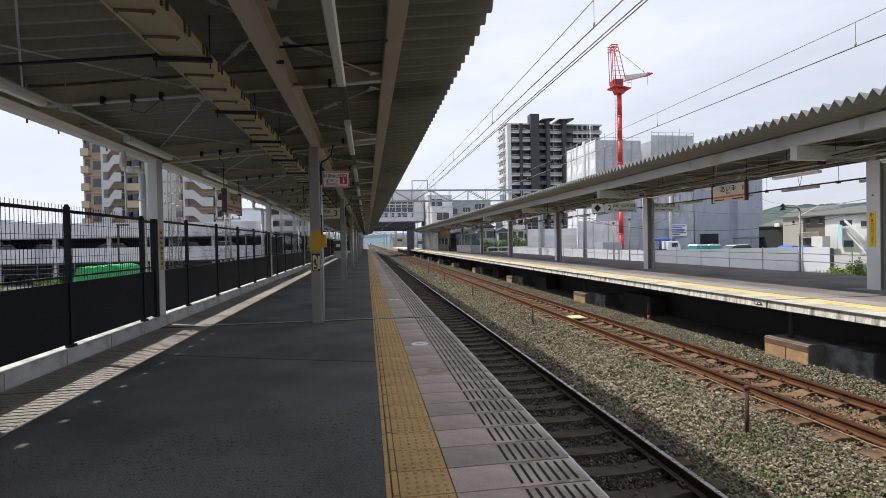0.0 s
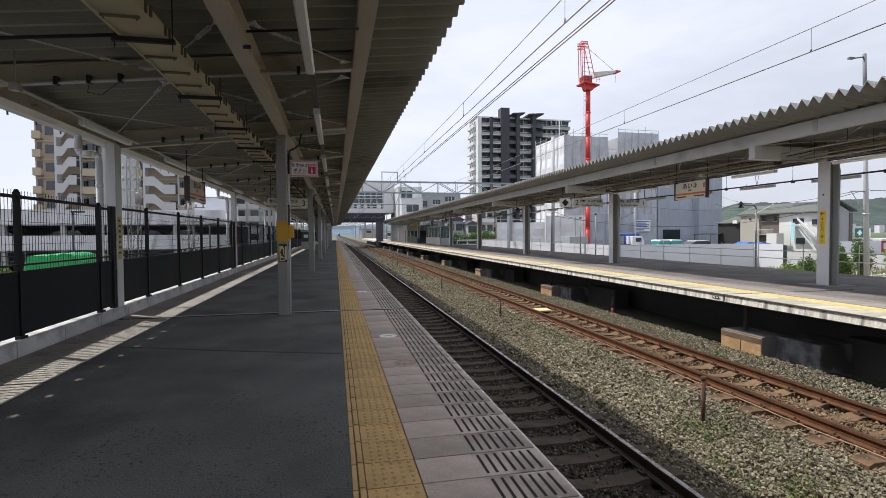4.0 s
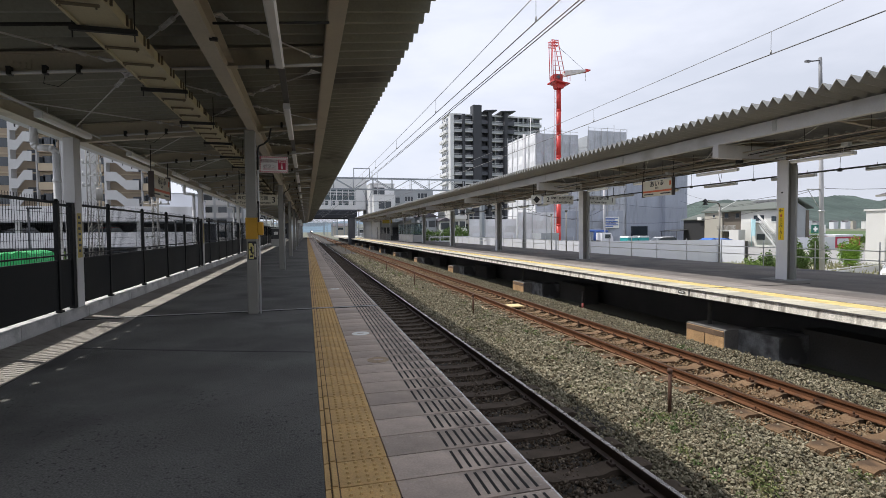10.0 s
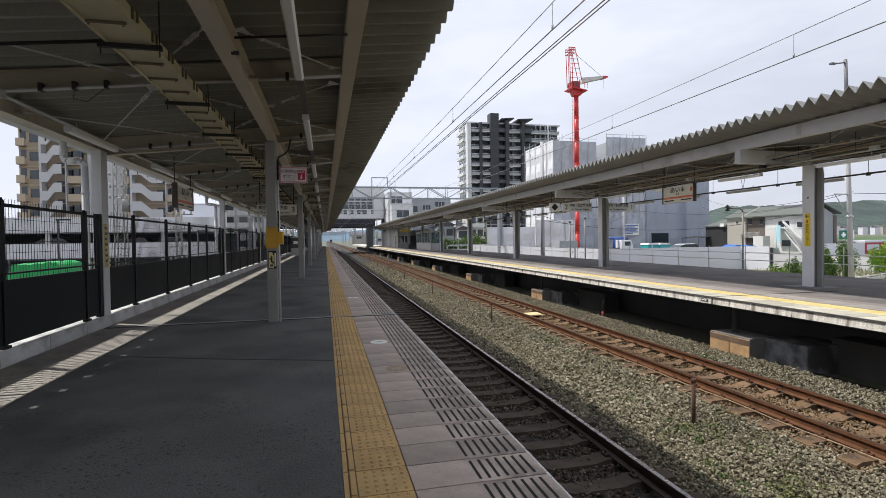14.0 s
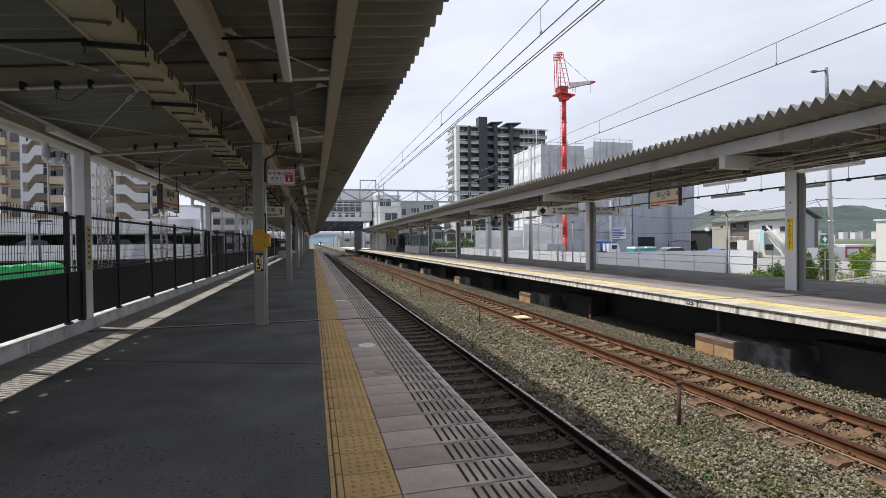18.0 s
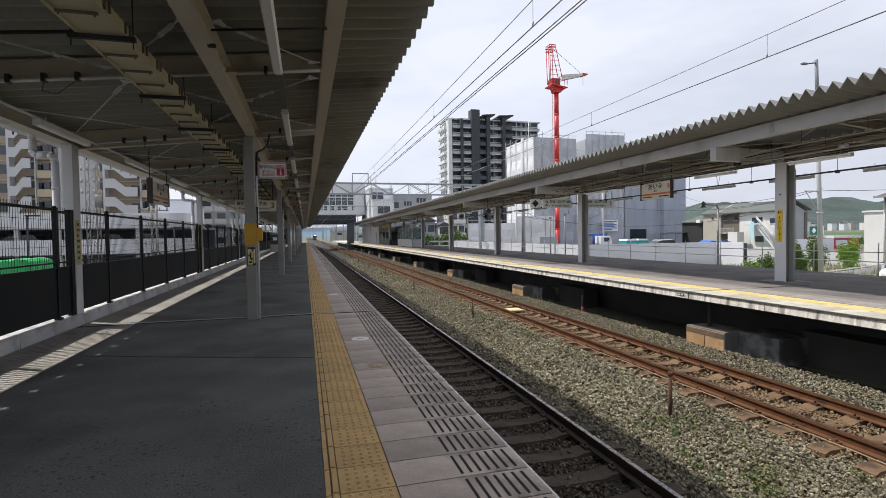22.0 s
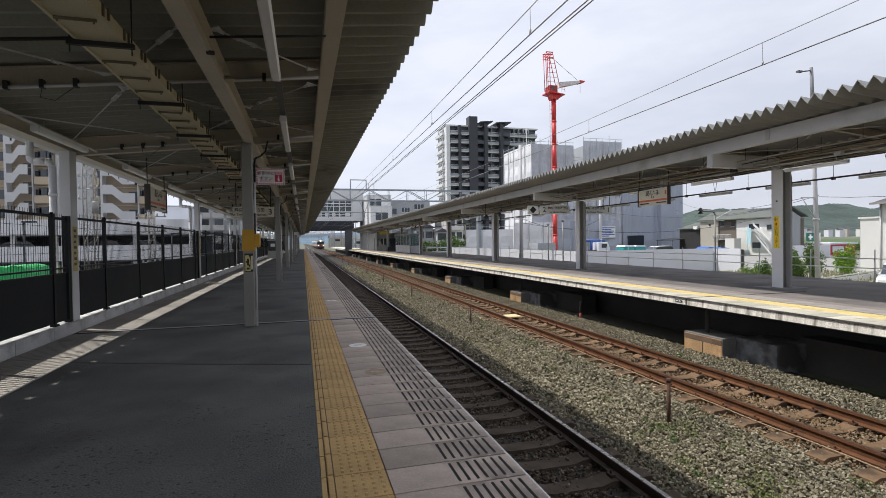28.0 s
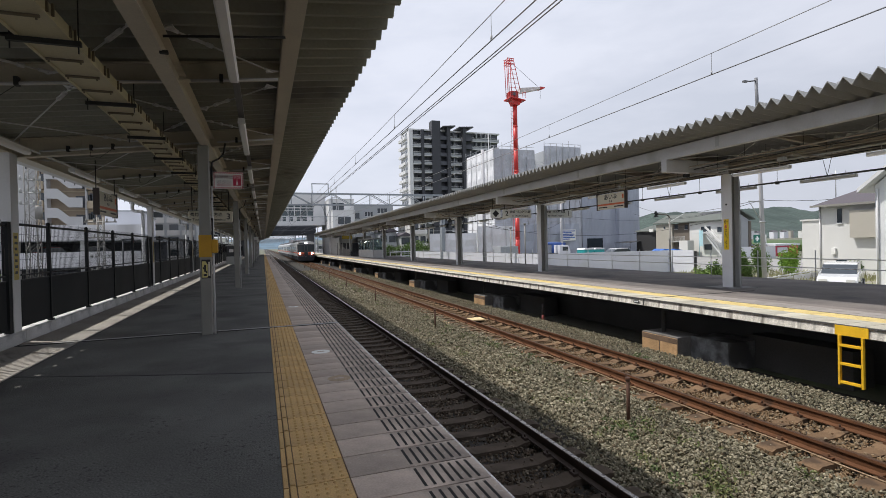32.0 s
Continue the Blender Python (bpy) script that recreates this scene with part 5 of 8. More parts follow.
fl = tube_light(12.2, 8.69, 3.13, 1.55, group="lights of the opposite platform")
for k in range(-2, 20):
    if k:
        copy_thing(fl, pose(12.2, 8.69 + k * 3.24, 3.13))
fl2 = tube_light(14.5, 14.23, 2.97, 1.41, group="rear lights of the opposite platform")
for k in range(-4, 12):
    if k:
        copy_thing(fl2, pose(14.5, 14.23 + k * 2.82, 2.97))
b = BM()
rod(b, (14.5, BACK, 3.09), (14.5, 80, 3.09), 0.025, 8)
y = 14.94 - 4 * 2.82
while y < 60:
    rod(b, (14.5, y, 3.09), (14.5, y - 0.16, 3.78), 0.007, 5)
    rod(b, (14.5, y, 3.09), (14.5, y + 0.16, 3.78), 0.007, 5)
    rod(b, (14.5, y + 1.41, 3.05), (14.5, y + 1.41, 3.98), 0.007, 5)
    box(b, 14.46, 14.54, y + 1.37, y + 1.45, 3.03, 3.12)
    y += 2.82
solid("lamp_bar", b, mat("dark_lamp_bar", (0.06, 0.06, 0.06), 0.5), "dark bar with V-shaped hangers that carries lights", "rail")
# loudspeakers and cameras under the roof
for (x, y) in ((11.6, 31.0), (11.7, 53.0), (12.9, 41.0)):
    sp = thing("loudspeaker", "small dark loudspeaker hung under the canopy", "loudspeaker", (x, y, 2.9))
    b = BM()
    rod(b, (x, y - 0.15, 3.0), (x, y + 0.12, 3.0), 0.13, 10, 0.07)
    part("horn", b, RUBBERY, sp)
    b = BM()
    rod(b, (x, y, 3.1), (x, y, far_z(x) + 0.01), 0.02, 6)
    part("stem", b, RUBBERY, sp)

# rear railing
rail = thing("platform_railing", "thin grey steel railing along the rear of the platform", "railing", (BX - 0.1, 0, 0))
RX = BX - 0.1
y = BACK + 1
while y < 110:
    b = BM()
    rod(b, (RX, y, 0), (RX, y, 1.0), 0.017, 8)
    part("post", b, WHITE_STEEL, rail)
    y += 2.02
for z in (0.42, 0.72):
    b = BM()
    rod(b, (RX, BACK, z), (RX, 110, z), 0.016, 8)
    part("bar", b, SIGN_WHITE, rail)

# rooms far along the opposite platform
room = thing("platform_room", "white walled machine room on the opposite platform", "small building", (12.4, 89, 0))
b = BM()
box(b, 12.4, 15.8, 89, 108, 0, 3.05)
part("wall", b, HALF_WHITE, room)
for yy in (92.0, 98.5, 104.0):
    b = BM()
    box(b, 12.37, 12.4, yy, yy + 0.06, 0.0, 3.0)
    part("panel_joint", b, STEEL, room)
b = BM()
box(b, 12.36, 12.4, 86.0 + 3.4, 86.0 + 4.4, 0, 2.1)
part("door", b, DARK_PANEL, room, "dark doorway")
stair = thing("stair_enclosure", "dark stairway enclosure with grey side walls on the opposite platform", "stairway", (12.4, 76, 0))
for (x0, x1, y0, y1) in ((12.3, 12.45, 87.0, 89.0), (15.6, 15.8, 76.0, 89.0), (12.45, 15.6, 88.6, 88.8)):
    b = BM()
    box(b, x0, x1, y0, y1, 0, 3.05)
    part("side_wall", b, STEEL, stair)
b = BM()
box(b, 12.3, 12.38, 76.0, 87.0, 0.0, 1.02)
part("balustrade", b, DARK_PANEL, stair, "dark balustrade")
for k in range(12):
    b = BM()
    box(b, 12.5, 15.5, 76.4 + k * 0.9, 77.3 + k * 0.9, 0.0, 0.17 * (k + 1))
    part("step", b, DARK_PANEL, stair)
for yy in (76.0, 79.6, 83.3, 86.9):
    b = BM()
    box(b, 12.3, 12.42, yy, yy + 0.12, 0.0, 3.2)
    part("post", b, STEEL, stair)
# Sign yellow dimmed in the colour for the canopy's shade.
b = BM()
box(b, 11.35, 12.85, 77.0, 77.12, 2.60, 3.12)
for x in (11.6, 12.6):
    rod(b, (x, 77.06, 3.12), (x, 77.06, 3.7), 0.02, 6)
solid("yellow_sign", b, mat("shaded_sign_yellow", (0.36, 0.27, 0.03), 0.6, var=0.15, scale=2, bump=0), "yellow hanging sign far along the opposite platform", "sign", at=(12.1, 77, 2.6))
CLEAR = bpy.data.materials.new("clear_glass")
CLEAR.use_nodes = True
cn, cl = CLEAR.node_tree.nodes, CLEAR.node_tree.links
c_mix, c_tr = cn.new("ShaderNodeMixShader"), cn.new("ShaderNodeBsdfTransparent")
c_mix.inputs[0].default_value = 0.18
c_tr.inputs["Color"].default_value = (0.80, 0.86, 0.86, 1)
cn["Principled BSDF"].inputs["Base Color"].default_value = (0.25, 0.30, 0.31, 1)
cn["Principled BSDF"].inputs["Roughness"].default_value = 0.08
cl.new(c_tr.outputs[0], c_mix.inputs[1])
cl.new(cn["Principled BSDF"].outputs[0], c_mix.inputs[2])
cl.new(c_mix.outputs[0], cn["Material Output"].inputs["Surface"])
sh = thing("glass_shelter", "glazed waiting shelter with pale lower panels on the opposite platform", "shelter", (12.9, 59, 0))
for (x0, x1, y0, y1) in ((12.35, 12.40, 59.0, 68.6), (13.5, 13.55, 59.0, 68.6), (12.4, 13.5, 59.0, 59.05), (12.4, 13.5, 68.55, 68.6)):
    b = BM()
    box(b, x0, x1, y0, y1, 0.05, 0.95)
    part("lower_panel", b, HALF_WHITE, sh)
    b = BM()
    box(b, x0 + 0.015, x1 - 0.015, y0 + 0.015, y1 - 0.015, 0.97, 2.25)
    part("pane", b, CLEAR, sh)
for k in range(6):
    yy = 59.0 + k * 1.92
    for x in (12.34, 13.50):
        b = BM()
        box(b, x, x + 0.07, yy, yy + 0.07, 0, 2.35)
        part("frame_post", b, GALV, sh)
for x in (12.34, 13.50):
    for z in (0.95, 2.28):
        b = BM()
        box(b, x, x + 0.07, 59.0, 68.6, z, z + 0.06)
        part("frame_rail", b, GALV, sh)
b = BM()
box(b, 12.3, 13.6, 58.9, 68.7, 2.35, 2.42)
part("roof", b, STEEL, sh)
b = BM()
box(b, 12.95, 13.40, 59.6, 67.5, 0.40, 0.46)
for yy in (60.0, 63.3, 67.0):
    box(b, 13.07, 13.27, yy, yy + 0.1, 0.0, 0.40)
solid("waiting_bench", b, mat("bench_blue_grey", (0.14, 0.19, 0.24), 0.5), "long blue-grey bench inside a glazed shelter", "bench", at=(13.17, 62.5, 0))

# ---- posts and tie between the tracks ----
pm = mat("rusty_post", (0.085, 0.042, 0.026), 0.85, var=0.3, scale=8)
first = None
for k in range(12):
    y = 6.35 + k * 9.3
    if first is None:
        first = thing("marker_post", "short rusty iron post between the tracks", "post", (5.28, y, -1.4), group="posts between the tracks")
        b = BM()
        rod(b, (5.28, y, -1.45), (5.28, y, -0.70), 0.028, 8)
        part("shaft", b, pm, first)
        b = BM()
        rod(b, (5.28, y, -0.725), (5.28, y, -0.665), 0.038, 10)
        part("cap", b, pm, first)
    else:
        copy_thing(first, pose(5.28, y, -1.4))
b = BM()
for i, y in enumerate(np.arange(2.5, 40, 0.5)):
    p, q = (6.34, y, -1.235 + 0.01 * math.sin(y * 3)), (6.34, y + 0.5, -1.235 + 0.01 * math.sin((y + 0.5) * 3))
    rod(b, p, q, 0.009, 5)
solid("bond_cable", b, mat("pale_rope", (0.30, 0.21, 0.13), 0.9, var=0.5, scale=40), "thin brown cable laid along the rail foot", "cable")
tr = thing("track_transponder", "pale yellow transponder plate between the rails", "transponder", (7.0, 16.6, -1.2))
b = BM()
box(b, 6.78, 7.28, 16.0, 16.55, -1.235, -1.19)
part("plate", b, mat("pale_yellow_plastic", (0.70, 0.55, 0.30), 0.6), tr, bevel=0.01)
b = BM()
box(b, 6.55, 6.75, 15.95, 16.1, -1.245, -1.21)
part("bracket", b, RUST, tr)
box_bm = BM()
box(box_bm, 5.95, 6.15, 16.4, 16.95, -1.34, -1.29)
solid("cable_box", box_bm, mat("tan_plastic", (0.55, 0.42, 0.25), 0.7), "flat tan cable box on the ballast", "box", at=(6.05, 16.7, -1.32))

# weeds in the ballast
rngw = np.random.default_rng(11)
allv = []
for k in range(120):
    y = 4 + 40 * rngw.random() ** 1.5
    x = rngw.uniform(4.3, 6.1)
    r = rngw.uniform(0.05, 0.2)
    m = int(30 + 90 * r / 0.2)
    allv.append(leaves(m, (x, y, -1.33 + r * 0.2), (r, r * 1.3, r * 0.5), 0.02, rngw, 0.1))
allv = np.concatenate(allv)
raw("weeds", allv, quads_of(allv), WEED, "low green weeds growing in the ballast", "weeds")

# ---- overhead wires ----
WIRE = mat("wire_bronze", (0.3, 0.3, 0.3), 0.5, metal=0.2, bump=0)


def wire_run(cx, zc, zm, drops, label):
    w = thing("overhead_line", label, "overhead wire", (cx, 0, zc))
    b = BM()
    rod(b, (cx, -12, zc), (cx, 188, zc), 0.009, 6)
    part("contact_wire", b, WIRE, w)
    b = BM()
    zf = lambda y: zm + 0.25 * (((y - 40) % 50) / 25 - 1) ** 2
    ys = [-12 + 3.4 * k for k in range(61)]
    rings = [[b.verts.new((cx + 0.0065 * math.cos(a * math.tau / 5), y, zf(y) + 0.0065 * math.sin(a * math.tau / 5))) for a in range(5)] for y in ys]
    for r0, r1 in zip(rings, rings[1:]):
        for a in range(5):
            b.faces.new((r0[a], r0[(a + 1) % 5], r1[(a + 1) % 5], r1[a]))
    part("messenger_wire", b, WIRE, w)
    for y in drops:
        b = BM()
        rod(b, (cx, y, zc), (cx, y, zf(y)), 0.004, 5)
        part("dropper", b, WIRE, w)
        b = BM()
        rod(b, (cx, y, zc), (cx, y, zc + 0.06), 0.014, 6)
        part("clamp", b, WIRE, w)
    return w


wire_run(2.80, 4.045, 4.34, [10.8 + 5 * k for k in range(-2, 12)], "overhead wires above the track beside the shaded platform")
wire_run(7.05, 4.17, 4.49, [11.3 + 5 * k for k in range(-2, 12)], "overhead wires above the track beside the opposite platform")
for x in (2.80, 2.85):
    b = BM()
    rod(b, (x, -12, 3.86), (x, 188, 3.86), 0.008, 6)
    solid("feeder_wire", b, WIRE, "dark feeder wire running below the overhead line", "overhead wire", group="feeder wires")

GY = 60.0
gan = thing("catenary_gantry", "grey steel truss gantry across the tracks carrying overhead wires", "gantry", (9, GY, GROUND_Z))
GM = mat("gantry_steel", (0.30, 0.33, 0.36), 0.5, metal=0.2, var=0.15)
for z in (7.70, 6.40):
    for yy in (GY - 0.4, GY + 0.4):
        b = BM()
        box(b, -6.0, 21.5, yy - 0.05, yy + 0.05, z - 0.06, z + 0.06)
        part("chord", b, GM, gan)
xs = [-6 + 2.29 * k for k in range(13)]
for i in range(12):
    for yy in (GY - 0.4, GY + 0.4):
        b = BM()
        rod(b, (xs[i], yy, 6.4 if i % 2 else 7.7), (xs[i + 1], yy, 7.7 if i % 2 else 6.4), 0.045, 6)
        rod(b, (xs[i], yy, 6.4), (xs[i], yy, 7.7), 0.035, 6)
        part("lattice_bar", b, GM, gan)
for x in (-6.0, 21.5):
    b = BM()
    box(b, x - 0.2, x + 0.2, GY - 0.4, GY + 0.4, GROUND_Z, 7.7)
    part("mast", b, GM, gan)
for (x0, x1) in ((5.5, 7.35),):
    b = BM()
    for x in (x0, x1):
        box(b, x - 0.05, x + 0.05, GY - 0.05, GY + 0.05, 7.7, 8.9)
    box(b, x0, x1, GY - 0.05, GY + 0.05, 8.8, 8.9)
    part("wire_portal", b, GM, gan)
for x in (2.9, 7.1):
    b = BM()
    rod(b, (x - 0.6, GY, 6.4), (x, GY, 5.0), 0.03, 6)
    rod(b, (x + 0.6, GY, 6.4), (x, GY, 5.0), 0.03, 6)
    rod(b, (x - 1.6, GY, 5.0), (x + 2.6, GY, 5.0), 0.035, 6)
    rod(b, (x, GY, 4.4), (x, GY, 5.0), 0.06, 8)
    part("drop_bracket", b, GM, gan)
for (y, x0, x1) in ((138, -3, 13), (165, -4, 14), (195, -3, 14), (222, -4, 13), (250, -3, 14), (285, -4, 14), (320, -3, 15), (360, -4, 14), (410, -3, 14), (470, -4, 15)):
    g2 = thing("catenary_gantry", "distant grey truss gantry across the tracks", "gantry", (x0, y, GROUND_Z), group="distant gantries")
    for x in (x0, x1):
        b = BM()
        box(b, x - 0.2, x + 0.2, y - 0.2, y + 0.2, GROUND_Z, 6.9)
        part("mast", b, GM, g2)
    b = BM()
    for z in (6.0, 6.9):
        box(b, x0, x1, y - 0.08, y + 0.08, z - 0.07, z + 0.07)
    for k in range(10):
        a = x0 + (x1 - x0) * k / 10
        c = x0 + (x1 - x0) * (k + 1) / 10
        rod(b, (a, y, 6.0 if k % 2 else 6.9), (c, y, 6.9 if k % 2 else 6.0), 0.05, 5)
    part("truss", b, GM, g2)


rp = random.Random(31)
for k in range(22):
    x, y = rp.uniform(14.5, 24) if k % 3 else rp.uniform(-9, -5.5), 122 + k * 9
    b = BM()
    z1 = rp.uniform(6.5, 9.5)
    rod(b, (x, y, GROUND_Z), (x, y, z1), 0.14, 8, 0.10)
    rod(b, (x - 0.8, y, z1 - 0.6), (x + 0.8, y, z1 - 0.6), 0.05, 5)
    solid("line_pole", b, GM, "grey pole with a cross arm far along the line", "utility pole", group="poles along the line", at=(x, y, GROUND_Z))

# ---- station bridge and hall beyond the platforms ----
WALL_W = mat("white_panel_wall", (0.66, 0.67, 0.68), 0.6, var=0.08, scale=0.4, fine=12, bump=0.05, stain=(0.52, 0.53, 0.54), stain_at=0.66)
WALL_G = mat("grey_panel_wall", (0.36, 0.38, 0.40), 0.6, var=0.10, scale=0.4, fine=12, bump=0.05)
WALL_D = mat("dark_tile_wall", (0.072, 0.078, 0.094), 0.5, var=0.2, scale=0.5, fine=12, bump=0.05)
UNDER = mat("dark_steel_underside", (0.030, 0.034, 0.042), 0.6, var=0.2, scale=0.5, bump=0.03)
BY = 105.0
# Pier grey darkened to carry the bridge's shade.
PIER_D = mat("bridge_shade_grey", (0.11, 0.115, 0.125), 0.6, var=0.15, scale=0.8, bump=0.05)
hall = thing("station_bridge", "white glazed station bridge over the tracks", "bridge", (0, BY, 0))
b = BM()
box(b, -10, 12.0, BY, BY + 12, 5.9, 6.8)
part("deck", b, WALL_W, hall)
for k in range(8):
    b = BM()
    box(b, -9.8 + k * 2.7, -9.5 + k * 2.7, BY + 0.46, BY + 11.4, 4.9, 5.9)
    part("cross_girder", b, UNDER, hall, "dark cross girder")
for yy in (BY + 0.3, BY + 4, BY + 8, BY + 11.6):
    b = BM()
    box(b, -10, 10.2, yy - 0.15, yy + 0.15, 4.15, 5.88)
    part("main_girder", b, UNDER, hall, "dark main girder")
b = BM()
box(b, -10, 9.9, BY + 0.25, BY + 11.7, 6.8, 10.3)
part("glazing", b, GLASS_B, hall)
for k in range(17):
    b = BM()
    x = -9.9 + k * 1.23
    box(b, x - 0.06, x + 0.06, BY + 0.06, BY + 0.25, 6.8, 10.3)
    part("mullion", b, WALL_W, hall)
for z, h in ((7.25, 0.05), (7.75, 0.13), (8.9, 0.05), (9.5, 0.10)):
    b = BM()
    box(b, -9.9, 9.85, BY + 0.10, BY + 0.25, z - h, z + h)
    part("transom", b, WALL_W, hall)
rb = random.Random(9)
for k in range(14):
    b = BM()
    x = -9.3 + k * 1.37
    box(b, x, x + rb.uniform(0.5, 1.1), BY + 0.2, BY + 0.26, 6.85, 6.95 + rb.uniform(0.1, 0.9))
    part("inner_panel", b, WALL_W if k % 3 else WALL_G, hall)
b = BM()
for k in range(12):
    x = -9.5 + k * 1.7
    rod(b, (x, BY - 0.25, 4.9), (x + 1.2, BY - 0.25, 5.7), 0.06, 5)
rod(b, (-10, BY - 0.25, 4.9), (10, BY - 0.25, 4.9), 0.07, 5)
rod(b, (-10, BY - 0.25, 5.7), (10, BY - 0.25, 5.7), 0.07, 5)
part("service_bracing", b, WALL_D, hall)
b = BM()
box(b, -10, 12.2, BY - 0.1, BY + 12, 10.3, 12.2)
part("parapet", b, WALL_W, hall)
b = BM()
box(b, 9.9, 12.0, BY + 0.05, BY + 11.8, 6.8, 10.3)
part("end_wall", b, WALL_W, hall)
for x in (8.5, -4.5):
    b = BM()
    box(b, x, x + 1.3, BY + 0.5, BY + 2.5, GROUND_Z, 4.6)
    part("pier", b, PIER_D, hall)
hall2 = thing("station_building", "white stepped station building beside the bridge", "building", (18, BY, 0))
for (x0, x1, y0, y1, z1, m) in ((12.2, 17.0, 99, 112, 10.6, WALL_W), (12.5, 16.6, 96, 98.98, 8.2, WALL_W), (17.0, 25.0, 101, 114, 9.7, WALL_G), (25.0, 26.2, 104, 116, 9.9, WALL_G)):
    b = BM()
    box(b, x0, x1, y0, y1, GROUND_Z, z1)
    part("wall", b, m, hall2)
    b = BM()
    box(b, x0 - 0.06, x1 + 0.06, y0 - 0.08, y1, z1, z1 + 0.22)
    part("parapet_cap", b, WHITE_STEEL, hall2)
for (x0, x1, y, z0, z1, n) in ((12.8, 15.1, 99, 8.35, 10.0, 2), (13.4, 15.9, 96, 5.7, 7.1, 2), (17.5, 18.5, 101, 7.0, 8.2, 1), (19.5, 21.2, 101, 7.5, 8.4, 3), (22.1, 24.2, 101, 8.1, 9.1, 3),
                               (19.5, 21.2, 101, 4.2, 5.4, 3), (22.1, 24.2, 101, 4.2, 5.4, 3)):
    for k in range(n):
        b = BM()
        a, c = x0 + (x1 - x0) * k / n, x0 + (x1 - x0) * (k + 1) / n
        box(b, a + 0.05, c - 0.05, y - 0.05, y - 0.01, z0, z1)
        w = part("window", b, GLASS, hall2)
        b = BM()
        box(b, a, c, y - 0.10, y - 0.01, z0 - 0.10, z0 - 0.01)
        box(b, a, a + 0.05, y - 0.09, y - 0.012, z0, z1)
        part("window_frame", b, WALL_W, w)
b = BM()
for k in range(4):
    rod(b, (12.6 + 0.0 * k, 98.7, 1 + 3 * k), (12.6, 98.7, 4 + 3 * k), 0.06, 5)
    rod(b, (13.6, 98.7, 1 + 3 * k), (13.6, 98.7, 4 + 3 * k), 0.06, 5)
    rod(b, (12.6, 98.7, 2 + 3 * k), (13.6, 98.7, 2 + 3 * k), 0.05, 5)
part("ladder_frame", b, GALV, hall2)


# ---- apartment tower ----
CHARCOAL = mat("charcoal_render", (0.055, 0.058, 0.068), 0.75, var=0.10, scale=0.3, fine=10, bump=0.05)


def tower(x0, x1, y0, depth, ztop, floors):
    t = thing("apartment_tower", "tall white and charcoal apartment tower with balconies on every floor", "building", (x0, y0, GROUND_Z))
    h = ztop / floors
    b = BM()
    box(b, x0, x1, y0, y0 + depth, GROUND_Z, ztop)
    part("body", b, WALL_D, t)
    b = BM()
    box(b, x0 - 0.3, x0 + 1.0, y0 - 2.0, y0 + depth + 0.2, GROUND_Z, ztop - 0.2)
    part("white_corner", b, WALL_W, t, "white rendered corner bay")
    b = BM()
    box(b, x0 - 0.6, x1 + 0.6, y0 - 0.9, y0 + depth, ztop, ztop + 0.45)
    part("roof_edge", b, WALL_W, t)
    b = BM()
    box(b, 57.0, 60.1, y0 - 2.4, y0 + 1, GROUND_Z, 45.3)
    part("core", b, CHARCOAL, t, "charcoal service core that rises above the roof")
    b = BM()
    box(b, 53.0, 54.0, y0 - 2.4, y0 + 1, GROUND_Z, ztop)
    part("pier_strip", b, CHARCOAL, t)
    for (a, c) in ((62.5, 65.5), (68.5, 72.5)):
        b = BM()
        prism(b, [(a - 1.6, ztop + 1.1), (c, ztop + 1.5), (c, ztop + 1.9), (a - 1.6, ztop + 1.5)], "y", y0 - 3.4, y0 + 4)
        part("roof_wing", b, CHARCOAL, t)
        b = BM()
        box(b, a, a + 1.2, y0 - 2.9, y0, GROUND_Z, ztop + 1.2)
        part("fin", b, CHARCOAL, t)
    for f in range(floors):
        z = f * h
        for (a, c, out, m) in ((x0 + 1.2, 53.0, 1.9, WALL_W), (54.0, 57.0, 1.9, WALL_W), (60.1, 62.5, 2.2, WALL_D), (63.7, 68.5, 1.5, WALL_W), (69.7, 72.5, 2.2, WALL_D), (72.5, x1, 1.6, WALL_W)):
            b = BM()
            box(b, a, c, y0 - out, y0, z - 0.15, z + 0.10)
            part("balcony_slab", b, m, t)
            b = BM()
            box(b, a, c, y0 - out, y0 - out + 0.08, z + 0.10, z + (0.85 if m is WALL_W else 1.2))
            part("balcony_front", b, WALL_G if m is WALL_W else m, t)
            if m is WALL_W:
                b = BM()
                box(b, a, c, y0 - out - 0.05, y0 - out + 0.12, z + 1.12, z + 1.24)
                part("balcony_rail", b, WALL_W, t)
                for q in range(1, int((c - a) / 1.9)):
                    b = BM()
                    box(b, a + q * 1.9, a + q * 1.9 + 0.14, y0 - out + 0.1, y0 - 0.1, z + 0.1, z + h - 0.15)
                    part("balcony_screen", b, WALL_G, t)
        for k in range(3):
            b = BM()
            yy = y0 + 1.2 + k * depth / 3
            box(b, x0 - 0.36, x0 - 0.31, yy, yy + 1.8, z + 0.9, z + 2.2)
            part("side_window", b, GLASS, t)
            b = BM()
            box(b, x0 - 1.2, x0 - 0.3, yy - 0.4, yy + 2.4, z - 0.1, z + 0.95)
            part("side_balcony", b, WALL_W, t)
        for (a, c) in ((x0 + 3.3, 52.8), (64.0, 68.2), (73, x1 - 0.6)):
            b = BM()
            box(b, a, c, y0 - 0.06, y0 - 0.01, z + 0.2, z + 2.2)
            part("window", b, GLASS, t)
    b = BM()
    rod(b, (79.2, y0 - 1.5, 0), (79.2, y0 - 1.5, ztop + 0.1), 0.18, 8)
    part("downpipe", b, WALL_W, t)
    return t


tower(49.0, 83.5, 170, 9, 41.9, 14)

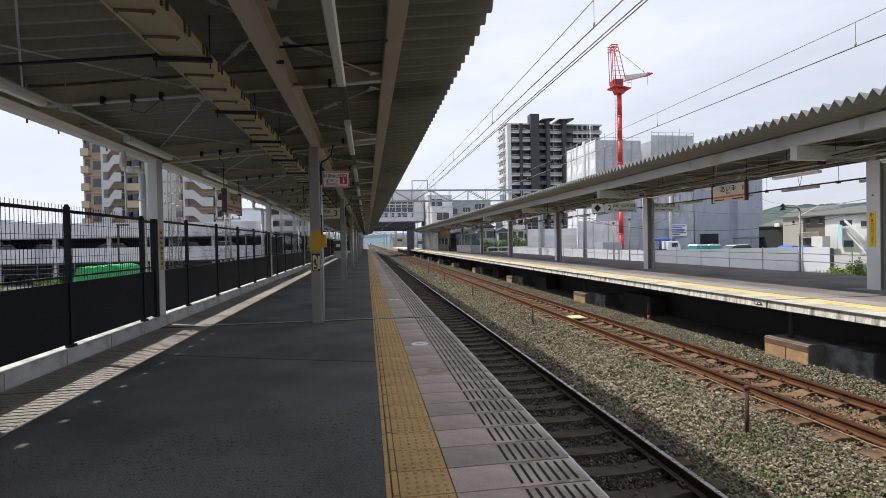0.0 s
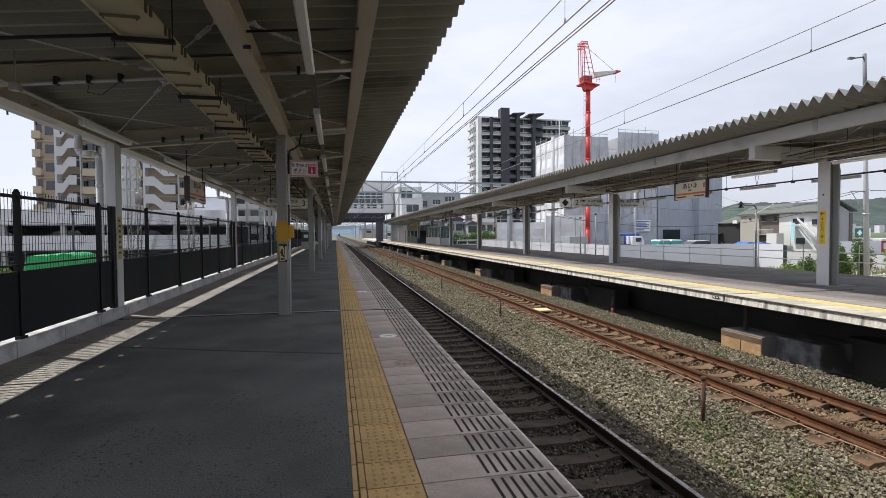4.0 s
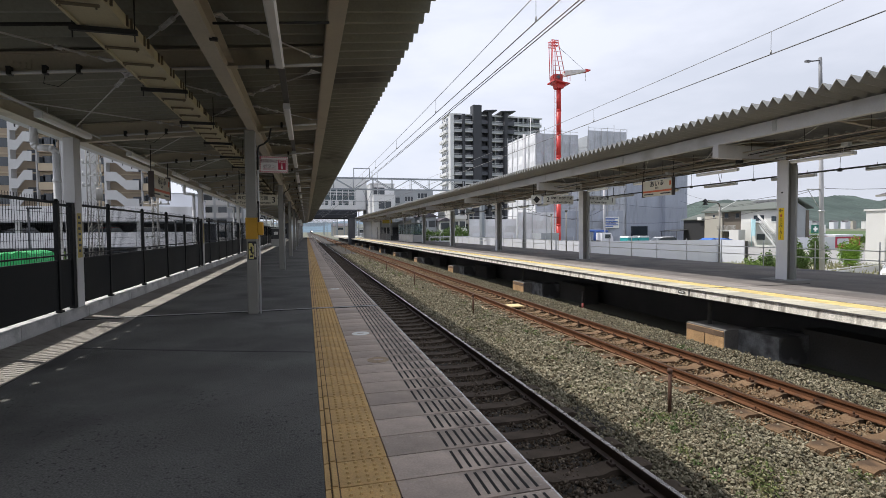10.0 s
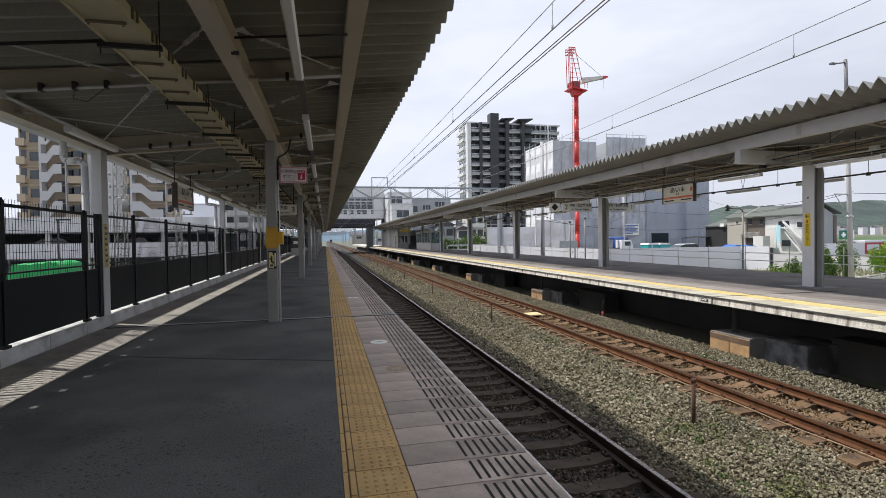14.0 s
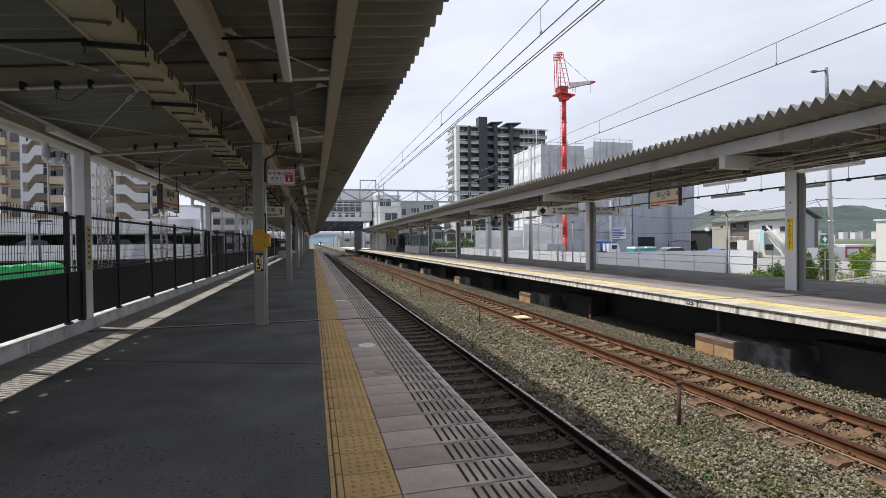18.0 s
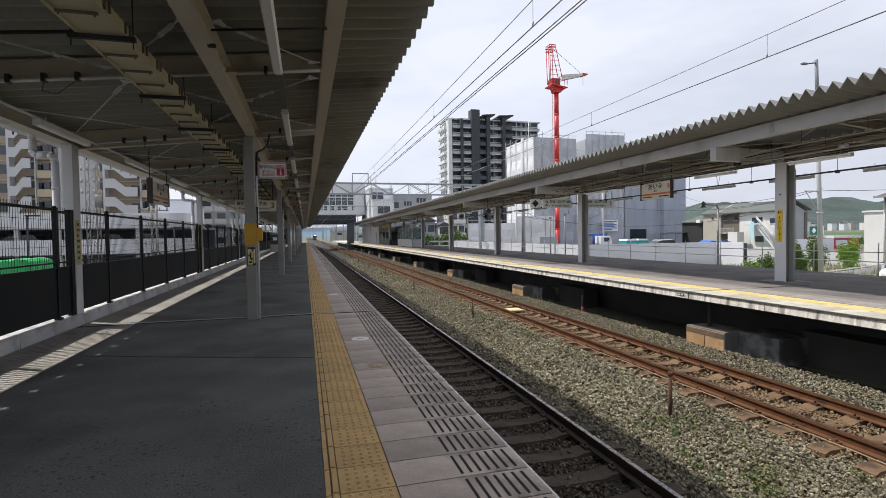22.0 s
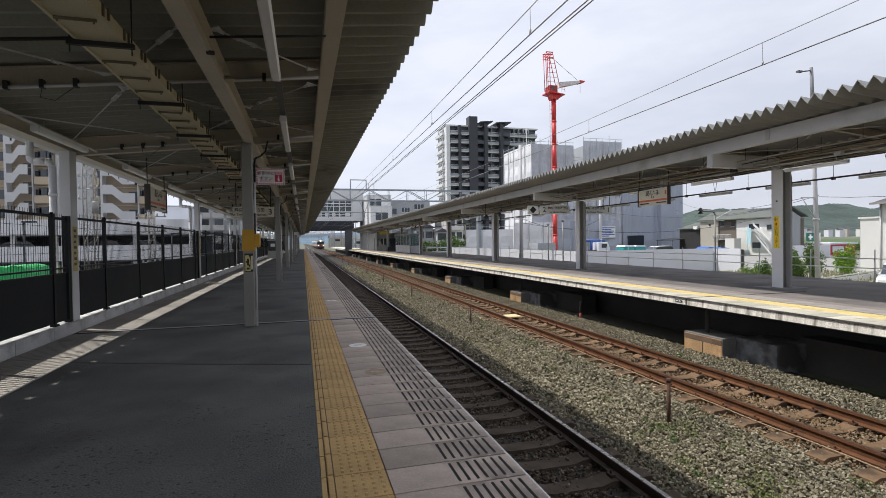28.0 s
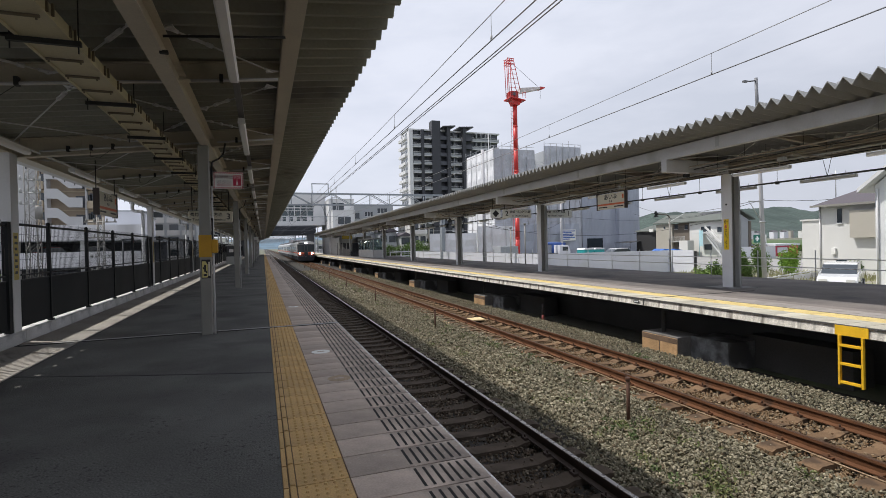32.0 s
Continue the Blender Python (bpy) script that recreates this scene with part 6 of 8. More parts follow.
# ---- building site with tower crane ----
NET = mat("grey_scaffold_netting", (0.48, 0.50, 0.55), 0.8, var=0.22, scale=0.6, fine=6, bump=0.3, stain=(0.42, 0.44, 0.49), stain_at=0.6)
NETW = mat("white_scaffold_sheet", (0.70, 0.71, 0.74), 0.7, var=0.12, scale=0.35, fine=5, bump=0.2)
NETB = mat("blue_grey_sheet", (0.36, 0.39, 0.46), 0.75, var=0.08, scale=0.2, fine=4, bump=0.08)
site = thing("scaffolded_building", "building under construction wrapped in grey scaffold netting", "building", (50, 85, GROUND_Z))


def sheeted(x0, y0, x1, y1, z1, m, cols, rows=4, bars=True, lean=0.0):
    """One wrapped face from (x0, y0) to (x1, y1), in sheets that sag a little."""
    p, q = Vector((x0, y0, 0)), Vector((x1, y1, 0))
    d = (q - p)
    nrm = Vector((d.y, -d.x, 0)).normalized()
    rng = random.Random(int(x0 * 7 + y0))
    for i in range(cols):
        b = BM()
        a, c = p.lerp(q, i / cols), p.lerp(q, (i + 1) / cols)
        g = 6
        top = z1 + lean * (i / max(cols - 1, 1))
        grid = []
        for r in range(rows * 2 + 1):
            z = GROUND_Z + (top - GROUND_Z) * r / (rows * 2)
            row = []
            for s in range(g + 1):
                w = a.lerp(c, s / g) + nrm * (0.20 * math.sin(math.pi * s / g) * (r % 2) + rng.uniform(-0.05, 0.05))
                row.append(b.verts.new((w.x, w.y, z)))
            grid.append(row)
        for r in range(rows * 2):
            for s in range(g):
                b.faces.new((grid[r][s], grid[r][s + 1], grid[r + 1][s + 1], grid[r + 1][s]))
        part("sheet", b, m, site)
        if bars:
            b = BM()
            rod(b, (a.x + nrm.x * 0.15, a.y + nrm.y * 0.15, GROUND_Z), (a.x + nrm.x * 0.15, a.y + nrm.y * 0.15, top + rng.uniform(0.3, 1.2)), 0.05, 5)
            rod(b, (a.x, a.y, top + 0.5), (c.x, c.y, top + 0.5), 0.035, 5)
            part("scaffold_pole", b, GALV, site)


b = BM()
box(b, 41.4, 73.0, 86.5, 97, GROUND_Z, 12.6)
box(b, 41.2, 49.4, 85.6, 96.5, GROUND_Z, 18.0)
box(b, 52.3, 60.0, 86.0, 97, GROUND_Z, 19.4)
part("core", b, WALL_G, site)
sheeted(40.5, 97.0, 40.9, 85.0, 19.3, NETW, 5, 6, True)
sheeted(40.9, 85.0, 49.7, 85.0, 19.2, NET, 5, 6)
sheeted(49.7, 85.0, 52.0, 85.4, 16.5, NETW, 1, 4)
sheeted(52.0, 85.4, 60.4, 85.4, 20.3, NET, 6, 6)
sheeted(60.4, 85.4, 60.6, 100, 20.3, NET, 2, 6)
sheeted(60.4, 85.2, 65.0, 85.2, 13.2, NETB, 2, 3, False)
sheeted(65.0, 85.2, 73.3, 84.6, 13.3, NETB, 3, 3, False)
sheeted(73.3, 84.6, 74.3, 100, 13.3, NETB, 1, 3, False)
sheeted(36.8, 83.8, 45.0, 83.0, 4.6, NETW, 3, 2)
sheeted(45.0, 83.0, 56.0, 80.0, 4.8, NETB, 4, 2)
sheeted(27.8, 84.5, 36.8, 84.2, 3.4, NETW, 3, 2)
sheeted(68.4, 84.0, 73.5, 83.9, 13.4, NETB, 2, 3, False)
sheeted(68.4, 85.2, 68.4, 84.0, 13.4, NETB, 1, 3, False)
b = BM()
box(b, 68.6, 73.2, 84.3, 86.6, GROUND_Z, 13.2)
part("wing", b, WALL_G, site)
b = BM()
box(b, 61.4, 64.9, 84.7, 85.1, -0.6, 2.0)
part("opening", b, GLASS, site, "dark opening")
bill = thing("notice_board", "white and blue notice board hung on a building site", "sign", (55.6, 80, 2))
b = BM()
box(b, 52.0, 55.2, 80.0, 80.1, 1.65, 3.70)
part("panel", b, SIGN_WHITE, bill)
BLUE = mat("print_blue", (0.06, 0.13, 0.40), 0.5, bump=0)
for k in range(6):
    b = BM()
    box(b, 52.15, (55.0, 54.3, 54.9, 54.6, 55.0, 53.9)[k], 79.96, 80.0, 3.35 - 0.3 * k, 3.52 - 0.3 * k)
    part("text_bar", b, BLUE, bill)

REDP = mat("crane_red", (0.58, 0.042, 0.038), 0.45, var=0.12, scale=1.2, fine=20, bump=0.03, stain=(0.42, 0.035, 0.02), stain_at=0.66)
crane = thing("tower_crane", "red tower crane with a white jib above the building site", "crane", (40.7, 75, GROUND_Z))
CX, CY = 40.3, 75.0
for k in range(7):
    b = BM()
    z0 = GROUND_Z + k * 3.75
    rod(b, (CX, CY, z0), (CX, CY, z0 + 3.72), 0.35, 16)
    part("mast_section", b, REDP, crane)
    b = BM()
    rod(b, (CX, CY, z0 + 3.55), (CX, CY, z0 + 3.75), 0.40, 16)
    part("mast_flange", b, REDP, crane)
b = BM()
for z in np.arange(0, 24, 0.6):
    rod(b, (CX - 0.85, CY - 0.2, z), (CX - 0.55, CY - 0.2, z), 0.02, 4)
rod(b, (CX - 0.85, CY - 0.2, 0), (CX - 0.85, CY - 0.2, 24.8), 0.03, 5)
rod(b, (CX - 0.55, CY - 0.2, 0), (CX - 0.55, CY - 0.2, 24.8), 0.03, 5)
part("ladder", b, REDP, crane)
ZD = 24.9
b = BM()
prism(b, [(CX - 0.5, ZD - 0.45), (CX + 0.5, ZD - 0.45), (CX + 0.9, ZD + 0.25), (CX - 0.9, ZD + 0.45)], "y", CY - 0.7, CY + 0.7)
part("slewing_ring", b, REDP, crane)
b = BM()
prism(b, [(CX - 1.45, ZD + 0.52), (CX + 1.35, ZD + 0.16), (CX + 1.35, ZD + 0.28), (CX - 1.45, ZD + 0.68)], "y", CY - 1.3, CY + 1.3)
part("slewing_platform", b, REDP, crane)
RED_D = mat("crane_dark_red", (0.34, 0.035, 0.03), 0.55, var=0.2, scale=1.2, bump=0.03)
b = BM()
box(b, CX - 1.15, CX + 0.3, CY - 0.8, CY + 0.8, ZD + 0.6, ZD + 1.75)
part("machine_house", b, RED_D, crane, "dark red machine house", bevel=0.06)
b = BM()
box(b, CX - 0.9, CX - 0.3, CY - 0.85, CY - 0.8, ZD + 1.0, ZD + 1.5)
part("cab_window", b, GLASS, crane)
b = BM()
for (p, q) in (((-1.3, ZD + 1.0), (-1.5, ZD + 7.2)), ((0.7, ZD + 2.0), (-0.5, ZD + 7.2)), ((-0.9, ZD + 1.0), (-1.1, ZD + 7.2))):
    for dy in (-0.6, 0.6):
        rod(b, (CX + p[0], CY + dy, p[1]), (CX + q[0], CY + dy, q[1]), 0.06, 6)
for k in range(8):
    z = ZD + 1.6 + k * 0.75
    s = (z - ZD) / 7.2
    rod(b, (CX - 1.3 - 0.2 * s, CY - 0.6, z), (CX + 0.9 - 1.4 * s, CY - 0.6, z), 0.035, 4)
part("mast_head", b, REDP, crane, "red lattice mast head")
b = BM()
for zz in (ZD + 6.25, ZD + 6.7, ZD + 7.1):
    b = BM()
    for yy in (CY - 0.65, CY + 0.6):
        box(b, CX - 1.62, CX - 0.42, yy, yy + 0.08, zz, zz + 0.11)
    for xx in (CX - 1.4, CX - 0.9, CX - 0.55):
        rod(b, (xx, CY - 0.62, zz + 0.07), (xx, CY + 0.62, zz + 0.07), 0.05, 6)
    part("head_band", b, REDP, crane)
b = BM()
p0, p1 = Vector((CX + 0.8, CY, ZD + 1.9)), Vector((CX + 4.6, CY, ZD + 2.75))
prism(b, [(p0.x, p0.z - 0.3), (p1.x, p1.z - 0.15), (p1.x, p1.z + 0.2), (p0.x, p0.z + 0.55)], "y", CY - 0.5, CY + 0.5)
part("jib", b, mat("jib_white", (0.62, 0.58, 0.56), 0.5, var=0.25, scale=3), crane, "white jib", bevel=0.0)
b = BM()
prism(b, [(p1.x, p1.z - 0.25), (p1.x + 1.0, p1.z + 0.1), (p1.x + 1.0, p1.z + 0.25), (p1.x, p1.z + 0.3)], "y", CY - 0.4, CY + 0.4)
part("jib_tip", b, REDP, crane)
b = BM()
rod(b, (CX - 0.4, CY, ZD + 6.6), (p1.x - 0.2, CY, p1.z + 0.4), 0.03, 5)
rod(b, (p1.x + 0.3, CY, p1.z), (p1.x + 0.3, CY, p1.z - 1.6), 0.025, 5)
part("ropes", b, RUBBERY, crane)
b = BM()
for (x0, x1) in ((CX - 1.45, CX - 1.0), (CX + 0.8, CX + 1.35)):
    for x in (x0, x1):
        rod(b, (x, CY - 1.25, ZD + 0.6), (x, CY - 1.25, ZD + 1.5), 0.03, 4)
    for z in (ZD + 1.05, ZD + 1.5):
        rod(b, (x0, CY - 1.25, z), (x1, CY - 1.25, z), 0.03, 4)
part("handrail", b, REDP, crane)

# ---- hoarding behind the opposite platform ----
hoard = thing("site_hoarding", "white steel hoarding panels round the building site", "hoarding", (21.5, 37, GROUND_Z), kind="structure")
HW = mat("hoarding_white", (0.66, 0.67, 0.72), 0.5, var=0.06, scale=0.5, fine=10, bump=0.04, stain=(0.6, 0.6, 0.6), stain_at=0.68)
for k in range(16):
    y0 = 36.3 + k * 2.4
    b = BM()
    box(b, 21.4, 21.46, y0, y0 + 2.396, GROUND_Z, 0.48)
    part("panel", b, HW, hoard)
def hoarding_run(p, q, n):
    p, q = Vector(p), Vector(q)
    d = (q - p).normalized()
    w = Vector((-d.y, d.x)) * 0.05
    for k in range(n):
        a, c = p.lerp(q, k / n), p.lerp(q, (k + 1) / n) - d * 0.004
        b = BM()
        prism(b, [tuple(a), tuple(c), tuple(c + w), tuple(a + w)], "z", GROUND_Z, 0.48)
        part("panel", b, HW, hoard)


hoarding_run((21.47, 36.32), (34.3, 35.6), 7)
hoarding_run((34.3, 35.6), (34.95, 33.4), 1)
boards = thing("board_stack", "dark stack of boards at the end of a hoarding", "boards", (35.2, 33.8, GROUND_Z))
DARK_BOARD = mat("dark_boards", (0.09, 0.09, 0.09), 0.8, var=0.4, scale=6)
for k in range(6):
    b = BM()
    box(b, 35.02 + k * 0.064, 35.078 + k * 0.064, 33.4 + 0.02 * (k % 3), 34.2 - 0.03 * (k % 2), GROUND_Z, 0.40 - 0.025 * (k % 3))
    part("board", b, DARK_BOARD, boards)


# ---- beyond the fence: car park, apartment blocks ----
APT = mat("beige_apartment_wall", (0.37, 0.30, 0.225), 0.8, var=0.10, scale=0.3, fine=10, bump=0.06, stain=(0.33, 0.26, 0.19), stain_at=0.64)
APT_L = mat("cream_balcony_wall", (0.47, 0.39, 0.28), 0.8, var=0.08, scale=0.3, fine=10, bump=0.05)
STAIR_W = mat("white_stair_render", (0.52, 0.52, 0.52), 0.7, var=0.08, scale=0.3, fine=10, bump=0.05, stain=(0.5, 0.51, 0.52), stain_at=0.66)
YARD = mat("yard_asphalt", (0.10, 0.10, 0.10), 0.9, var=0.25, scale=0.5, fine=30)
b = BM()
box(b, -60, -4.15, -20, 130, GROUND_Z, GROUND_Z + 0.03)
solid("yard", b, YARD, "grey asphalt yard beyond the platform fence", "yard", kind="structure")


def apartment(x0, x1, y0, floors, lead, mirror, label):
    """A beige block with an open white staircase that zigzags up its front."""
    t = thing("apartment_block", label, "building", (x0, y0, GROUND_Z))
    h, top = 2.9, floors * 2.9
    b = BM()
    box(b, x0, x1, y0, y0 + 12, GROUND_Z, top)
    part("body", b, APT, t)
    w = x1 - x0
    s0, s1 = x0 + w * lead[0], x0 + w * lead[1]
    b = BM()
    box(b, s0 - 0.3, s0, y0 - 1.6, y0, GROUND_Z, top)
    part("stair_wall", b, STAIR_W, t)
    b = BM()
    box(b, s1 + 0.12, s1 + 0.30, y0 - 0.8, y0, GROUND_Z, top)
    part("downpipe", b, STAIR_W, t)
    for f in range(floors):
        z = f * h - 0.4
        # staircase parapet: level, sloping, level
        a = (s0, s0 + 0.30 * (s1 - s0), s0 + 0.62 * (s1 - s0), s1)
        lo, hi = (z, z + 1.3) if not mirror else (z + 1.3, z)
        b = BM()
        prism(b, [(a[0], lo), (a[1], lo), (a[2], hi), (a[3], hi), (a[3], hi + 1.5), (a[2], hi + 1.5), (a[1], lo + 1.5), (a[0], lo + 1.5)], "y", y0 - 1.7, y0 - 1.5)
        part("stair_parapet", b, STAIR_W, t)
        b = BM()
        box(b, s1 - 1.3, s1 - 0.1, y0 - 0.06, y0 - 0.02, z + 0.1 + (0 if mirror else 1.3), z + 1.9 + (0 if mirror else 1.3))
        part("stair_opening", b, WALL_D, t, "dark opening beside the stairs")
        for (p, q, m) in ((0.0, 0.13, APT_L), (lead[1] + 0.05, 0.99, APT_L)):
            b = BM()
            box(b, x0 + w * p, x0 + w * q, y0 - 0.9, y0 - 0.75, z, z + 1.1)
            part("balcony_front", b, m, t)
            b = BM()
            box(b, x0 + w * p, x0 + w * q, y0 - 0.9, y0, z - 0.12, z)
            part("balcony_slab", b, APT, t)
            b = BM()
            box(b, x0 + w * (p + 0.03), x0 + w * min(p + 0.16, q - 0.02), y0 - 0.05, y0 - 0.01, z + 1.0, z + 2.3)
            part("window", b, GLASS, t)
        for (p, q, zb, zt) in ((0.16, lead[0] - 0.02, 0.6, 2.0), (lead[1] + 0.03, lead[1] + 0.11, 0.1, 2.1), (lead[1] + 0.20, lead[1] + 0.27, 1.15, 2.4), (0.955, 0.995, 0.8, 2.0)):
            b = BM()
            box(b, x0 + w * p, x0 + w * q, y0 - 0.05, y0 - 0.01, z + zb, z + zt)
            part("window", b, GLASS, t)
        b = BM()
        box(b, x0 + w * 0.0, x0 + w * 1.0, y0 - 0.12, y0 - 0.005, z - 0.45, z - 0.25)
        part("floor_band", b, APT_L, t)
    return t


apartment(-46.6, -37.5, 92, 12, (0.41, 0.71), False, "beige apartment block with a white zigzag outdoor staircase")
apartment(-31.9, -24.5, 92, 9, (0.22, 0.83), True, "beige apartment block with white outdoor stairs")
b = BM()
box(b, -37.4, -32.0, 92.6, 104, GROUND_Z, 34)
solid("lift_shaft", b, STAIR_W, "tall white lift shaft between apartment blocks", "building", at=(-35, 92, GROUND_Z))

FASCIA = mat("car_park_fascia", (0.64, 0.635, 0.645), 0.6, var=0.10, scale=0.6, fine=12, bump=0.05, stain=(0.46, 0.455, 0.46), stain_at=0.62, streak=0.2)
deck = thing("car_park_building", "two-storey white open car park with parked cars", "car park", (-30, 45, GROUND_Z))
for k in range(10):
    x = -50 + k * 4.1
    for (z0, z1) in ((2.38, 3.55), (0.35, 1.50)):
        b = BM()
        box(b, x, x + 4.07, 45.0, 45.12, z0, z1)
        part("fascia_panel", b, FASCIA, deck)
    b = BM()
    box(b, x, x + 0.3, 45.2, 45.5, GROUND_Z, 2.4)
    part("column", b, STEEL, deck)
b = BM()
box(b, -50, -9.0, 45.15, 62, 2.30, 2.42)
box(b, -50, -9.0, 45.15, 62, 0.30, 0.42)
part("deck_slab", b, WALL_G, deck)
b = BM()
box(b, -50, -9.0, 56, 56.2, GROUND_Z, 2.3)
part("rear_wall", b, WALL_D, deck)


def car(x, y, z, colour, label, heading=0, length=4.2, group="parked cars"):
    m = mat("car_paint", colour, 0.25, var=0.04, bump=0)
    m.node_tree.nodes["Principled BSDF"].inputs["Coat Weight"].default_value = 0.6
    c = thing("car", label, "car", (0, 0, 0), group=group)
    L = length / 2
    b = BM()
    prism(b, [(-L, 0.35), (L - 0.1, 0.33), (L, 0.6), (L - 0.25, 0.86), (L * 0.45, 0.98), (-L * 0.9, 1.0), (-L, 0.8)], "y", -0.82, 0.82)
    part("body", b, m, c, bevel=0.04)
    b = BM()
    prism(b, [(-L * 0.92, 0.97), (L * 0.48, 0.97), (L * 0.12, 1.42), (-L * 0.7, 1.46)], "y", -0.72, 0.72)
    part("cabin_glass", b, GLASS, c)
    b = BM()
    prism(b, [(-L * 0.70, 1.44), (L * 0.13, 1.41), (0, 1.49), (-L * 0.6, 1.52)], "y", -0.70, 0.70)
    part("roof", b, m, c, bevel=0.02)
    for sx in (-0.62, 0.62):
        for sy in (-0.80, 0.80):
            b = BM()
            rod(b, (sx * L, sy - 0.09, 0.31), (sx * L, sy + 0.09, 0.31), 0.31, 16)
            wheel = part("wheel", b, RUBBERY, c)
            b = BM()
            rod(b, (sx * L, sy - 0.1, 0.31), (sx * L, sy + 0.1, 0.31), 0.18, 10)
            part("rim", b, GALV, wheel)
    for sy in (-0.55, 0.55):
        b = BM()
        box(b, L - 0.06, L + 0.005, sy - 0.18, sy + 0.18, 0.62, 0.76)
        part("headlight", b, SIGN_WHITE, c)
    for sy in (-0.78, 0.78):
        b = BM()
        rod(b, (L * 0.0, sy, 1.12), (L * 0.62, sy, 0.98), 0.03, 6)
        part("pillar", b, m, c)
    c.matrix_basis = pose(x, y, z, 0, 0, heading)
    return c


rc = random.Random(3)
for x in (-47, -43.5, -38.8, -34.6, -31.2, -26.4, -22.5, -16.5, -12.3):
    col = rc.choice([(0.03, 0.03, 0.035), (0.35, 0.36, 0.38), (0.04, 0.05, 0.08), (0.6, 0.6, 0.6), (0.25, 0.02, 0.02)])
    car(x, 48.2, 0.42, col, "parked car seen through the gap of a car park", rc.choice((0, 180)))
shed = thing("store_building", "large plain white building behind the car park", "building", (-16, 58, GROUND_Z))
b = BM()
vs = [(-15.2, 60), (-11.8, 60), (-13.5, 76), (-19, 76)]
prism(b, vs, "z", GROUND_Z, 5.6)
part("wall", b, HW, shed)
b = BM()
prism(b, [(-15.3, 59.9), (-11.7, 59.9), (-13.4, 76.2), (-19.1, 76.2)], "z", 5.6, 5.72)
part("roof_edge", b, WALL_G, shed)

block = thing("apartment_block", "grey-white apartment block with balconies far along the line", "building", (-22, 120, GROUND_Z))
b = BM()
box(b, -25, -13.5, 120, 132, GROUND_Z, 9.8)
part("body", b, WALL_G, block)
for f in range(4):
    z = f * 2.7 - 0.8
    for k in range(4):
        x = -24.8 + k * 2.9
        b = BM()
        box(b, x, x + 2.4, 118.8, 119.0, z, z + 1.1)
        part("balcony_front", b, STAIR_W, block)
        b = BM()
        box(b, x + 0.3, x + 2.0, 119.9, 119.98, z + 1.1, z + 2.4)
        part("window", b, GLASS, block)


def truss_mast(x, y, z1, w, label):
    t = thing("lattice_mast", label, "mast", (x, y, GROUND_Z))
    for sx in (-1, 1):
        for sy in (-1, 1):
            b = BM()
            rod(b, (x + sx * w, y + sy * w, GROUND_Z), (x + sx * w, y + sy * w, z1), 0.035, 6)
            part("leg", b, POLE_G, t)
    z, k = GROUND_Z, 0
    while z < z1 - 0.6:
        s = 1 if k % 2 else -1
        for a in (-1, 1):
            for p, q in (((x - s * w, y + a * w, z), (x + s * w, y + a * w, z + 0.6)), ((x + a * w, y - s * w, z), (x + a * w, y + s * w, z + 0.6))):
                b = BM()
                rod(b, p, q, 0.018, 4)
                part("lacing_bar", b, POLE_G, t)
        z += 0.6
        k += 1
    for zz in (z1 - 0.3, z1 - 1.3):
        b = BM()
        rod(b, (x - 0.9, y, zz), (x + 0.9, y, zz), 0.04, 6)
        for q in (-0.8, -0.35, 0.35, 0.8):
            rod(b, (x + q, y, zz), (x + q, y, zz + 0.22), 0.05, 6)
        part("cross_arm", b, POLE_G, t)
    for k, zz in enumerate((z1 - 2.6, z1 - 3.4, z1 - 4.1)):
        b = BM()
        rod(b, (x - 0.55, y - w, zz), (x + 0.55, y - w, zz), 0.035, 6)
        bar = part("insulator_bar", b, STEEL, t)
        for q in (-0.5, -0.2, 0.2, 0.5):
            b = BM()
            rod(b, (x + q, y - w, zz + 0.03), (x + q, y - w, zz + 0.26), 0.07, 8, 0.05)
            part("insulator", b, STEEL, bar, "pale insulator")
    b = BM()
    rod(b, (x + w + 0.1, y - w, z1 - 5.0), (x + w + 0.1, y - w, z1 - 4.2), 0.20, 10)
    part("transformer", b, POLE_G, t, "grey drum transformer")
    return t


truss_mast(-13.45, 38, 8.6, 0.30, "grey steel lattice mast beyond the fence")
truss_mast(-9.87, 38, 3.7, 0.16, "short grey lattice mast beyond the fence")
for (x, y, z1) in ((-12.2, 27, 2.6), (-8.2, 36, 2.2)):
    lp = thing("yard_lamp", "slim dark lamp post in the yard", "lamp", (x, y, GROUND_Z))
    b = BM()
    rod(b, (x, y, GROUND_Z), (x, y, z1), 0.045, 8)
    part("post", b, UNDER, lp)
    b = BM()
    box(b, x - 0.05, x + 0.5, y - 0.08, y + 0.08, z1 - 0.03, z1 + 0.04)
    part("head", b, UNDER, lp)

GREEN = mat("green_net_sheet", (0.02, 0.33, 0.09), 0.7, var=0.3, scale=2.5, fine=25, bump=0.4)
heap = thing("covered_heap", "heap under a bright green net sheet beyond the fence", "heap", (-11.8, 24, GROUND_Z))
b = BM()
rg = random.Random(8)
nx, ny = 22, 10
gv = [[b.verts.new((-12.85 + 2.65 * i / nx, 23.4 + 2.4 * j / ny, GROUND_Z + (2.08 + 0.12 * i / nx) * min(1, 5 * min(i / nx, 1 - i / nx, 2 * j / ny, 2 - 2 * j / ny)) ** 0.5 + rg.uniform(-0.05, 0.05))) for j in range(ny + 1)] for i in range(nx + 1)]
for i in range(nx):
    for j in range(ny):
        b.faces.new((gv[i][j], gv[i + 1][j], gv[i + 1][j + 1], gv[i][j + 1]))
part("sheet", b, GREEN, heap)


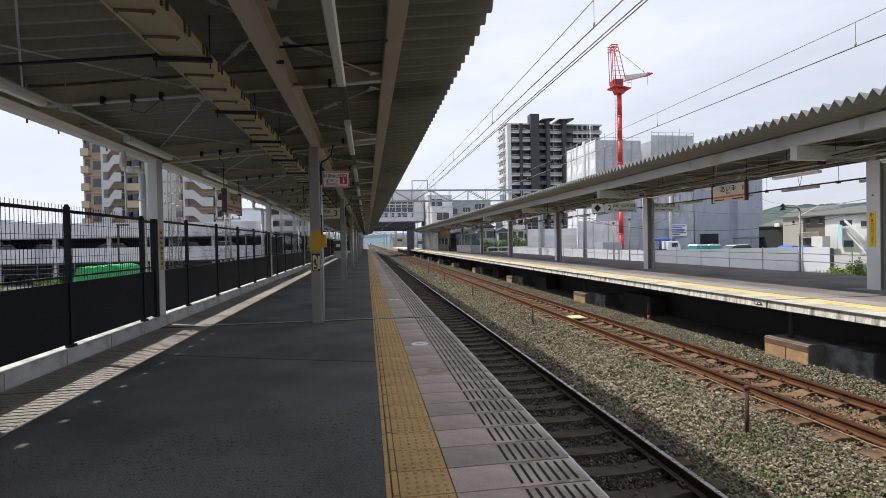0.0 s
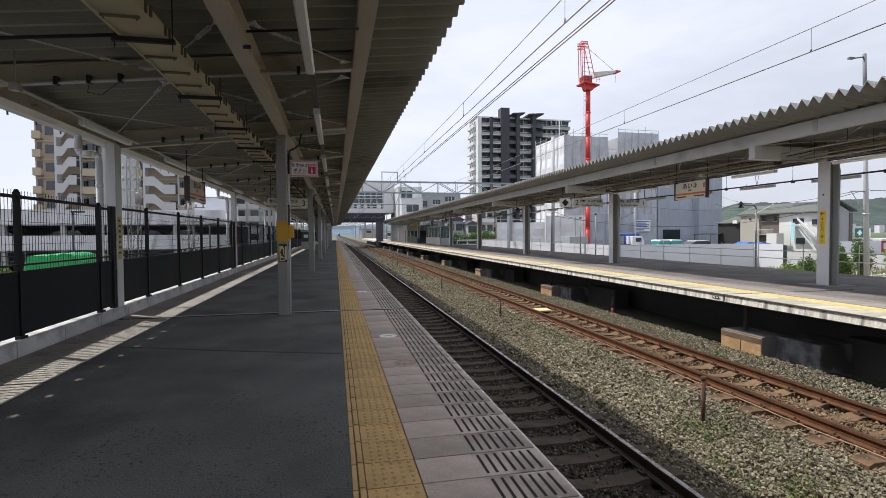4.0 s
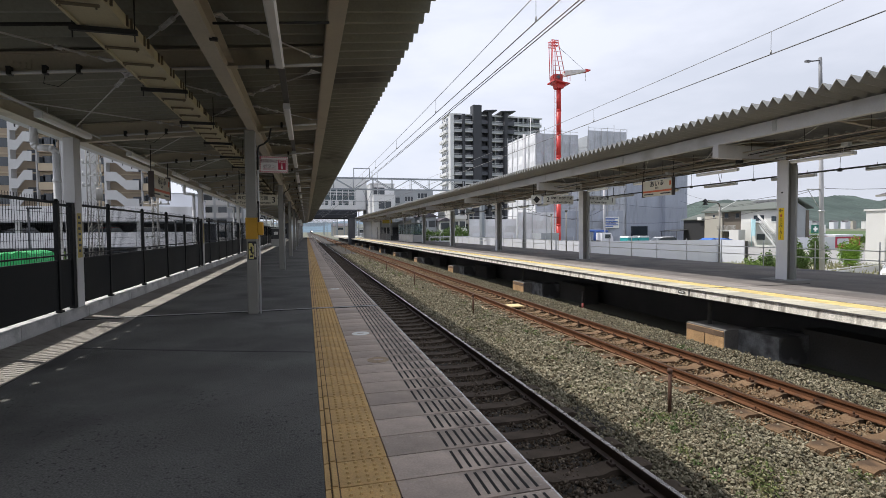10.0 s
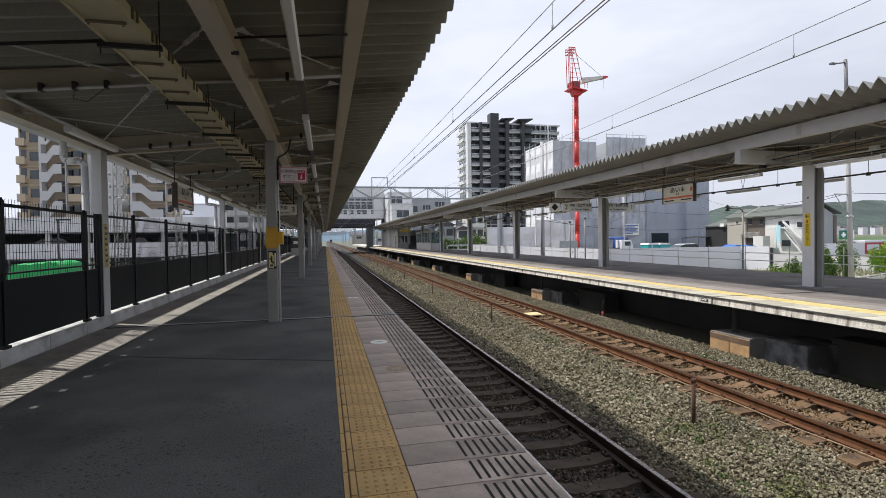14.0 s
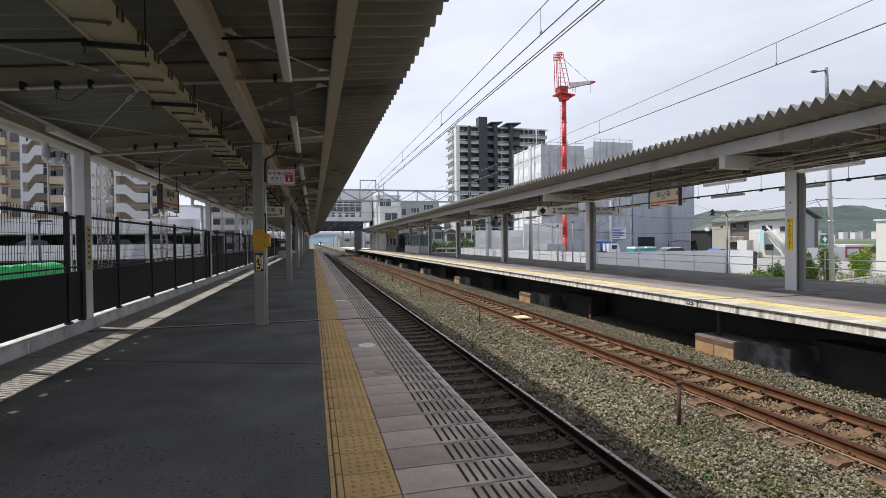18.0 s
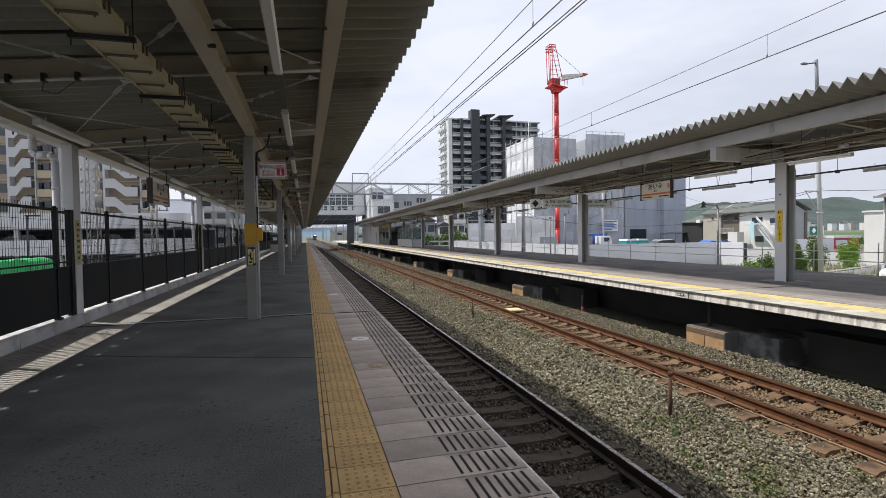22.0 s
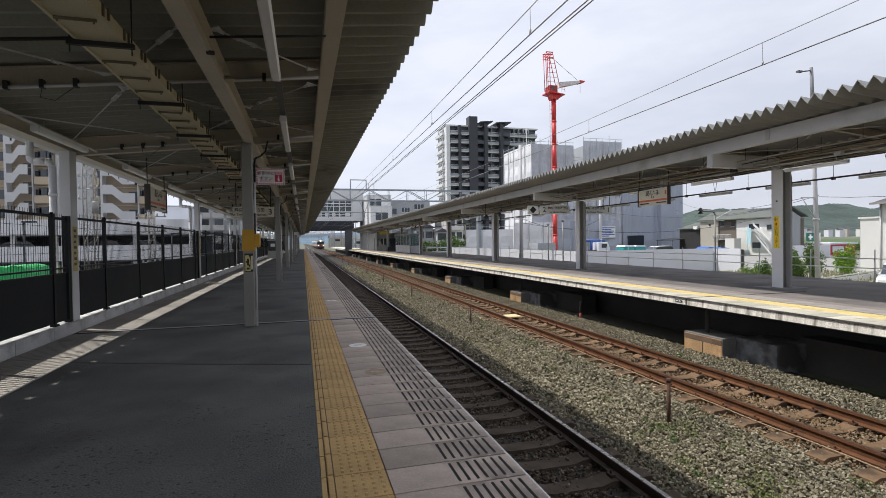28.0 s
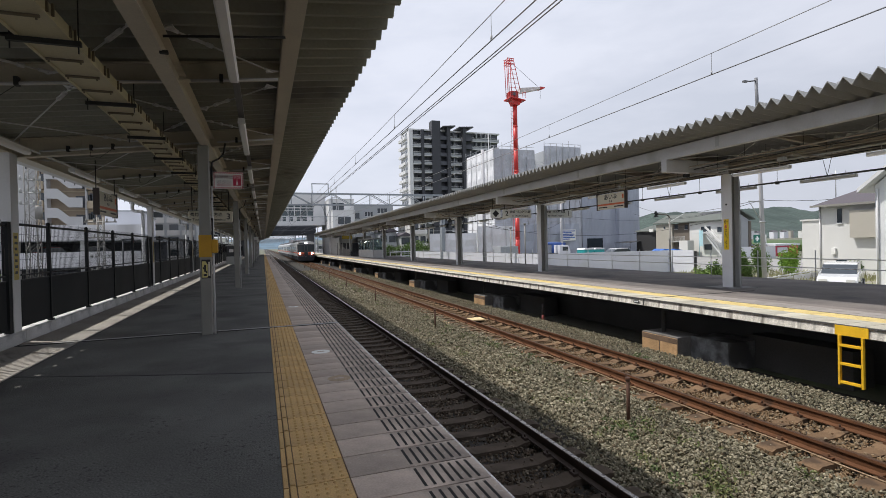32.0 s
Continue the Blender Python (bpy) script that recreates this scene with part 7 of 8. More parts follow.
def bush(x, y, z, rx, ry, rz, m, label, seed, n=900, leaf=0.09, category="bush"):
    rng = np.random.default_rng(seed)
    t = thing("bush", label, category, (x, y, z), group="bushes")
    b = BM()
    for k in range(5):
        a = k * 1.3
        rod(b, (x, y, z), (x + rx * 0.5 * math.cos(a), y + ry * 0.5 * math.sin(a), z + rz * 1.2), 0.03, 5, 0.01)
    part("stem_cluster", b, BARK, t)
    vs = []
    for k in range(9):
        d = rng.normal(size=3) * 0.45
        c = (x + d[0] * rx, y + d[1] * ry, z + rz * (1.0 + 0.6 * d[2]))
        vs.append(leaves(n // 9, c, (rx * 0.62, ry * 0.62, rz * 0.66), leaf, rng, 0.15))
    v = np.concatenate(vs)
    raw("crown", v, quads_of(v), m, parent=t)
    return t


for i, (x, y, s) in enumerate(((-12.55, 22, 1.05), (-11.0, 22.6, 0.72), (-12.3, 31.5, 0.9), (-11.0, 32, 0.7), (-16.5, 25, 0.7))):
    bush(x, y, GROUND_Z, 0.9 * s, 0.8 * s, 0.95 * s, LEAF if i % 2 == 0 else LEAF_LIGHT, "leafy green bush beyond the fence", 20 + i, 700, 0.08)
# dark railing in front of the car park
yr = thing("yard_railing", "dark steel railing in front of the car park", "railing", (-25, 33, GROUND_Z))
for z in (-0.2, 0.15, 0.4):
    b = BM()
    rod(b, (-45, 33, z), (-9.5, 40, z), 0.03, 6)
    part("bar", b, UNDER, yr)
for k in range(18):
    b = BM()
    x, y = -45 + 35.5 * k / 17, 33 + 7 * k / 17
    rod(b, (x, y, GROUND_Z), (x, y, 0.45), 0.035, 6)
    part("post", b, UNDER, yr)

# ---- behind the opposite platform ----
ROOF_G = mat("grey_green_roof_tile", (0.105, 0.118, 0.105), 0.7, var=0.15, scale=0.6, fine=14, bump=0.3)
ROOF_P = mat("purple_grey_roof_tile", (0.085, 0.075, 0.088), 0.7, var=0.15, scale=0.6, fine=14, bump=0.3)
HOUSE_W = mat("off_white_siding", (0.63, 0.63, 0.615), 0.75, var=0.06, scale=0.4, fine=16, bump=0.08)
HOUSE_B = mat("brown_siding", (0.135, 0.115, 0.095), 0.75, var=0.08, scale=0.4, fine=16, bump=0.08)
HOUSE_C = mat("beige_siding", (0.42, 0.395, 0.345), 0.75, var=0.06, scale=0.4, fine=16, bump=0.08)

row = thing("row_house", "beige, brown and white two-storey row house with grey-green roof", "house", (67.15, 58.1, GROUND_Z))
RXF = 67.15
for (y0, y1, x0, m, lab) in ((68.7, 72.5, RXF, HOUSE_C, "beige wall"), (65.0, 68.7, RXF + 0.3, HOUSE_B, "brown clad wall"), (58.3, 65.0, RXF + 0.1, HOUSE_W, "white rendered wall")):
    b = BM()
    box(b, x0, 72.7, y0, y1 - 0.004, GROUND_Z, 4.15)
    part("wall", b, m, row, lab)
# roof in two steps with pale barge boards
for (y0, y1, dz, ov) in ((68.75, 72.9, 0.0, 0.35), (57.8, 68.75, 0.14, 0.6)):
    for s, (xa, xb) in enumerate(((RXF - ov, 70.05), (73.3, 70.05))):
        za = 4.2 - (ov - 0.35) * 0.6 if s == 0 else 4.15
        b = BM()
        prism(b, [(xa, za + dz), (xb, 5.62 + dz), (xb, 5.80 + dz), (xa, za + 0.18 + dz)], "y", y0, y1)
        part("roof_slope", b, ROOF_G, row)
        b = BM()
        prism(b, [(xa, za + dz - 0.06), (xb, 5.56 + dz), (xb, 5.84 + dz), (xa, za + 0.22 + dz)], "y", y1 if y1 < 70 else y0 - 0.14, y1 + 0.16 if y1 < 70 else y0 - 0.02)
        part("barge_board", b, STEEL, row, "pale barge board")
b = BM()
prism(b, [(RXF + 0.1, 4.15), (72.7, 4.15), (70.05, 5.55)], "y", 58.3, 58.42)
part("gable_wall", b, WALL_G, row)
b = BM()
box(b, RXF + 0.1, 72.7, 58.2, 58.29, GROUND_Z, 4.15)
part("end_wall", b, WALL_G, row)
b = BM()
box(b, 72.2, 72.75, 58.1, 58.2, GROUND_Z, 4.1)
part("end_strip", b, HOUSE_B, row)
b = BM()
prism(b, [(67.9, 4.84), (69.7, 5.77), (69.7, 5.84), (67.9, 4.91)], "y", 58.4, 64.6)
part("solar_panel", b, DARK_PANEL, row, "dark solar panel")
for (y0, y1, z0, z1, x) in ((67.7, 68.35, 3.2, 3.95, RXF + 0.3), (65.55, 66.15, 3.15, 3.85, RXF + 0.3), (70.2, 70.6, 3.35, 3.7, RXF), (60.8, 62.6, 2.55, 3.4, RXF + 0.1), (58.55, 59.5, 2.45, 3.2, RXF + 0.1), (60.6, 62.0, -0.35, 0.55, RXF + 0.1), (66.0, 67.6, 0.0, 0.95, RXF + 0.3)):
    b = BM()
    box(b, x - 0.06, x, y0, y1, z0, z1)
    w = part("window", b, GLASS, row)
    b = BM()
    box(b, x - 0.1, x - 0.06, y0 - 0.06, y1 + 0.06, z0 - 0.08, z0 - 0.01)
    part("window_sill", b, WHITE_STEEL, w)
for (z, h) in ((1.88, 0.06), (1.1, 0.10)):
    b = BM()
    box(b, RXF - 1.0, RXF - 0.92, 65.0, 68.7, z - h, z)
    part("balcony_rail", b, WHITE_STEEL, row)
b = BM()
for k in range(22):
    y = 65.05 + k * 0.17
    box(b, RXF - 0.98, RXF - 0.94, y, y + 0.035, 1.05, 1.85)
box(b, RXF - 1.0, RXF + 0.3, 65.0, 68.7, 0.95, 1.05)
part("balcony", b, STEEL, row)
for k in range(12):
    b = BM()
    y = 60.0 - 0.22 * k
    box(b, RXF - 1.55, RXF - 0.65, y - 0.26, y, 2.05 - 0.24 * k, 2.10 - 0.24 * k)
    part("stair_step", b, WHITE_STEEL, row)
for x in (RXF - 1.62, RXF - 0.62):
    b = BM()
    prism(b, [(60.1, 1.95), (57.3, -1.1), (57.3, -1.4), (60.1, 1.65)], "x", x, x + 0.06)
    part("stair_stringer", b, WHITE_STEEL, row)
    for dz in (0.45, 0.75, 1.05):
        b = BM()
        rod(b, (x + 0.03, 60.1, 1.9 + dz), (x + 0.03, 57.3, -1.15 + dz), 0.028, 6)
        part("stair_rail", b, WHITE_STEEL, row)
b = BM()
prism(b, [(60.3, 3.55), (57.4, 0.95), (57.4, 0.65), (60.3, 3.15)], "x", RXF - 1.7, RXF - 1.6)
part("stair_canopy_edge", b, HOUSE_W, row, "white sloping fascia over the stairs")
b = BM()
box(b, RXF - 1.7, RXF + 0.1, 60.4, 63.0, 2.2, 2.36)
part("landing", b, WHITE_STEEL, row)
b = BM()
box(b, RXF - 2.2, RXF - 0.9, 63.2, 65.0, GROUND_Z, 1.2)
part("porch", b, HOUSE_W, row)
b = BM()
rod(b, (65.0, 60.9, GROUND_Z), (65.0, 60.9, 2.9), 0.05, 6)
box(b, 64.98, 65.02, 60.2, 60.85, 0.3, 2.75)
solid("banner_flag", b, mat("pale_blue_cloth", (0.40, 0.62, 0.68), 0.8, var=0.2, scale=3), "tall pale blue banner flag on a pole", "flag", at=(65.0, 60.9, GROUND_Z))
dh = thing("dark_house", "small house clad in black siding with a sloping roof", "house", (67, 72.7, GROUND_Z))
b = BM()
box(b, 67.2, 71.0, 72.7, 77.6, GROUND_Z, 2.95)
part("wall", b, mat("black_siding", (0.03, 0.03, 0.032), 0.7, var=0.2), dh)
b = BM()
prism(b, [(66.9, 2.95), (71.3, 4.1), (71.3, 4.22), (66.9, 3.08)], "y", 72.6, 77.9)
part("roof", b, ROOF_G, dh)
b = BM()
box(b, 66.7, 67.2, 72.8, 73.7, 2.85, 3.45)
part("air_unit", b, SIGN_WHITE, dh)
cp = thing("carport", "low dark carport roof on thin posts", "carport", (66, 78, GROUND_Z))
b = BM()
prism(b, [(64.6, 0.95), (67.6, 1.25), (67.6, 1.33), (64.6, 1.03)], "y", 76.4, 80.8)
part("roof", b, DARK_PANEL, cp)
for y in (76.6, 80.6):
    b = BM()
    rod(b, (64.8, y, GROUND_Z), (64.8, y, 0.98), 0.05, 6)
    part("post", b, DARK_PANEL, cp)


hh = thing("house", "off-white house with a purple-grey hipped tile roof", "house", (38.1, 20, GROUND_Z))
b = BM()
box(b, 38.1, 46, 16.0, 24.0, GROUND_Z, 3.62)
part("wall", b, HOUSE_W, hh)
b = BM()
v = [b.verts.new(p) for p in ((37.5, 15.4, 3.62), (46.6, 15.4, 3.62), (46.6, 24.2, 3.62), (37.5, 24.2, 3.62), (41.4, 20.0, 5.75), (42.8, 20.0, 5.75))]
for q in ((0, 1, 5, 4), (1, 2, 5), (2, 3, 4, 5), (3, 0, 4), (3, 2, 1, 0)):
    b.faces.new([v[i] for i in q])
part("roof", b, ROOF_P, hh)
b = BM()
box(b, 37.42, 37.5, 15.4, 24.2, 3.52, 3.66)
part("gutter", b, POLE_G, hh)
b = BM()
rod(b, (38.04, 23.9, GROUND_Z), (38.04, 23.9, 3.55), 0.05, 8)
part("downpipe", b, WHITE_STEEL, hh)
for (y0, y1, z0, z1) in ((22.45, 22.75, 2.35, 3.35), (22.2, 22.85, -0.5, -0.25)):
    b = BM()
    box(b, 38.04, 38.12, y0, y1, z0, z1)
    w = part("window", b, GLASS, hh)
    b = BM()
    box(b, 38.0, 38.04, y0 - 0.06, y1 + 0.06, z0 - 0.08, z0)
    part("window_sill", b, WHITE_STEEL, w)
b = BM()
box(b, 37.7, 38.1, 19.6, 21.75, 1.3, 3.15)
part("balcony", b, HOUSE_C, hh, "beige balcony box")
b = BM()
box(b, 37.95, 38.1, 22.85, 23.1, 0.15, 0.6)
part("meter_box", b, SIGN_WHITE, hh)
b = BM()
rod(b, (39.0, 23.4, 4.1), (39.0, 23.4, 6.2), 0.03, 6)
for z in (5.5, 5.9):
    rod(b, (38.4, 23.4, z), (39.6, 23.4, z), 0.02, 5)
part("aerial", b, GALV, hh)
b = BM()
box(b, 39.0, 41.2, 25.0, 26.9, GROUND_Z, 2.62)
box(b, 38.9, 41.3, 24.95, 27.0, 2.62, 2.74)
solid("flat_annex", b, HOUSE_W, "off-white flat-roofed annex beside a house", "house", at=(39.5, 25, GROUND_Z))
hh.location.y += 1.05
nh = thing("gable_house", "white house with a steep pale gable roof", "house", (33.6, 14.5, GROUND_Z))
b = BM()
prism(b, [(10.0, GROUND_Z), (18.95, GROUND_Z), (18.95, 4.35), (14.5, 7.9), (10.0, 4.35)], "x", 33.6, 43)
part("wall", b, WALL_W, nh)
b = BM()
prism(b, [(19.55, 3.95), (14.5, 8.05), (9.4, 3.95), (9.4, 4.2), (14.5, 8.3), (19.55, 4.2)], "x", 33.0, 43.5)
part("roof", b, WHITE_STEEL, nh)
b = BM()
rod(b, (33.52, 18.8, GROUND_Z), (33.52, 18.8, 4.1), 0.05, 8)
part("downpipe", b, WHITE_STEEL, nh)
b = BM()
box(b, 33.52, 33.62, 15.2, 16.4, 1.4, 3.2)
part("window", b, GLASS, nh)

car(28.6, 17.75, GROUND_Z - 0.02, (0.66, 0.67, 0.68), "white hatchback car parked beside a house", 207, 4.1)
# car park behind the hoarding
tr2 = thing("crane_truck", "white truck with a purple-blue folded crane behind the hoarding", "truck", (42.0, 66, GROUND_Z))
b = BM()
prism(b, [(41.9, -0.8), (43.9, -0.8), (43.9, 0.1), (43.55, 0.9), (42.0, 0.9)], "y", 65.0, 67.0)
part("cab", b, HW, tr2, bevel=0.05)
b = BM()
box(b, 42.5, 43.4, 64.96, 65.0, 0.1, 0.7)
part("side_window", b, GLASS, tr2)
b = BM()
box(b, 38.6, 41.8, 65.1, 66.9, -0.6, -0.2)
part("bed", b, UNDER, tr2)
b = BM()
rod(b, (38.8, 66, 1.25), (43.6, 66, 1.15), 0.2, 6)
rod(b, (41.4, 66, -0.2), (41.4, 66, 1.2), 0.2, 6)
part("crane_arm", b, BLUE, tr2, "purple-blue folded crane arm")
for x in (39.4, 43.1):
    b = BM()
    rod(b, (x, 65.0, GROUND_Z + 0.45), (x, 67.0, GROUND_Z + 0.45), 0.45, 12)
    part("wheelset", b, RUBBERY, tr2)
TEAL = mat("teal_panel", (0.02, 0.33, 0.36), 0.5, var=0.1)
for i, x in enumerate((32.1, 33.45)):
    pt = thing("site_cabin", "small teal site cabin with a white roof", "cabin", (x, 45, GROUND_Z), group="site cabins")
    b = BM()
    box(b, x, x + 1.2, 45, 46.3, GROUND_Z, 0.56)
    part("wall", b, TEAL, pt)
    b = BM()
    prism(b, [(x - 0.05, 0.56), (x + 1.25, 0.56), (x + 1.12, 0.72), (x + 0.08, 0.72)], "y", 44.95, 46.35)
    part("roof", b, HW, pt)
car(36.4, 45.6, GROUND_Z + 0.55, (0.6, 0.6, 0.6), "white van parked behind the hoarding", 180, 4.0)
b = BM()
prism(b, [(41.8, GROUND_Z), (45.2, GROUND_Z), (45.0, 0.2), (44.1, 0.36), (43.2, 0.22), (42.4, 0.42), (41.9, 0.2)], "y", 44.4, 46)
solid("blue_tarpaulin", b, mat("blue_tarp", (0.02, 0.13, 0.50), 0.55, var=0.2, scale=1.5, bump=0.3), "materials stacked under a bright blue tarpaulin", "tarpaulin", at=(43, 45, GROUND_Z))
car(23.4, 43.5, GROUND_Z + 0.2, (0.15, 0.155, 0.16), "grey car parked behind the hoarding", 90)
b = BM()
box(b, 23.0, 25.0, 46.5, 48.5, GROUND_Z, 1.1)
solid("equipment_box", b, WALL_G, "grey equipment box behind the hoarding", "box", at=(24, 47, GROUND_Z))

shop = thing("roadside_shop", "low red and white roadside shop", "shop", (76, 55, GROUND_Z))
b = BM()
box(b, 73.8, 78.7, 55, 60, GROUND_Z, 0.12)
part("wall", b, SIGN_RED, shop)
b = BM()
box(b, 73.6, 78.9, 54.8, 60.2, 0.12, 0.42)
part("roof_band", b, HW, shop)
b = BM()
box(b, 74.2, 76.4, 54.94, 54.99, -1.0, -0.15)
part("window", b, HW, shop)
cr = thing("pharmacy_sign", "dark green board with a white cross on posts", "sign", (77, 60, GROUND_Z))
b = BM()
box(b, 75.7, 77.1, 60, 60.1, 0.6, 1.9)
part("panel", b, mat("deep_green", (0.01, 0.13, 0.09), 0.5), cr)
b = BM()
box(b, 76.25, 76.55, 59.95, 60, 0.85, 1.65)
box(b, 76.0, 76.8, 59.945, 59.995, 1.1, 1.4)
part("cross", b, SIGN_WHITE, cr)
b = BM()
box(b, 77.3, 78.5, 60, 60.1, 0.6, 1.9)
part("white_panel", b, SIGN_WHITE, cr)
for x in (76.5, 78.6):
    b = BM()
    rod(b, (x, 60.05, GROUND_Z), (x, 60.05, 0.6), 0.06, 6)
    part("post", b, GALV, cr)
b = BM()
box(b, 60.9, 67.8, 50.5, 50.65, GROUND_Z, 0.2)
solid("white_fence_wall", b, HW, "long low white fence wall beside a road", "wall", at=(66, 50.5, GROUND_Z))
fld = BM()
box(fld, 90, 400, 70, 420, GROUND_Z, GROUND_Z + 0.3)
solid("rice_field", fld, mat("field_green", (0.060, 0.105, 0.032), 0.9, var=0.4, scale=0.12, fine=2), "flat green field far behind the houses", "field", kind="structure")

rngf = np.random.default_rng(5)
hv = []
for k in range(60):
    x = 84 + k * 0.95
    hv.append(leaves(60, (x, 66 + rngf.normal(0, 0.6), -0.75 + rngf.uniform(-0.1, 0.25)), (0.9, 0.6, 0.6), 0.22, rngf, 0.2))
hv = np.concatenate(hv)
raw("field_hedge", hv, quads_of(hv), LEAF_DARK, "dark green hedge along a field", "hedge")

# street lamp and poles behind the railing
sl = thing("street_lamp", "slim grey street lamp with a curved arm and dark head", "street lamp", (17.95, 18.5, GROUND_Z))
b = BM()
pipe(b, [(17.95, 18.5, GROUND_Z), (17.95, 18.5, 2.45), (17.90, 18.5, 2.56), (17.8, 18.5, 2.62), (17.2, 18.5, 2.64)], 0.035, 8)
part("post", b, POLE_G, sl)
b = BM()
rod(b, (17.15, 18.5, 2.50), (17.15, 18.5, 2.64), 0.12, 4, 0.02)
rod(b, (17.15, 18.5, 2.64), (17.15, 18.5, 2.78), 0.12, 4, 0.02)
part("head", b, RUBBERY, sl)
CONPOLE = mat("concrete_pole", (0.47, 0.47, 0.49), 0.85, var=0.1, scale=1.5, fine=30)
up = thing("utility_pole", "tall grey concrete utility pole with a lamp arm", "utility pole", (27.3, 21, GROUND_Z))
b = BM()
rod(b, (27.3, 21, GROUND_Z), (26.85, 21, 10.58), 0.135, 14, 0.075)
part("shaft", b, CONPOLE, up)
# Slightly wider, darker grey section round the pole's top.
b = BM()
rod(b, (26.955, 21, 8.0), (26.85, 21, 10.62), 0.098, 12, 0.082)
part("pole_top", b, mat("dark_grey_pole_top", (0.16, 0.165, 0.18), 0.6, var=0.1), up, "darker grey top section")
b = BM()
rod(b, (26.78, 21, 10.45), (26.1, 21, 10.34), 0.036, 6)
box(b, 25.85, 26.15, 20.92, 21.08, 10.29, 10.38)
part("lamp_arm", b, mat("dark_lamp_arm", (0.12, 0.12, 0.13), 0.5), up, "dark lamp arm")
b = BM()
rod(b, (26.1, 21, 3.54), (27.05, 21, 3.53), 0.032, 6)
rod(b, (26.15, 21, 3.53), (27.08, 21, 2.4), 0.024, 6)
part("bracket", b, GALV, up)
for z in (2.3, 8.2):
    b = BM()
    rod(b, (27.3 - 0.0374 * (z + 1.45), 21, z), (27.3 - 0.0374 * (z + 1.45), 21, z + 0.1), 0.165, 10)
    part("collar", b, GALV, up)
for (x, y, z1, r) in ((19.0, 41.7, 10.0, 0.14), (43.0, 66.0, 9.5, 0.16), (36.5, 62.0, 9.0, 0.1)):
    b = BM()
    rod(b, (x, y, GROUND_Z), (x, y, z1), r * 1.25, 12, r)
    solid("concrete_pole", b, CONPOLE, "plain grey concrete pole behind the platform", "utility pole", group="concrete poles", at=(x, y, GROUND_Z))
for (x, y, z1) in ((18.4, 35.4, 2.55), (18.4, 33.1, 2.75), (18.6, 47.0, 2.75)):
    lp = thing("path_lamp", "slim grey path lamp behind the railing", "lamp", (x, y, GROUND_Z), group="path lamps")
    b = BM()
    rod(b, (x, y, GROUND_Z), (x, y, z1), 0.05, 8)
    part("post", b, POLE_G, lp)
    b = BM()
    rod(b, (x, y, z1), (x, y, z1 + 0.14), 0.07, 10, 0.13)
    part("head", b, POLE_G, lp)
b = BM()
for (p, q) in (((34.1, 27, 4.15), (73, 84, 8.5)), ((35.2, 27, 4.3), (60, 70, 6.0)), ((35.2, 27, 4.2), (52, 18, 7.5)), ((19.0, 41.7, 3.4), (43.0, 66.0, 4.5)), ((43.0, 66.0, 5.5), (70, 60, 6.0)), ((19.0, 41.7, 3.0), (45, 40, 3.4))):
    p, q = Vector(p), Vector(q)
    for k in range(10):
        a, c = k / 10, (k + 1) / 10
        sag = lambda u: Vector((0, 0, -1.2 * 4 * u * (1 - u)))
        rod(b, p.lerp(q, a) + sag(a), p.lerp(q, c) + sag(c), 0.02, 4)
solid("service_cables", b, RUBBERY, "thin dark service cables between the poles", "cable", kind="stuff")

# pale bare ground behind the railing
b = BM()
prism(b, [(17.4, 15.0), (24.0, 31.5), (46.0, 36.0), (46.0, 20.0)], "z", GROUND_Z, GROUND_Z + 0.02)
solid("waste_ground", b, mat("pale_bare_earth", (0.30, 0.285, 0.235), 0.95, var=0.35, scale=0.5, fine=9, bump=0.3, stain=(0.26, 0.26, 0.15), stain_at=0.56), "pale bare earth with sparse grass behind the platform", "ground", kind="structure")
# greenery behind the railing
for i, (x, y, rx, rz, m) in enumerate(((25.3, 23.4, 0.50, 0.50, LEAF), (26.2, 24.0, 0.55, 0.60, LEAF), (27.1, 24.3, 0.42, 0.85, LEAF_DARK), (29.4, 24.2, 0.34, 1.25, LEAF_DARK), (31.3, 24.4, 0.55, 1.22, LEAF_DARK), (33.0, 27.5, 1.0, 0.8, LEAF_DARK),
                                        (34.4, 24.6, 0.66, 1.30, LEAF_LIGHT), (24.2, 22.8, 0.5, 0.38, LEAF), (30.3, 24.6, 0.45, 0.75, LEAF_DARK), (28.3, 24.4, 0.5, 0.6, LEAF), (38.4, 22.6, 0.5, 0.75, LEAF_DARK))):
    bush(x, y, GROUND_Z, rx, rx, rz, m, "bright green bush on waste ground" if m is LEAF_LIGHT else "leafy green shrub on waste ground", 40 + i, int(2600 * rx * rz) + 700, 0.062)
rngd = np.random.default_rng(77)
n = 9000
c = np.stack([rngd.uniform(19, 40, n), rngd.uniform(17.5, 31, n), np.full(n, GROUND_Z + 0.05)], 1)
keep = (np.sin(c[:, 0] * 0.9) + np.sin(c[:, 1] * 1.3) + rngd.normal(0, 0.8, n) > 0.2) & ((c[:, 0] < 33) | (c[:, 1] > 20))
c = c[keep]
h, a = rngd.uniform(0.15, 0.45, len(c)), rngd.uniform(0, 6.28, len(c))
w = np.stack([np.cos(a), np.sin(a), 0 * a], 1) * 0.03
tip = c + np.stack([rngd.normal(0, 0.08, len(c)), rngd.normal(0, 0.08, len(c)), h], 1)
v = np.stack([c - w, c + w, tip + w * 0.3, tip - w * 0.3], 1).reshape(-1, 3)
raw("dry_grass", v, quads_of(v), mat("straw_grass", (0.24, 0.24, 0.12), 0.9, var=0.35, scale=1.5), "dry yellow-green grass on waste ground", "grass")
wf = thing("garden_fence", "low pale panel fence round a parking place", "fence", (32, 22.6, GROUND_Z))
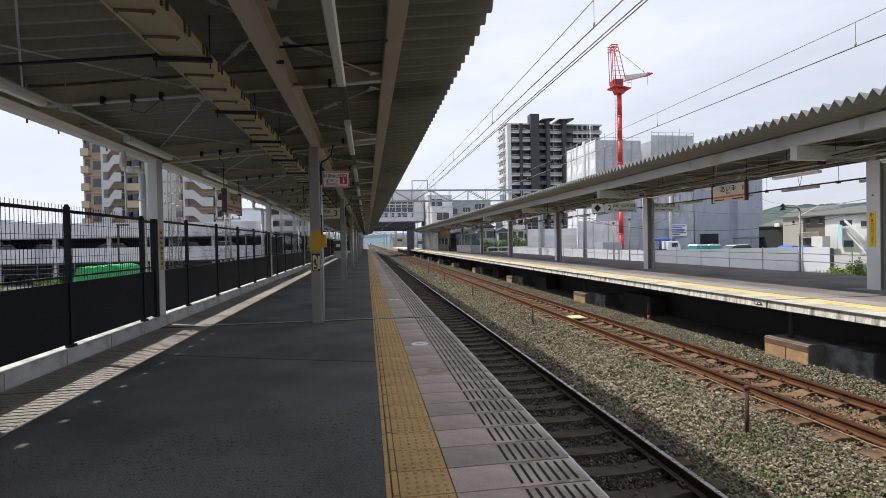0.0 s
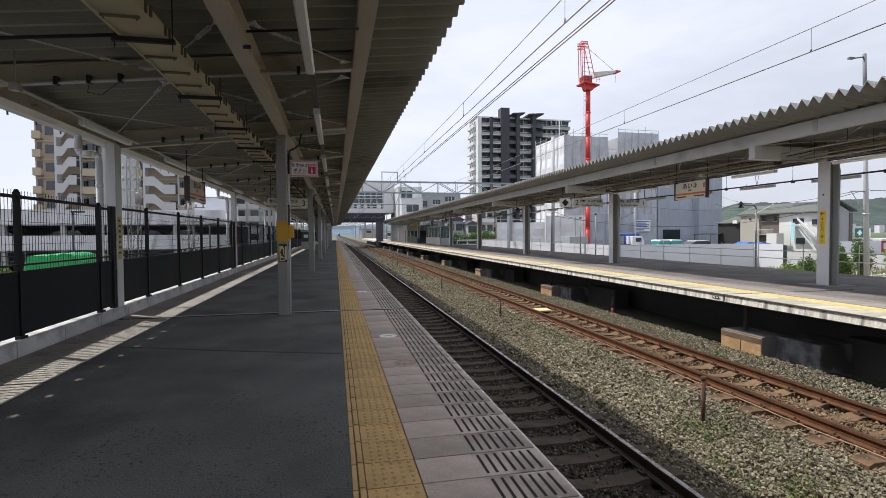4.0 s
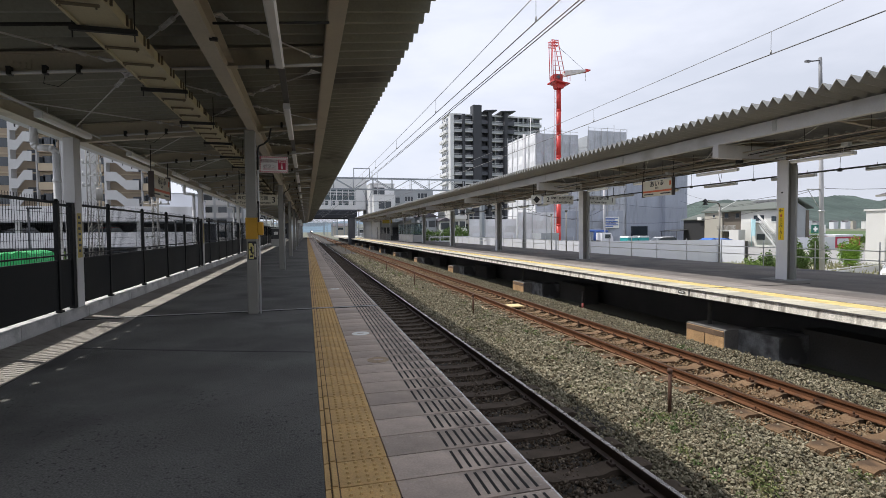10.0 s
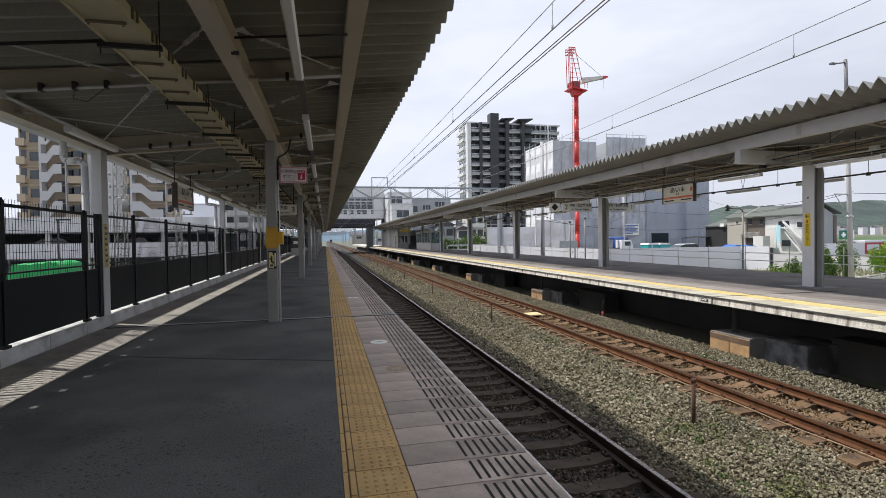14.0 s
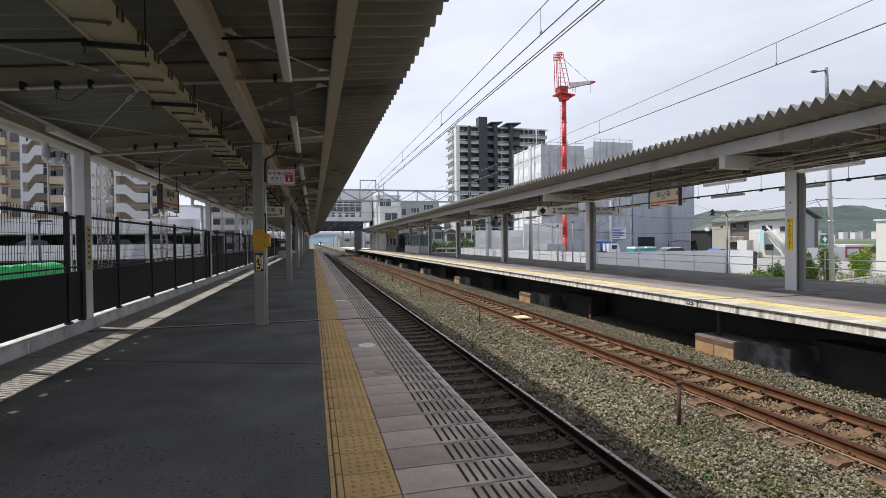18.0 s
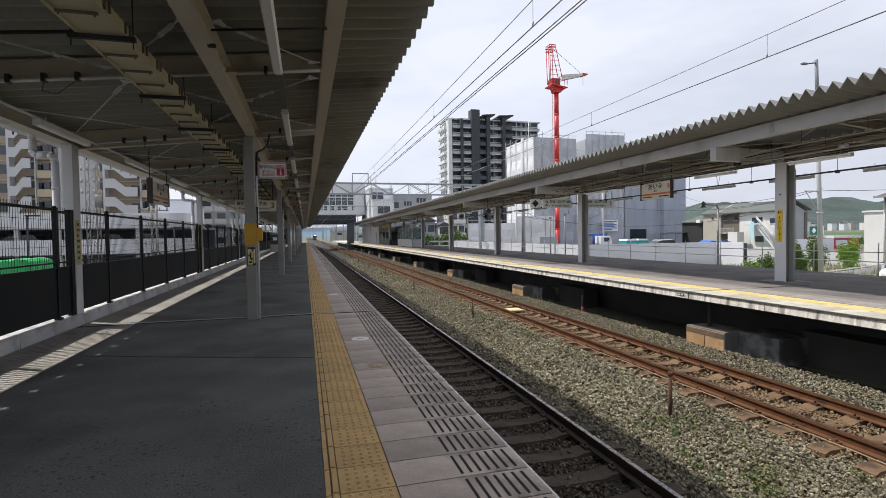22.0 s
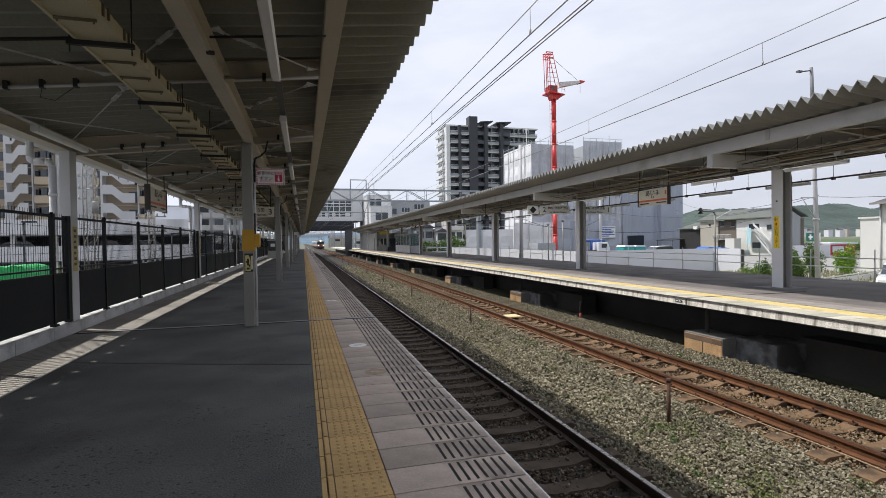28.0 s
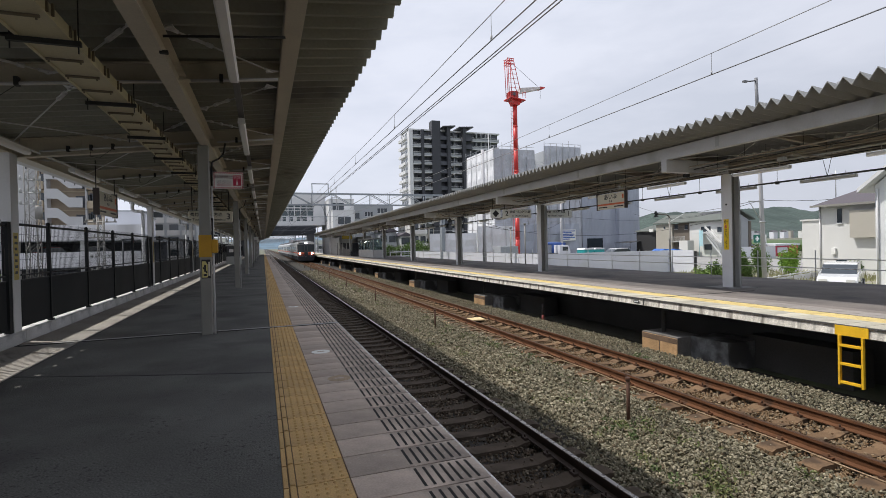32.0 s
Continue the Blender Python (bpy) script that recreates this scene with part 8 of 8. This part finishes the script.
for k in range(7):
    p, q = Vector((27.4 + k * 1.9, 21.0 + k * 0.65)), Vector((27.4 + (k + 1) * 1.9, 21.0 + (k + 1) * 0.65))
    d = (q - p).normalized()
    w = Vector((-d.y, d.x)) * 0.03
    for (name, z0, z1, t, m) in (("panel", GROUND_Z + 0.06, -1.02, 0.5, HW), ("rail", -0.95, -0.89, 1.0, WHITE_STEEL)):
        b = BM()
        prism(b, [tuple(p + d * 0.03 - w * t), tuple(q - d * 0.03 - w * t), tuple(q - d * 0.03 + w * t), tuple(p + d * 0.03 + w * t)], "z", z0, z1)
        part(name, b, m, wf)
    b = BM()
    rod(b, (p.x, p.y, GROUND_Z), (p.x, p.y, -0.84), 0.035, 8)
    part("post", b, WHITE_STEEL, wf)
b = BM()
box(b, 36.0, 64.6, 27.2, 61.5, GROUND_Z - 0.1, GROUND_Z + 0.035)
solid("side_street", b, mat("pale_street_asphalt", (0.27, 0.265, 0.255), 0.9, var=0.2, scale=0.4, fine=20, bump=0.2, stain=(0.21, 0.20, 0.185), stain_at=0.6), "pale grey worn asphalt street behind the site", "street", kind="structure")
# street side beyond the opposite platform's far half
for i, (x, y, r, h) in enumerate(((22.3, 89, 1.3, 1.7), (24.3, 87, 1.2, 1.5), (26.0, 90, 1.5, 1.9), (28.4, 91, 1.3, 2.0), (20.6, 93, 1.4, 1.6))):
    bush(x, y, GROUND_Z, r, r, h, LEAF_DARK, "dense dark green street shrub far along the line", 60 + i, 1500, 0.16)


def street_house(x0, x1, y0, y1, z1, wall, roof, floors, label):
    """Small town house seen from its street side: walls, pitched roof, a row of windows and a balcony on each floor."""
    t = thing("town_house", label, "house", (x0, y0, GROUND_Z), group="town houses along the line")
    b = BM()
    box(b, x0, x1, y0, y1, GROUND_Z, z1)
    part("wall", b, wall, t)
    b = BM()
    prism(b, [(x0 - 0.3, z1), (x1 + 0.3, z1), (x1 + 0.3, z1 + 0.15), ((x0 + x1) / 2, z1 + 0.2 + 0.28 * (x1 - x0)), (x0 - 0.3, z1 + 0.15)], "y", y0 - 0.4, y1 + 0.4)
    part("roof", b, roof, t)
    h = (z1 - GROUND_Z) / floors
    for f in range(floors):
        z = GROUND_Z + f * h
        n = max(int((x1 - x0) / 1.2), 1)
        for k in range(n):
            a, c = x0 + (x1 - x0) * k / n + 0.2, x0 + (x1 - x0) * (k + 1) / n - 0.2
            b = BM()
            box(b, a, c, y0 - 0.05, y0 - 0.01, z + 0.7, z + 2.1)
            part("window", b, GLASS, t)
        if f:
            b = BM()
            box(b, x0 + 0.1, x1 - 0.1, y0 - 0.9, y0 - 0.06, z - 0.06, z + 0.10)
            box(b, x0 + 0.1, x1 - 0.1, y0 - 0.96, y0 - 0.9, z - 0.06, z + 0.75)
            part("balcony", b, wall, t)
    return t


street_house(21.6, 25.0, 97, 106, 4.1, WALL_G, ROOF_P, 2, "grey two-storey town house with dark windows")
street_house(25.3, 27.4, 95, 104, 3.2, HOUSE_W, ROOF_P, 2, "small white town house with a pitched roof")
street_house(28.3, 31.3, 97, 108, 6.3, HOUSE_W, ROOF_G, 3, "white three-storey town house with balconies")
street_house(33.0, 38.0, 112, 122, 5.4, HOUSE_C, ROOF_G, 3, "beige three-storey town house with balconies")
fr = thing("roadside_railing", "pale roadside railing far along the line", "railing", (24, 80, GROUND_Z))
for z in (-0.4, 0.3):
    b = BM()
    box(b, 19.5, 34, 79.9, 80, z, z + 0.16)
    part("bar", b, HW, fr)
for k in range(9):
    b = BM()
    box(b, 19.5 + k * 1.8, 19.6 + k * 1.8, 79.9, 80, GROUND_Z, 0.46)
    part("post", b, HW, fr)

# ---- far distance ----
# Wooded green pulled towards blue to paint in distant haze.
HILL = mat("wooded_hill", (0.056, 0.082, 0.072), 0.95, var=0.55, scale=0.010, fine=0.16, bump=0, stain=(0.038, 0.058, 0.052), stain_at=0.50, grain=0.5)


# Aerial haze is mixed into this lighter blue base colour.
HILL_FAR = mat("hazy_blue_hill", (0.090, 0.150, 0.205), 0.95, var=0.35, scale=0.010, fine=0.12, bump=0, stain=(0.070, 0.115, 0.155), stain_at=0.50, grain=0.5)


def hill(name, xs, zs, y, rough, seed, label, m=HILL):
    rng = np.random.default_rng(seed)
    X = np.linspace(xs[0], xs[-1], 260)
    Z = np.interp(X, xs, zs)
    for s, a in ((0.01, 1.0), (0.027, 0.5), (0.07, 0.25)):
        Z = Z + rough * a * np.sin(X * s + rng.uniform(0, 6))
    rows = [np.stack([X, np.full_like(X, y - 500 * (1 - k)), GROUND_Z - 2 + (Z + 3) * k ** 1.4 + rng.normal(0, rough * 0.25, len(X)) * (k > 0)], 1) for k in (0, 0.35, 0.7, 0.9, 1.0)]
    rows.append(np.stack([X, np.full_like(X, y + 600), np.full_like(X, GROUND_Z - 2)], 1))
    v = np.concatenate(rows)
    n = len(X)
    i = np.arange(n - 1)
    f = np.concatenate([np.stack([i + r * n, i + 1 + r * n, i + 1 + (r + 1) * n, i + (r + 1) * n], 1) for r in range(5)])
    ob = raw(name, v, f, m, label, "hill")
    for p in ob.data.polygons:
        p.use_smooth = True
    ob["kind"] = "structure"
    return ob


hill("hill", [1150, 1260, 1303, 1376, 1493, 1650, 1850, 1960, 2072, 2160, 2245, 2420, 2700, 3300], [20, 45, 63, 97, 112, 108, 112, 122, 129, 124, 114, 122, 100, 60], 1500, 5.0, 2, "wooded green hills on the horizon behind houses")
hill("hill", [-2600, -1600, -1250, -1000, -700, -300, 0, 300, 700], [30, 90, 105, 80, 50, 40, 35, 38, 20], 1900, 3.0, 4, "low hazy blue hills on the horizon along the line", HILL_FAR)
rngh = random.Random(12)
for k in range(46):
    side = k % 3
    y = rngh.uniform(150, 420)
    x = rngh.uniform(14, 60) if side == 0 else (rngh.uniform(-60, -26) if side == 1 else rngh.uniform(90, 420))
    if side == 0 and 40 < x < 95 and y < 200:
        x += 60
    w, d, z = rngh.uniform(8, 15), rngh.uniform(7, 12), rngh.uniform(2.5, 6.0)
    if side == 2:
        y = rngh.uniform(100, 300)
    if side == 2 and 1.2 < x / y < 1.65:
        continue
    t = thing("distant_house", "small pale house in the distance", "house", (x, y, GROUND_Z), group="distant houses")
    b = BM()
    box(b, x, x + w, y, y + d, GROUND_Z, z)
    part("wall", b, rngh.choice((HOUSE_W, HOUSE_C, HW, WALL_G)), t)
    b = BM()
    prism(b, [(y - 0.5, z), (y + d + 0.5, z), (y + d / 2, z + 1.8)], "x", x - 0.5, x + w + 0.5)
    part("roof", b, rngh.choice((ROOF_G, ROOF_P)), t)
    for i in range(2):
        b = BM()
        box(b, x + w * (0.2 + 0.4 * i), x + w * (0.4 + 0.4 * i), y - 0.06, y - 0.01, z - 2.0, z - 0.8)
        part("window", b, GLASS, t)


# pale houses at the foot of the hills
for k in range(22):
    x, y = 880 + k * 13 + rngh.uniform(-6, 6), 700 + rngh.uniform(-40, 40)
    w, d, z = rngh.uniform(6, 12), rngh.uniform(6, 10), rngh.uniform(9, 16)
    t = thing("distant_house", "small pale house in the distance", "house", (x, y, GROUND_Z), group="distant houses")
    b = BM()
    box(b, x, x + w, y, y + d, GROUND_Z, z)
    part("wall", b, rngh.choice((HOUSE_W, HOUSE_C, HW, WALL_G)), t)
    b = BM()
    prism(b, [(y - 0.5, z), (y + d + 0.5, z), (y + d / 2, z + 2.6)], "x", x - 0.5, x + w + 0.5)
    part("roof", b, rngh.choice((ROOF_G, ROOF_P)), t)

# ---- train ----
CAR_S = mat("stainless_car_side", (0.55, 0.56, 0.57), 0.35, metal=0.6, var=0.08, scale=1, fine=30, bump=0.03)
CAR_O = mat("orange_band", (0.62, 0.10, 0.04), 0.4, var=0.05, bump=0)
CAR_R = mat("car_roof_grey", (0.16, 0.16, 0.165), 0.7, var=0.2)
FRONT = mat("front_white", (0.55, 0.54, 0.53), 0.4, var=0.05, bump=0)
HEADLAMP = mat("lit_headlamp", (1.0, 0.96, 0.88), 0.3, var=0.02, bump=0, glow=30.0)
train = thing("commuter_train", "stainless commuter train with an orange band and lit headlamps", "train", (TRACKS[1], 0, RAIL_Z))
TX = TRACKS[1]


def tb(name, x0, x1, y0, y1, z0, z1, m, parent=None, bevel=0.0, label=""):
    b = BM()
    box(b, TX + x0, TX + x1, y0, y1, RAIL_Z + z0, RAIL_Z + z1)
    return part(name, b, m, parent or train, label, bevel=bevel)


for c in range(6):
    y0, y1 = c * 20.2 + (0.5 if c == 0 else 0.0), c * 20.2 + 19.7
    b = BM()
    o = [(TX - 1.47, RAIL_Z + 1.05), (TX + 1.47, RAIL_Z + 1.05), (TX + 1.47, RAIL_Z + 3.2), (TX + 1.25, RAIL_Z + 3.52), (TX + 0.6, RAIL_Z + 3.66),
         (TX - 0.6, RAIL_Z + 3.66), (TX - 1.25, RAIL_Z + 3.52), (TX - 1.47, RAIL_Z + 3.2)]
    prism(b, o, "y", y0, y1)
    part("car_body", b, CAR_S, train)
    tb("underframe", -1.2, 1.2, y0 + 0.8, y1 - 0.6, 0.35, 1.05, UNDER)
    for s in (-1, 1):
        xs = (TX + s * 1.472, TX + s * 1.484)
        b = BM()
        box(b, min(xs), max(xs), y0 + 0.2, y1 - 0.2, RAIL_Z + 1.52, RAIL_Z + 1.74)
        part("band", b, CAR_O, train, "orange band")
        for k in range(3):
            yy = y0 + 3.2 + k * 6.3
            b = BM()
            box(b, min(xs), max(xs), yy, yy + 1.3, RAIL_Z + 1.1, RAIL_Z + 2.95)
            door = part("door", b, FRONT, train)
            b = BM()
            xd = sorted((TX + s * 1.484, TX + s * 1.490))
            box(b, xd[0], xd[1], yy + 0.12, yy + 1.18, RAIL_Z + 1.85, RAIL_Z + 2.75)
            part("door_window", b, GLASS, door)
            b = BM()
            box(b, min(xs), max(xs), yy + 1.75, yy + 5.5, RAIL_Z + 1.85, RAIL_Z + 2.75)
            part("window", b, GLASS, train)
    tb("air_conditioner", -0.9, 0.9, y0 + 5, y0 + 8.5, 3.66, 3.95, CAR_R, bevel=0.05)
    tb("air_conditioner", -0.9, 0.9, y0 + 12, y0 + 15.5, 3.66, 3.95, CAR_R, bevel=0.05)
    for yy in (y0 + 2.5, y0 + 4.6, y0 + 15, y0 + 17.1):
        b = BM()
        rod(b, (TX - 0.65, yy, RAIL_Z + 0.43), (TX + 0.65, yy, RAIL_Z + 0.43), 0.42, 14)
        part("wheelset", b, UNDER, train)
# cab front
b = BM()
o = [(TX - 1.47, RAIL_Z + 1.0), (TX + 1.47, RAIL_Z + 1.0), (TX + 1.45, RAIL_Z + 3.2), (TX + 1.2, RAIL_Z + 3.55), (TX - 1.2, RAIL_Z + 3.55), (TX - 1.45, RAIL_Z + 3.2)]
prism(b, o, "y", 0.0, 0.5)
part("cab_front", b, FRONT, train)
tb("windscreen", -1.42, -0.30, -0.03, 0.0, 1.80, 3.02, GLASS, bevel=0.0)
tb("windscreen", 0.30, 1.42, -0.03, 0.0, 1.80, 3.02, GLASS)
tb("front_mask", -1.45, 1.45, -0.024, 0.0, 1.76, 3.12, UNDER, label="black window surround")
tb("lower_front", -1.455, 1.455, -0.012, 0.0, 1.02, 1.46, UNDER, label="black lower front")
tb("centre_door", -0.29, 0.29, -0.035, 0.0, 1.1, 3.05, UNDER)
tb("door_window", -0.2, 0.2, -0.045, -0.035, 1.9, 2.9, GLASS)
tb("front_band", -1.46, 1.46, -0.02, 0.0, 1.45, 1.72, CAR_O, label="orange front band")
tb("destination_box", -1.2, -0.35, -0.02, 0.0, 3.16, 3.36, WALL_D)
tb("front_band", -1.46, 1.46, -0.018, 0.0, 1.18, 1.30, CAR_O, label="orange front band")
for x in (-1.05, 1.05):
    b = BM()
    rod(b, (TX + x, -0.06, RAIL_Z + 1.50), (TX + x, 0.0, RAIL_Z + 1.50), 0.14, 14)
    part("headlamp", b, HEADLAMP, train, "lit round headlamp")
b = BM()
rod(b, (TX, -0.05, RAIL_Z + 3.32), (TX, 0.0, RAIL_Z + 3.32), 0.16, 12)
part("roof_headlamp", b, HEADLAMP, train, "lit upper headlamp")
b = BM()
prism(b, [(TX - 1.3, RAIL_Z + 0.25), (TX + 1.3, RAIL_Z + 0.25), (TX + 1.45, RAIL_Z + 1.0), (TX - 1.45, RAIL_Z + 1.0)], "y", -0.1, 0.6)
part("skirt", b, UNDER, train)
b = BM()
box(b, TX - 0.18, TX + 0.18, -0.45, 0.0, RAIL_Z + 0.75, RAIL_Z + 1.0)
part("coupler", b, UNDER, train)
b = BM()
for s in (-1, 1):
    rod(b, (TX + s * 0.7, 9.0, RAIL_Z + 3.66), (TX + s * 0.5, 9.6, RAIL_Z + 4.4), 0.03, 5)
    rod(b, (TX + s * 0.5, 9.6, RAIL_Z + 4.4), (TX + s * 0.75, 9.0, RAIL_Z + 5.1), 0.03, 5)
rod(b, (TX - 0.8, 9.0, RAIL_Z + 5.12), (TX + 0.8, 9.0, RAIL_Z + 5.12), 0.03, 5)
part("pantograph", b, UNDER, train)


def motions():
    """The train runs in along the opposite platform's track at an even speed."""
    walk(train, [(t, pose(TRACKS[1], 91 + 31 * (32 - t), RAIL_Z)) for t in range(0, 33, 4)])


motions()
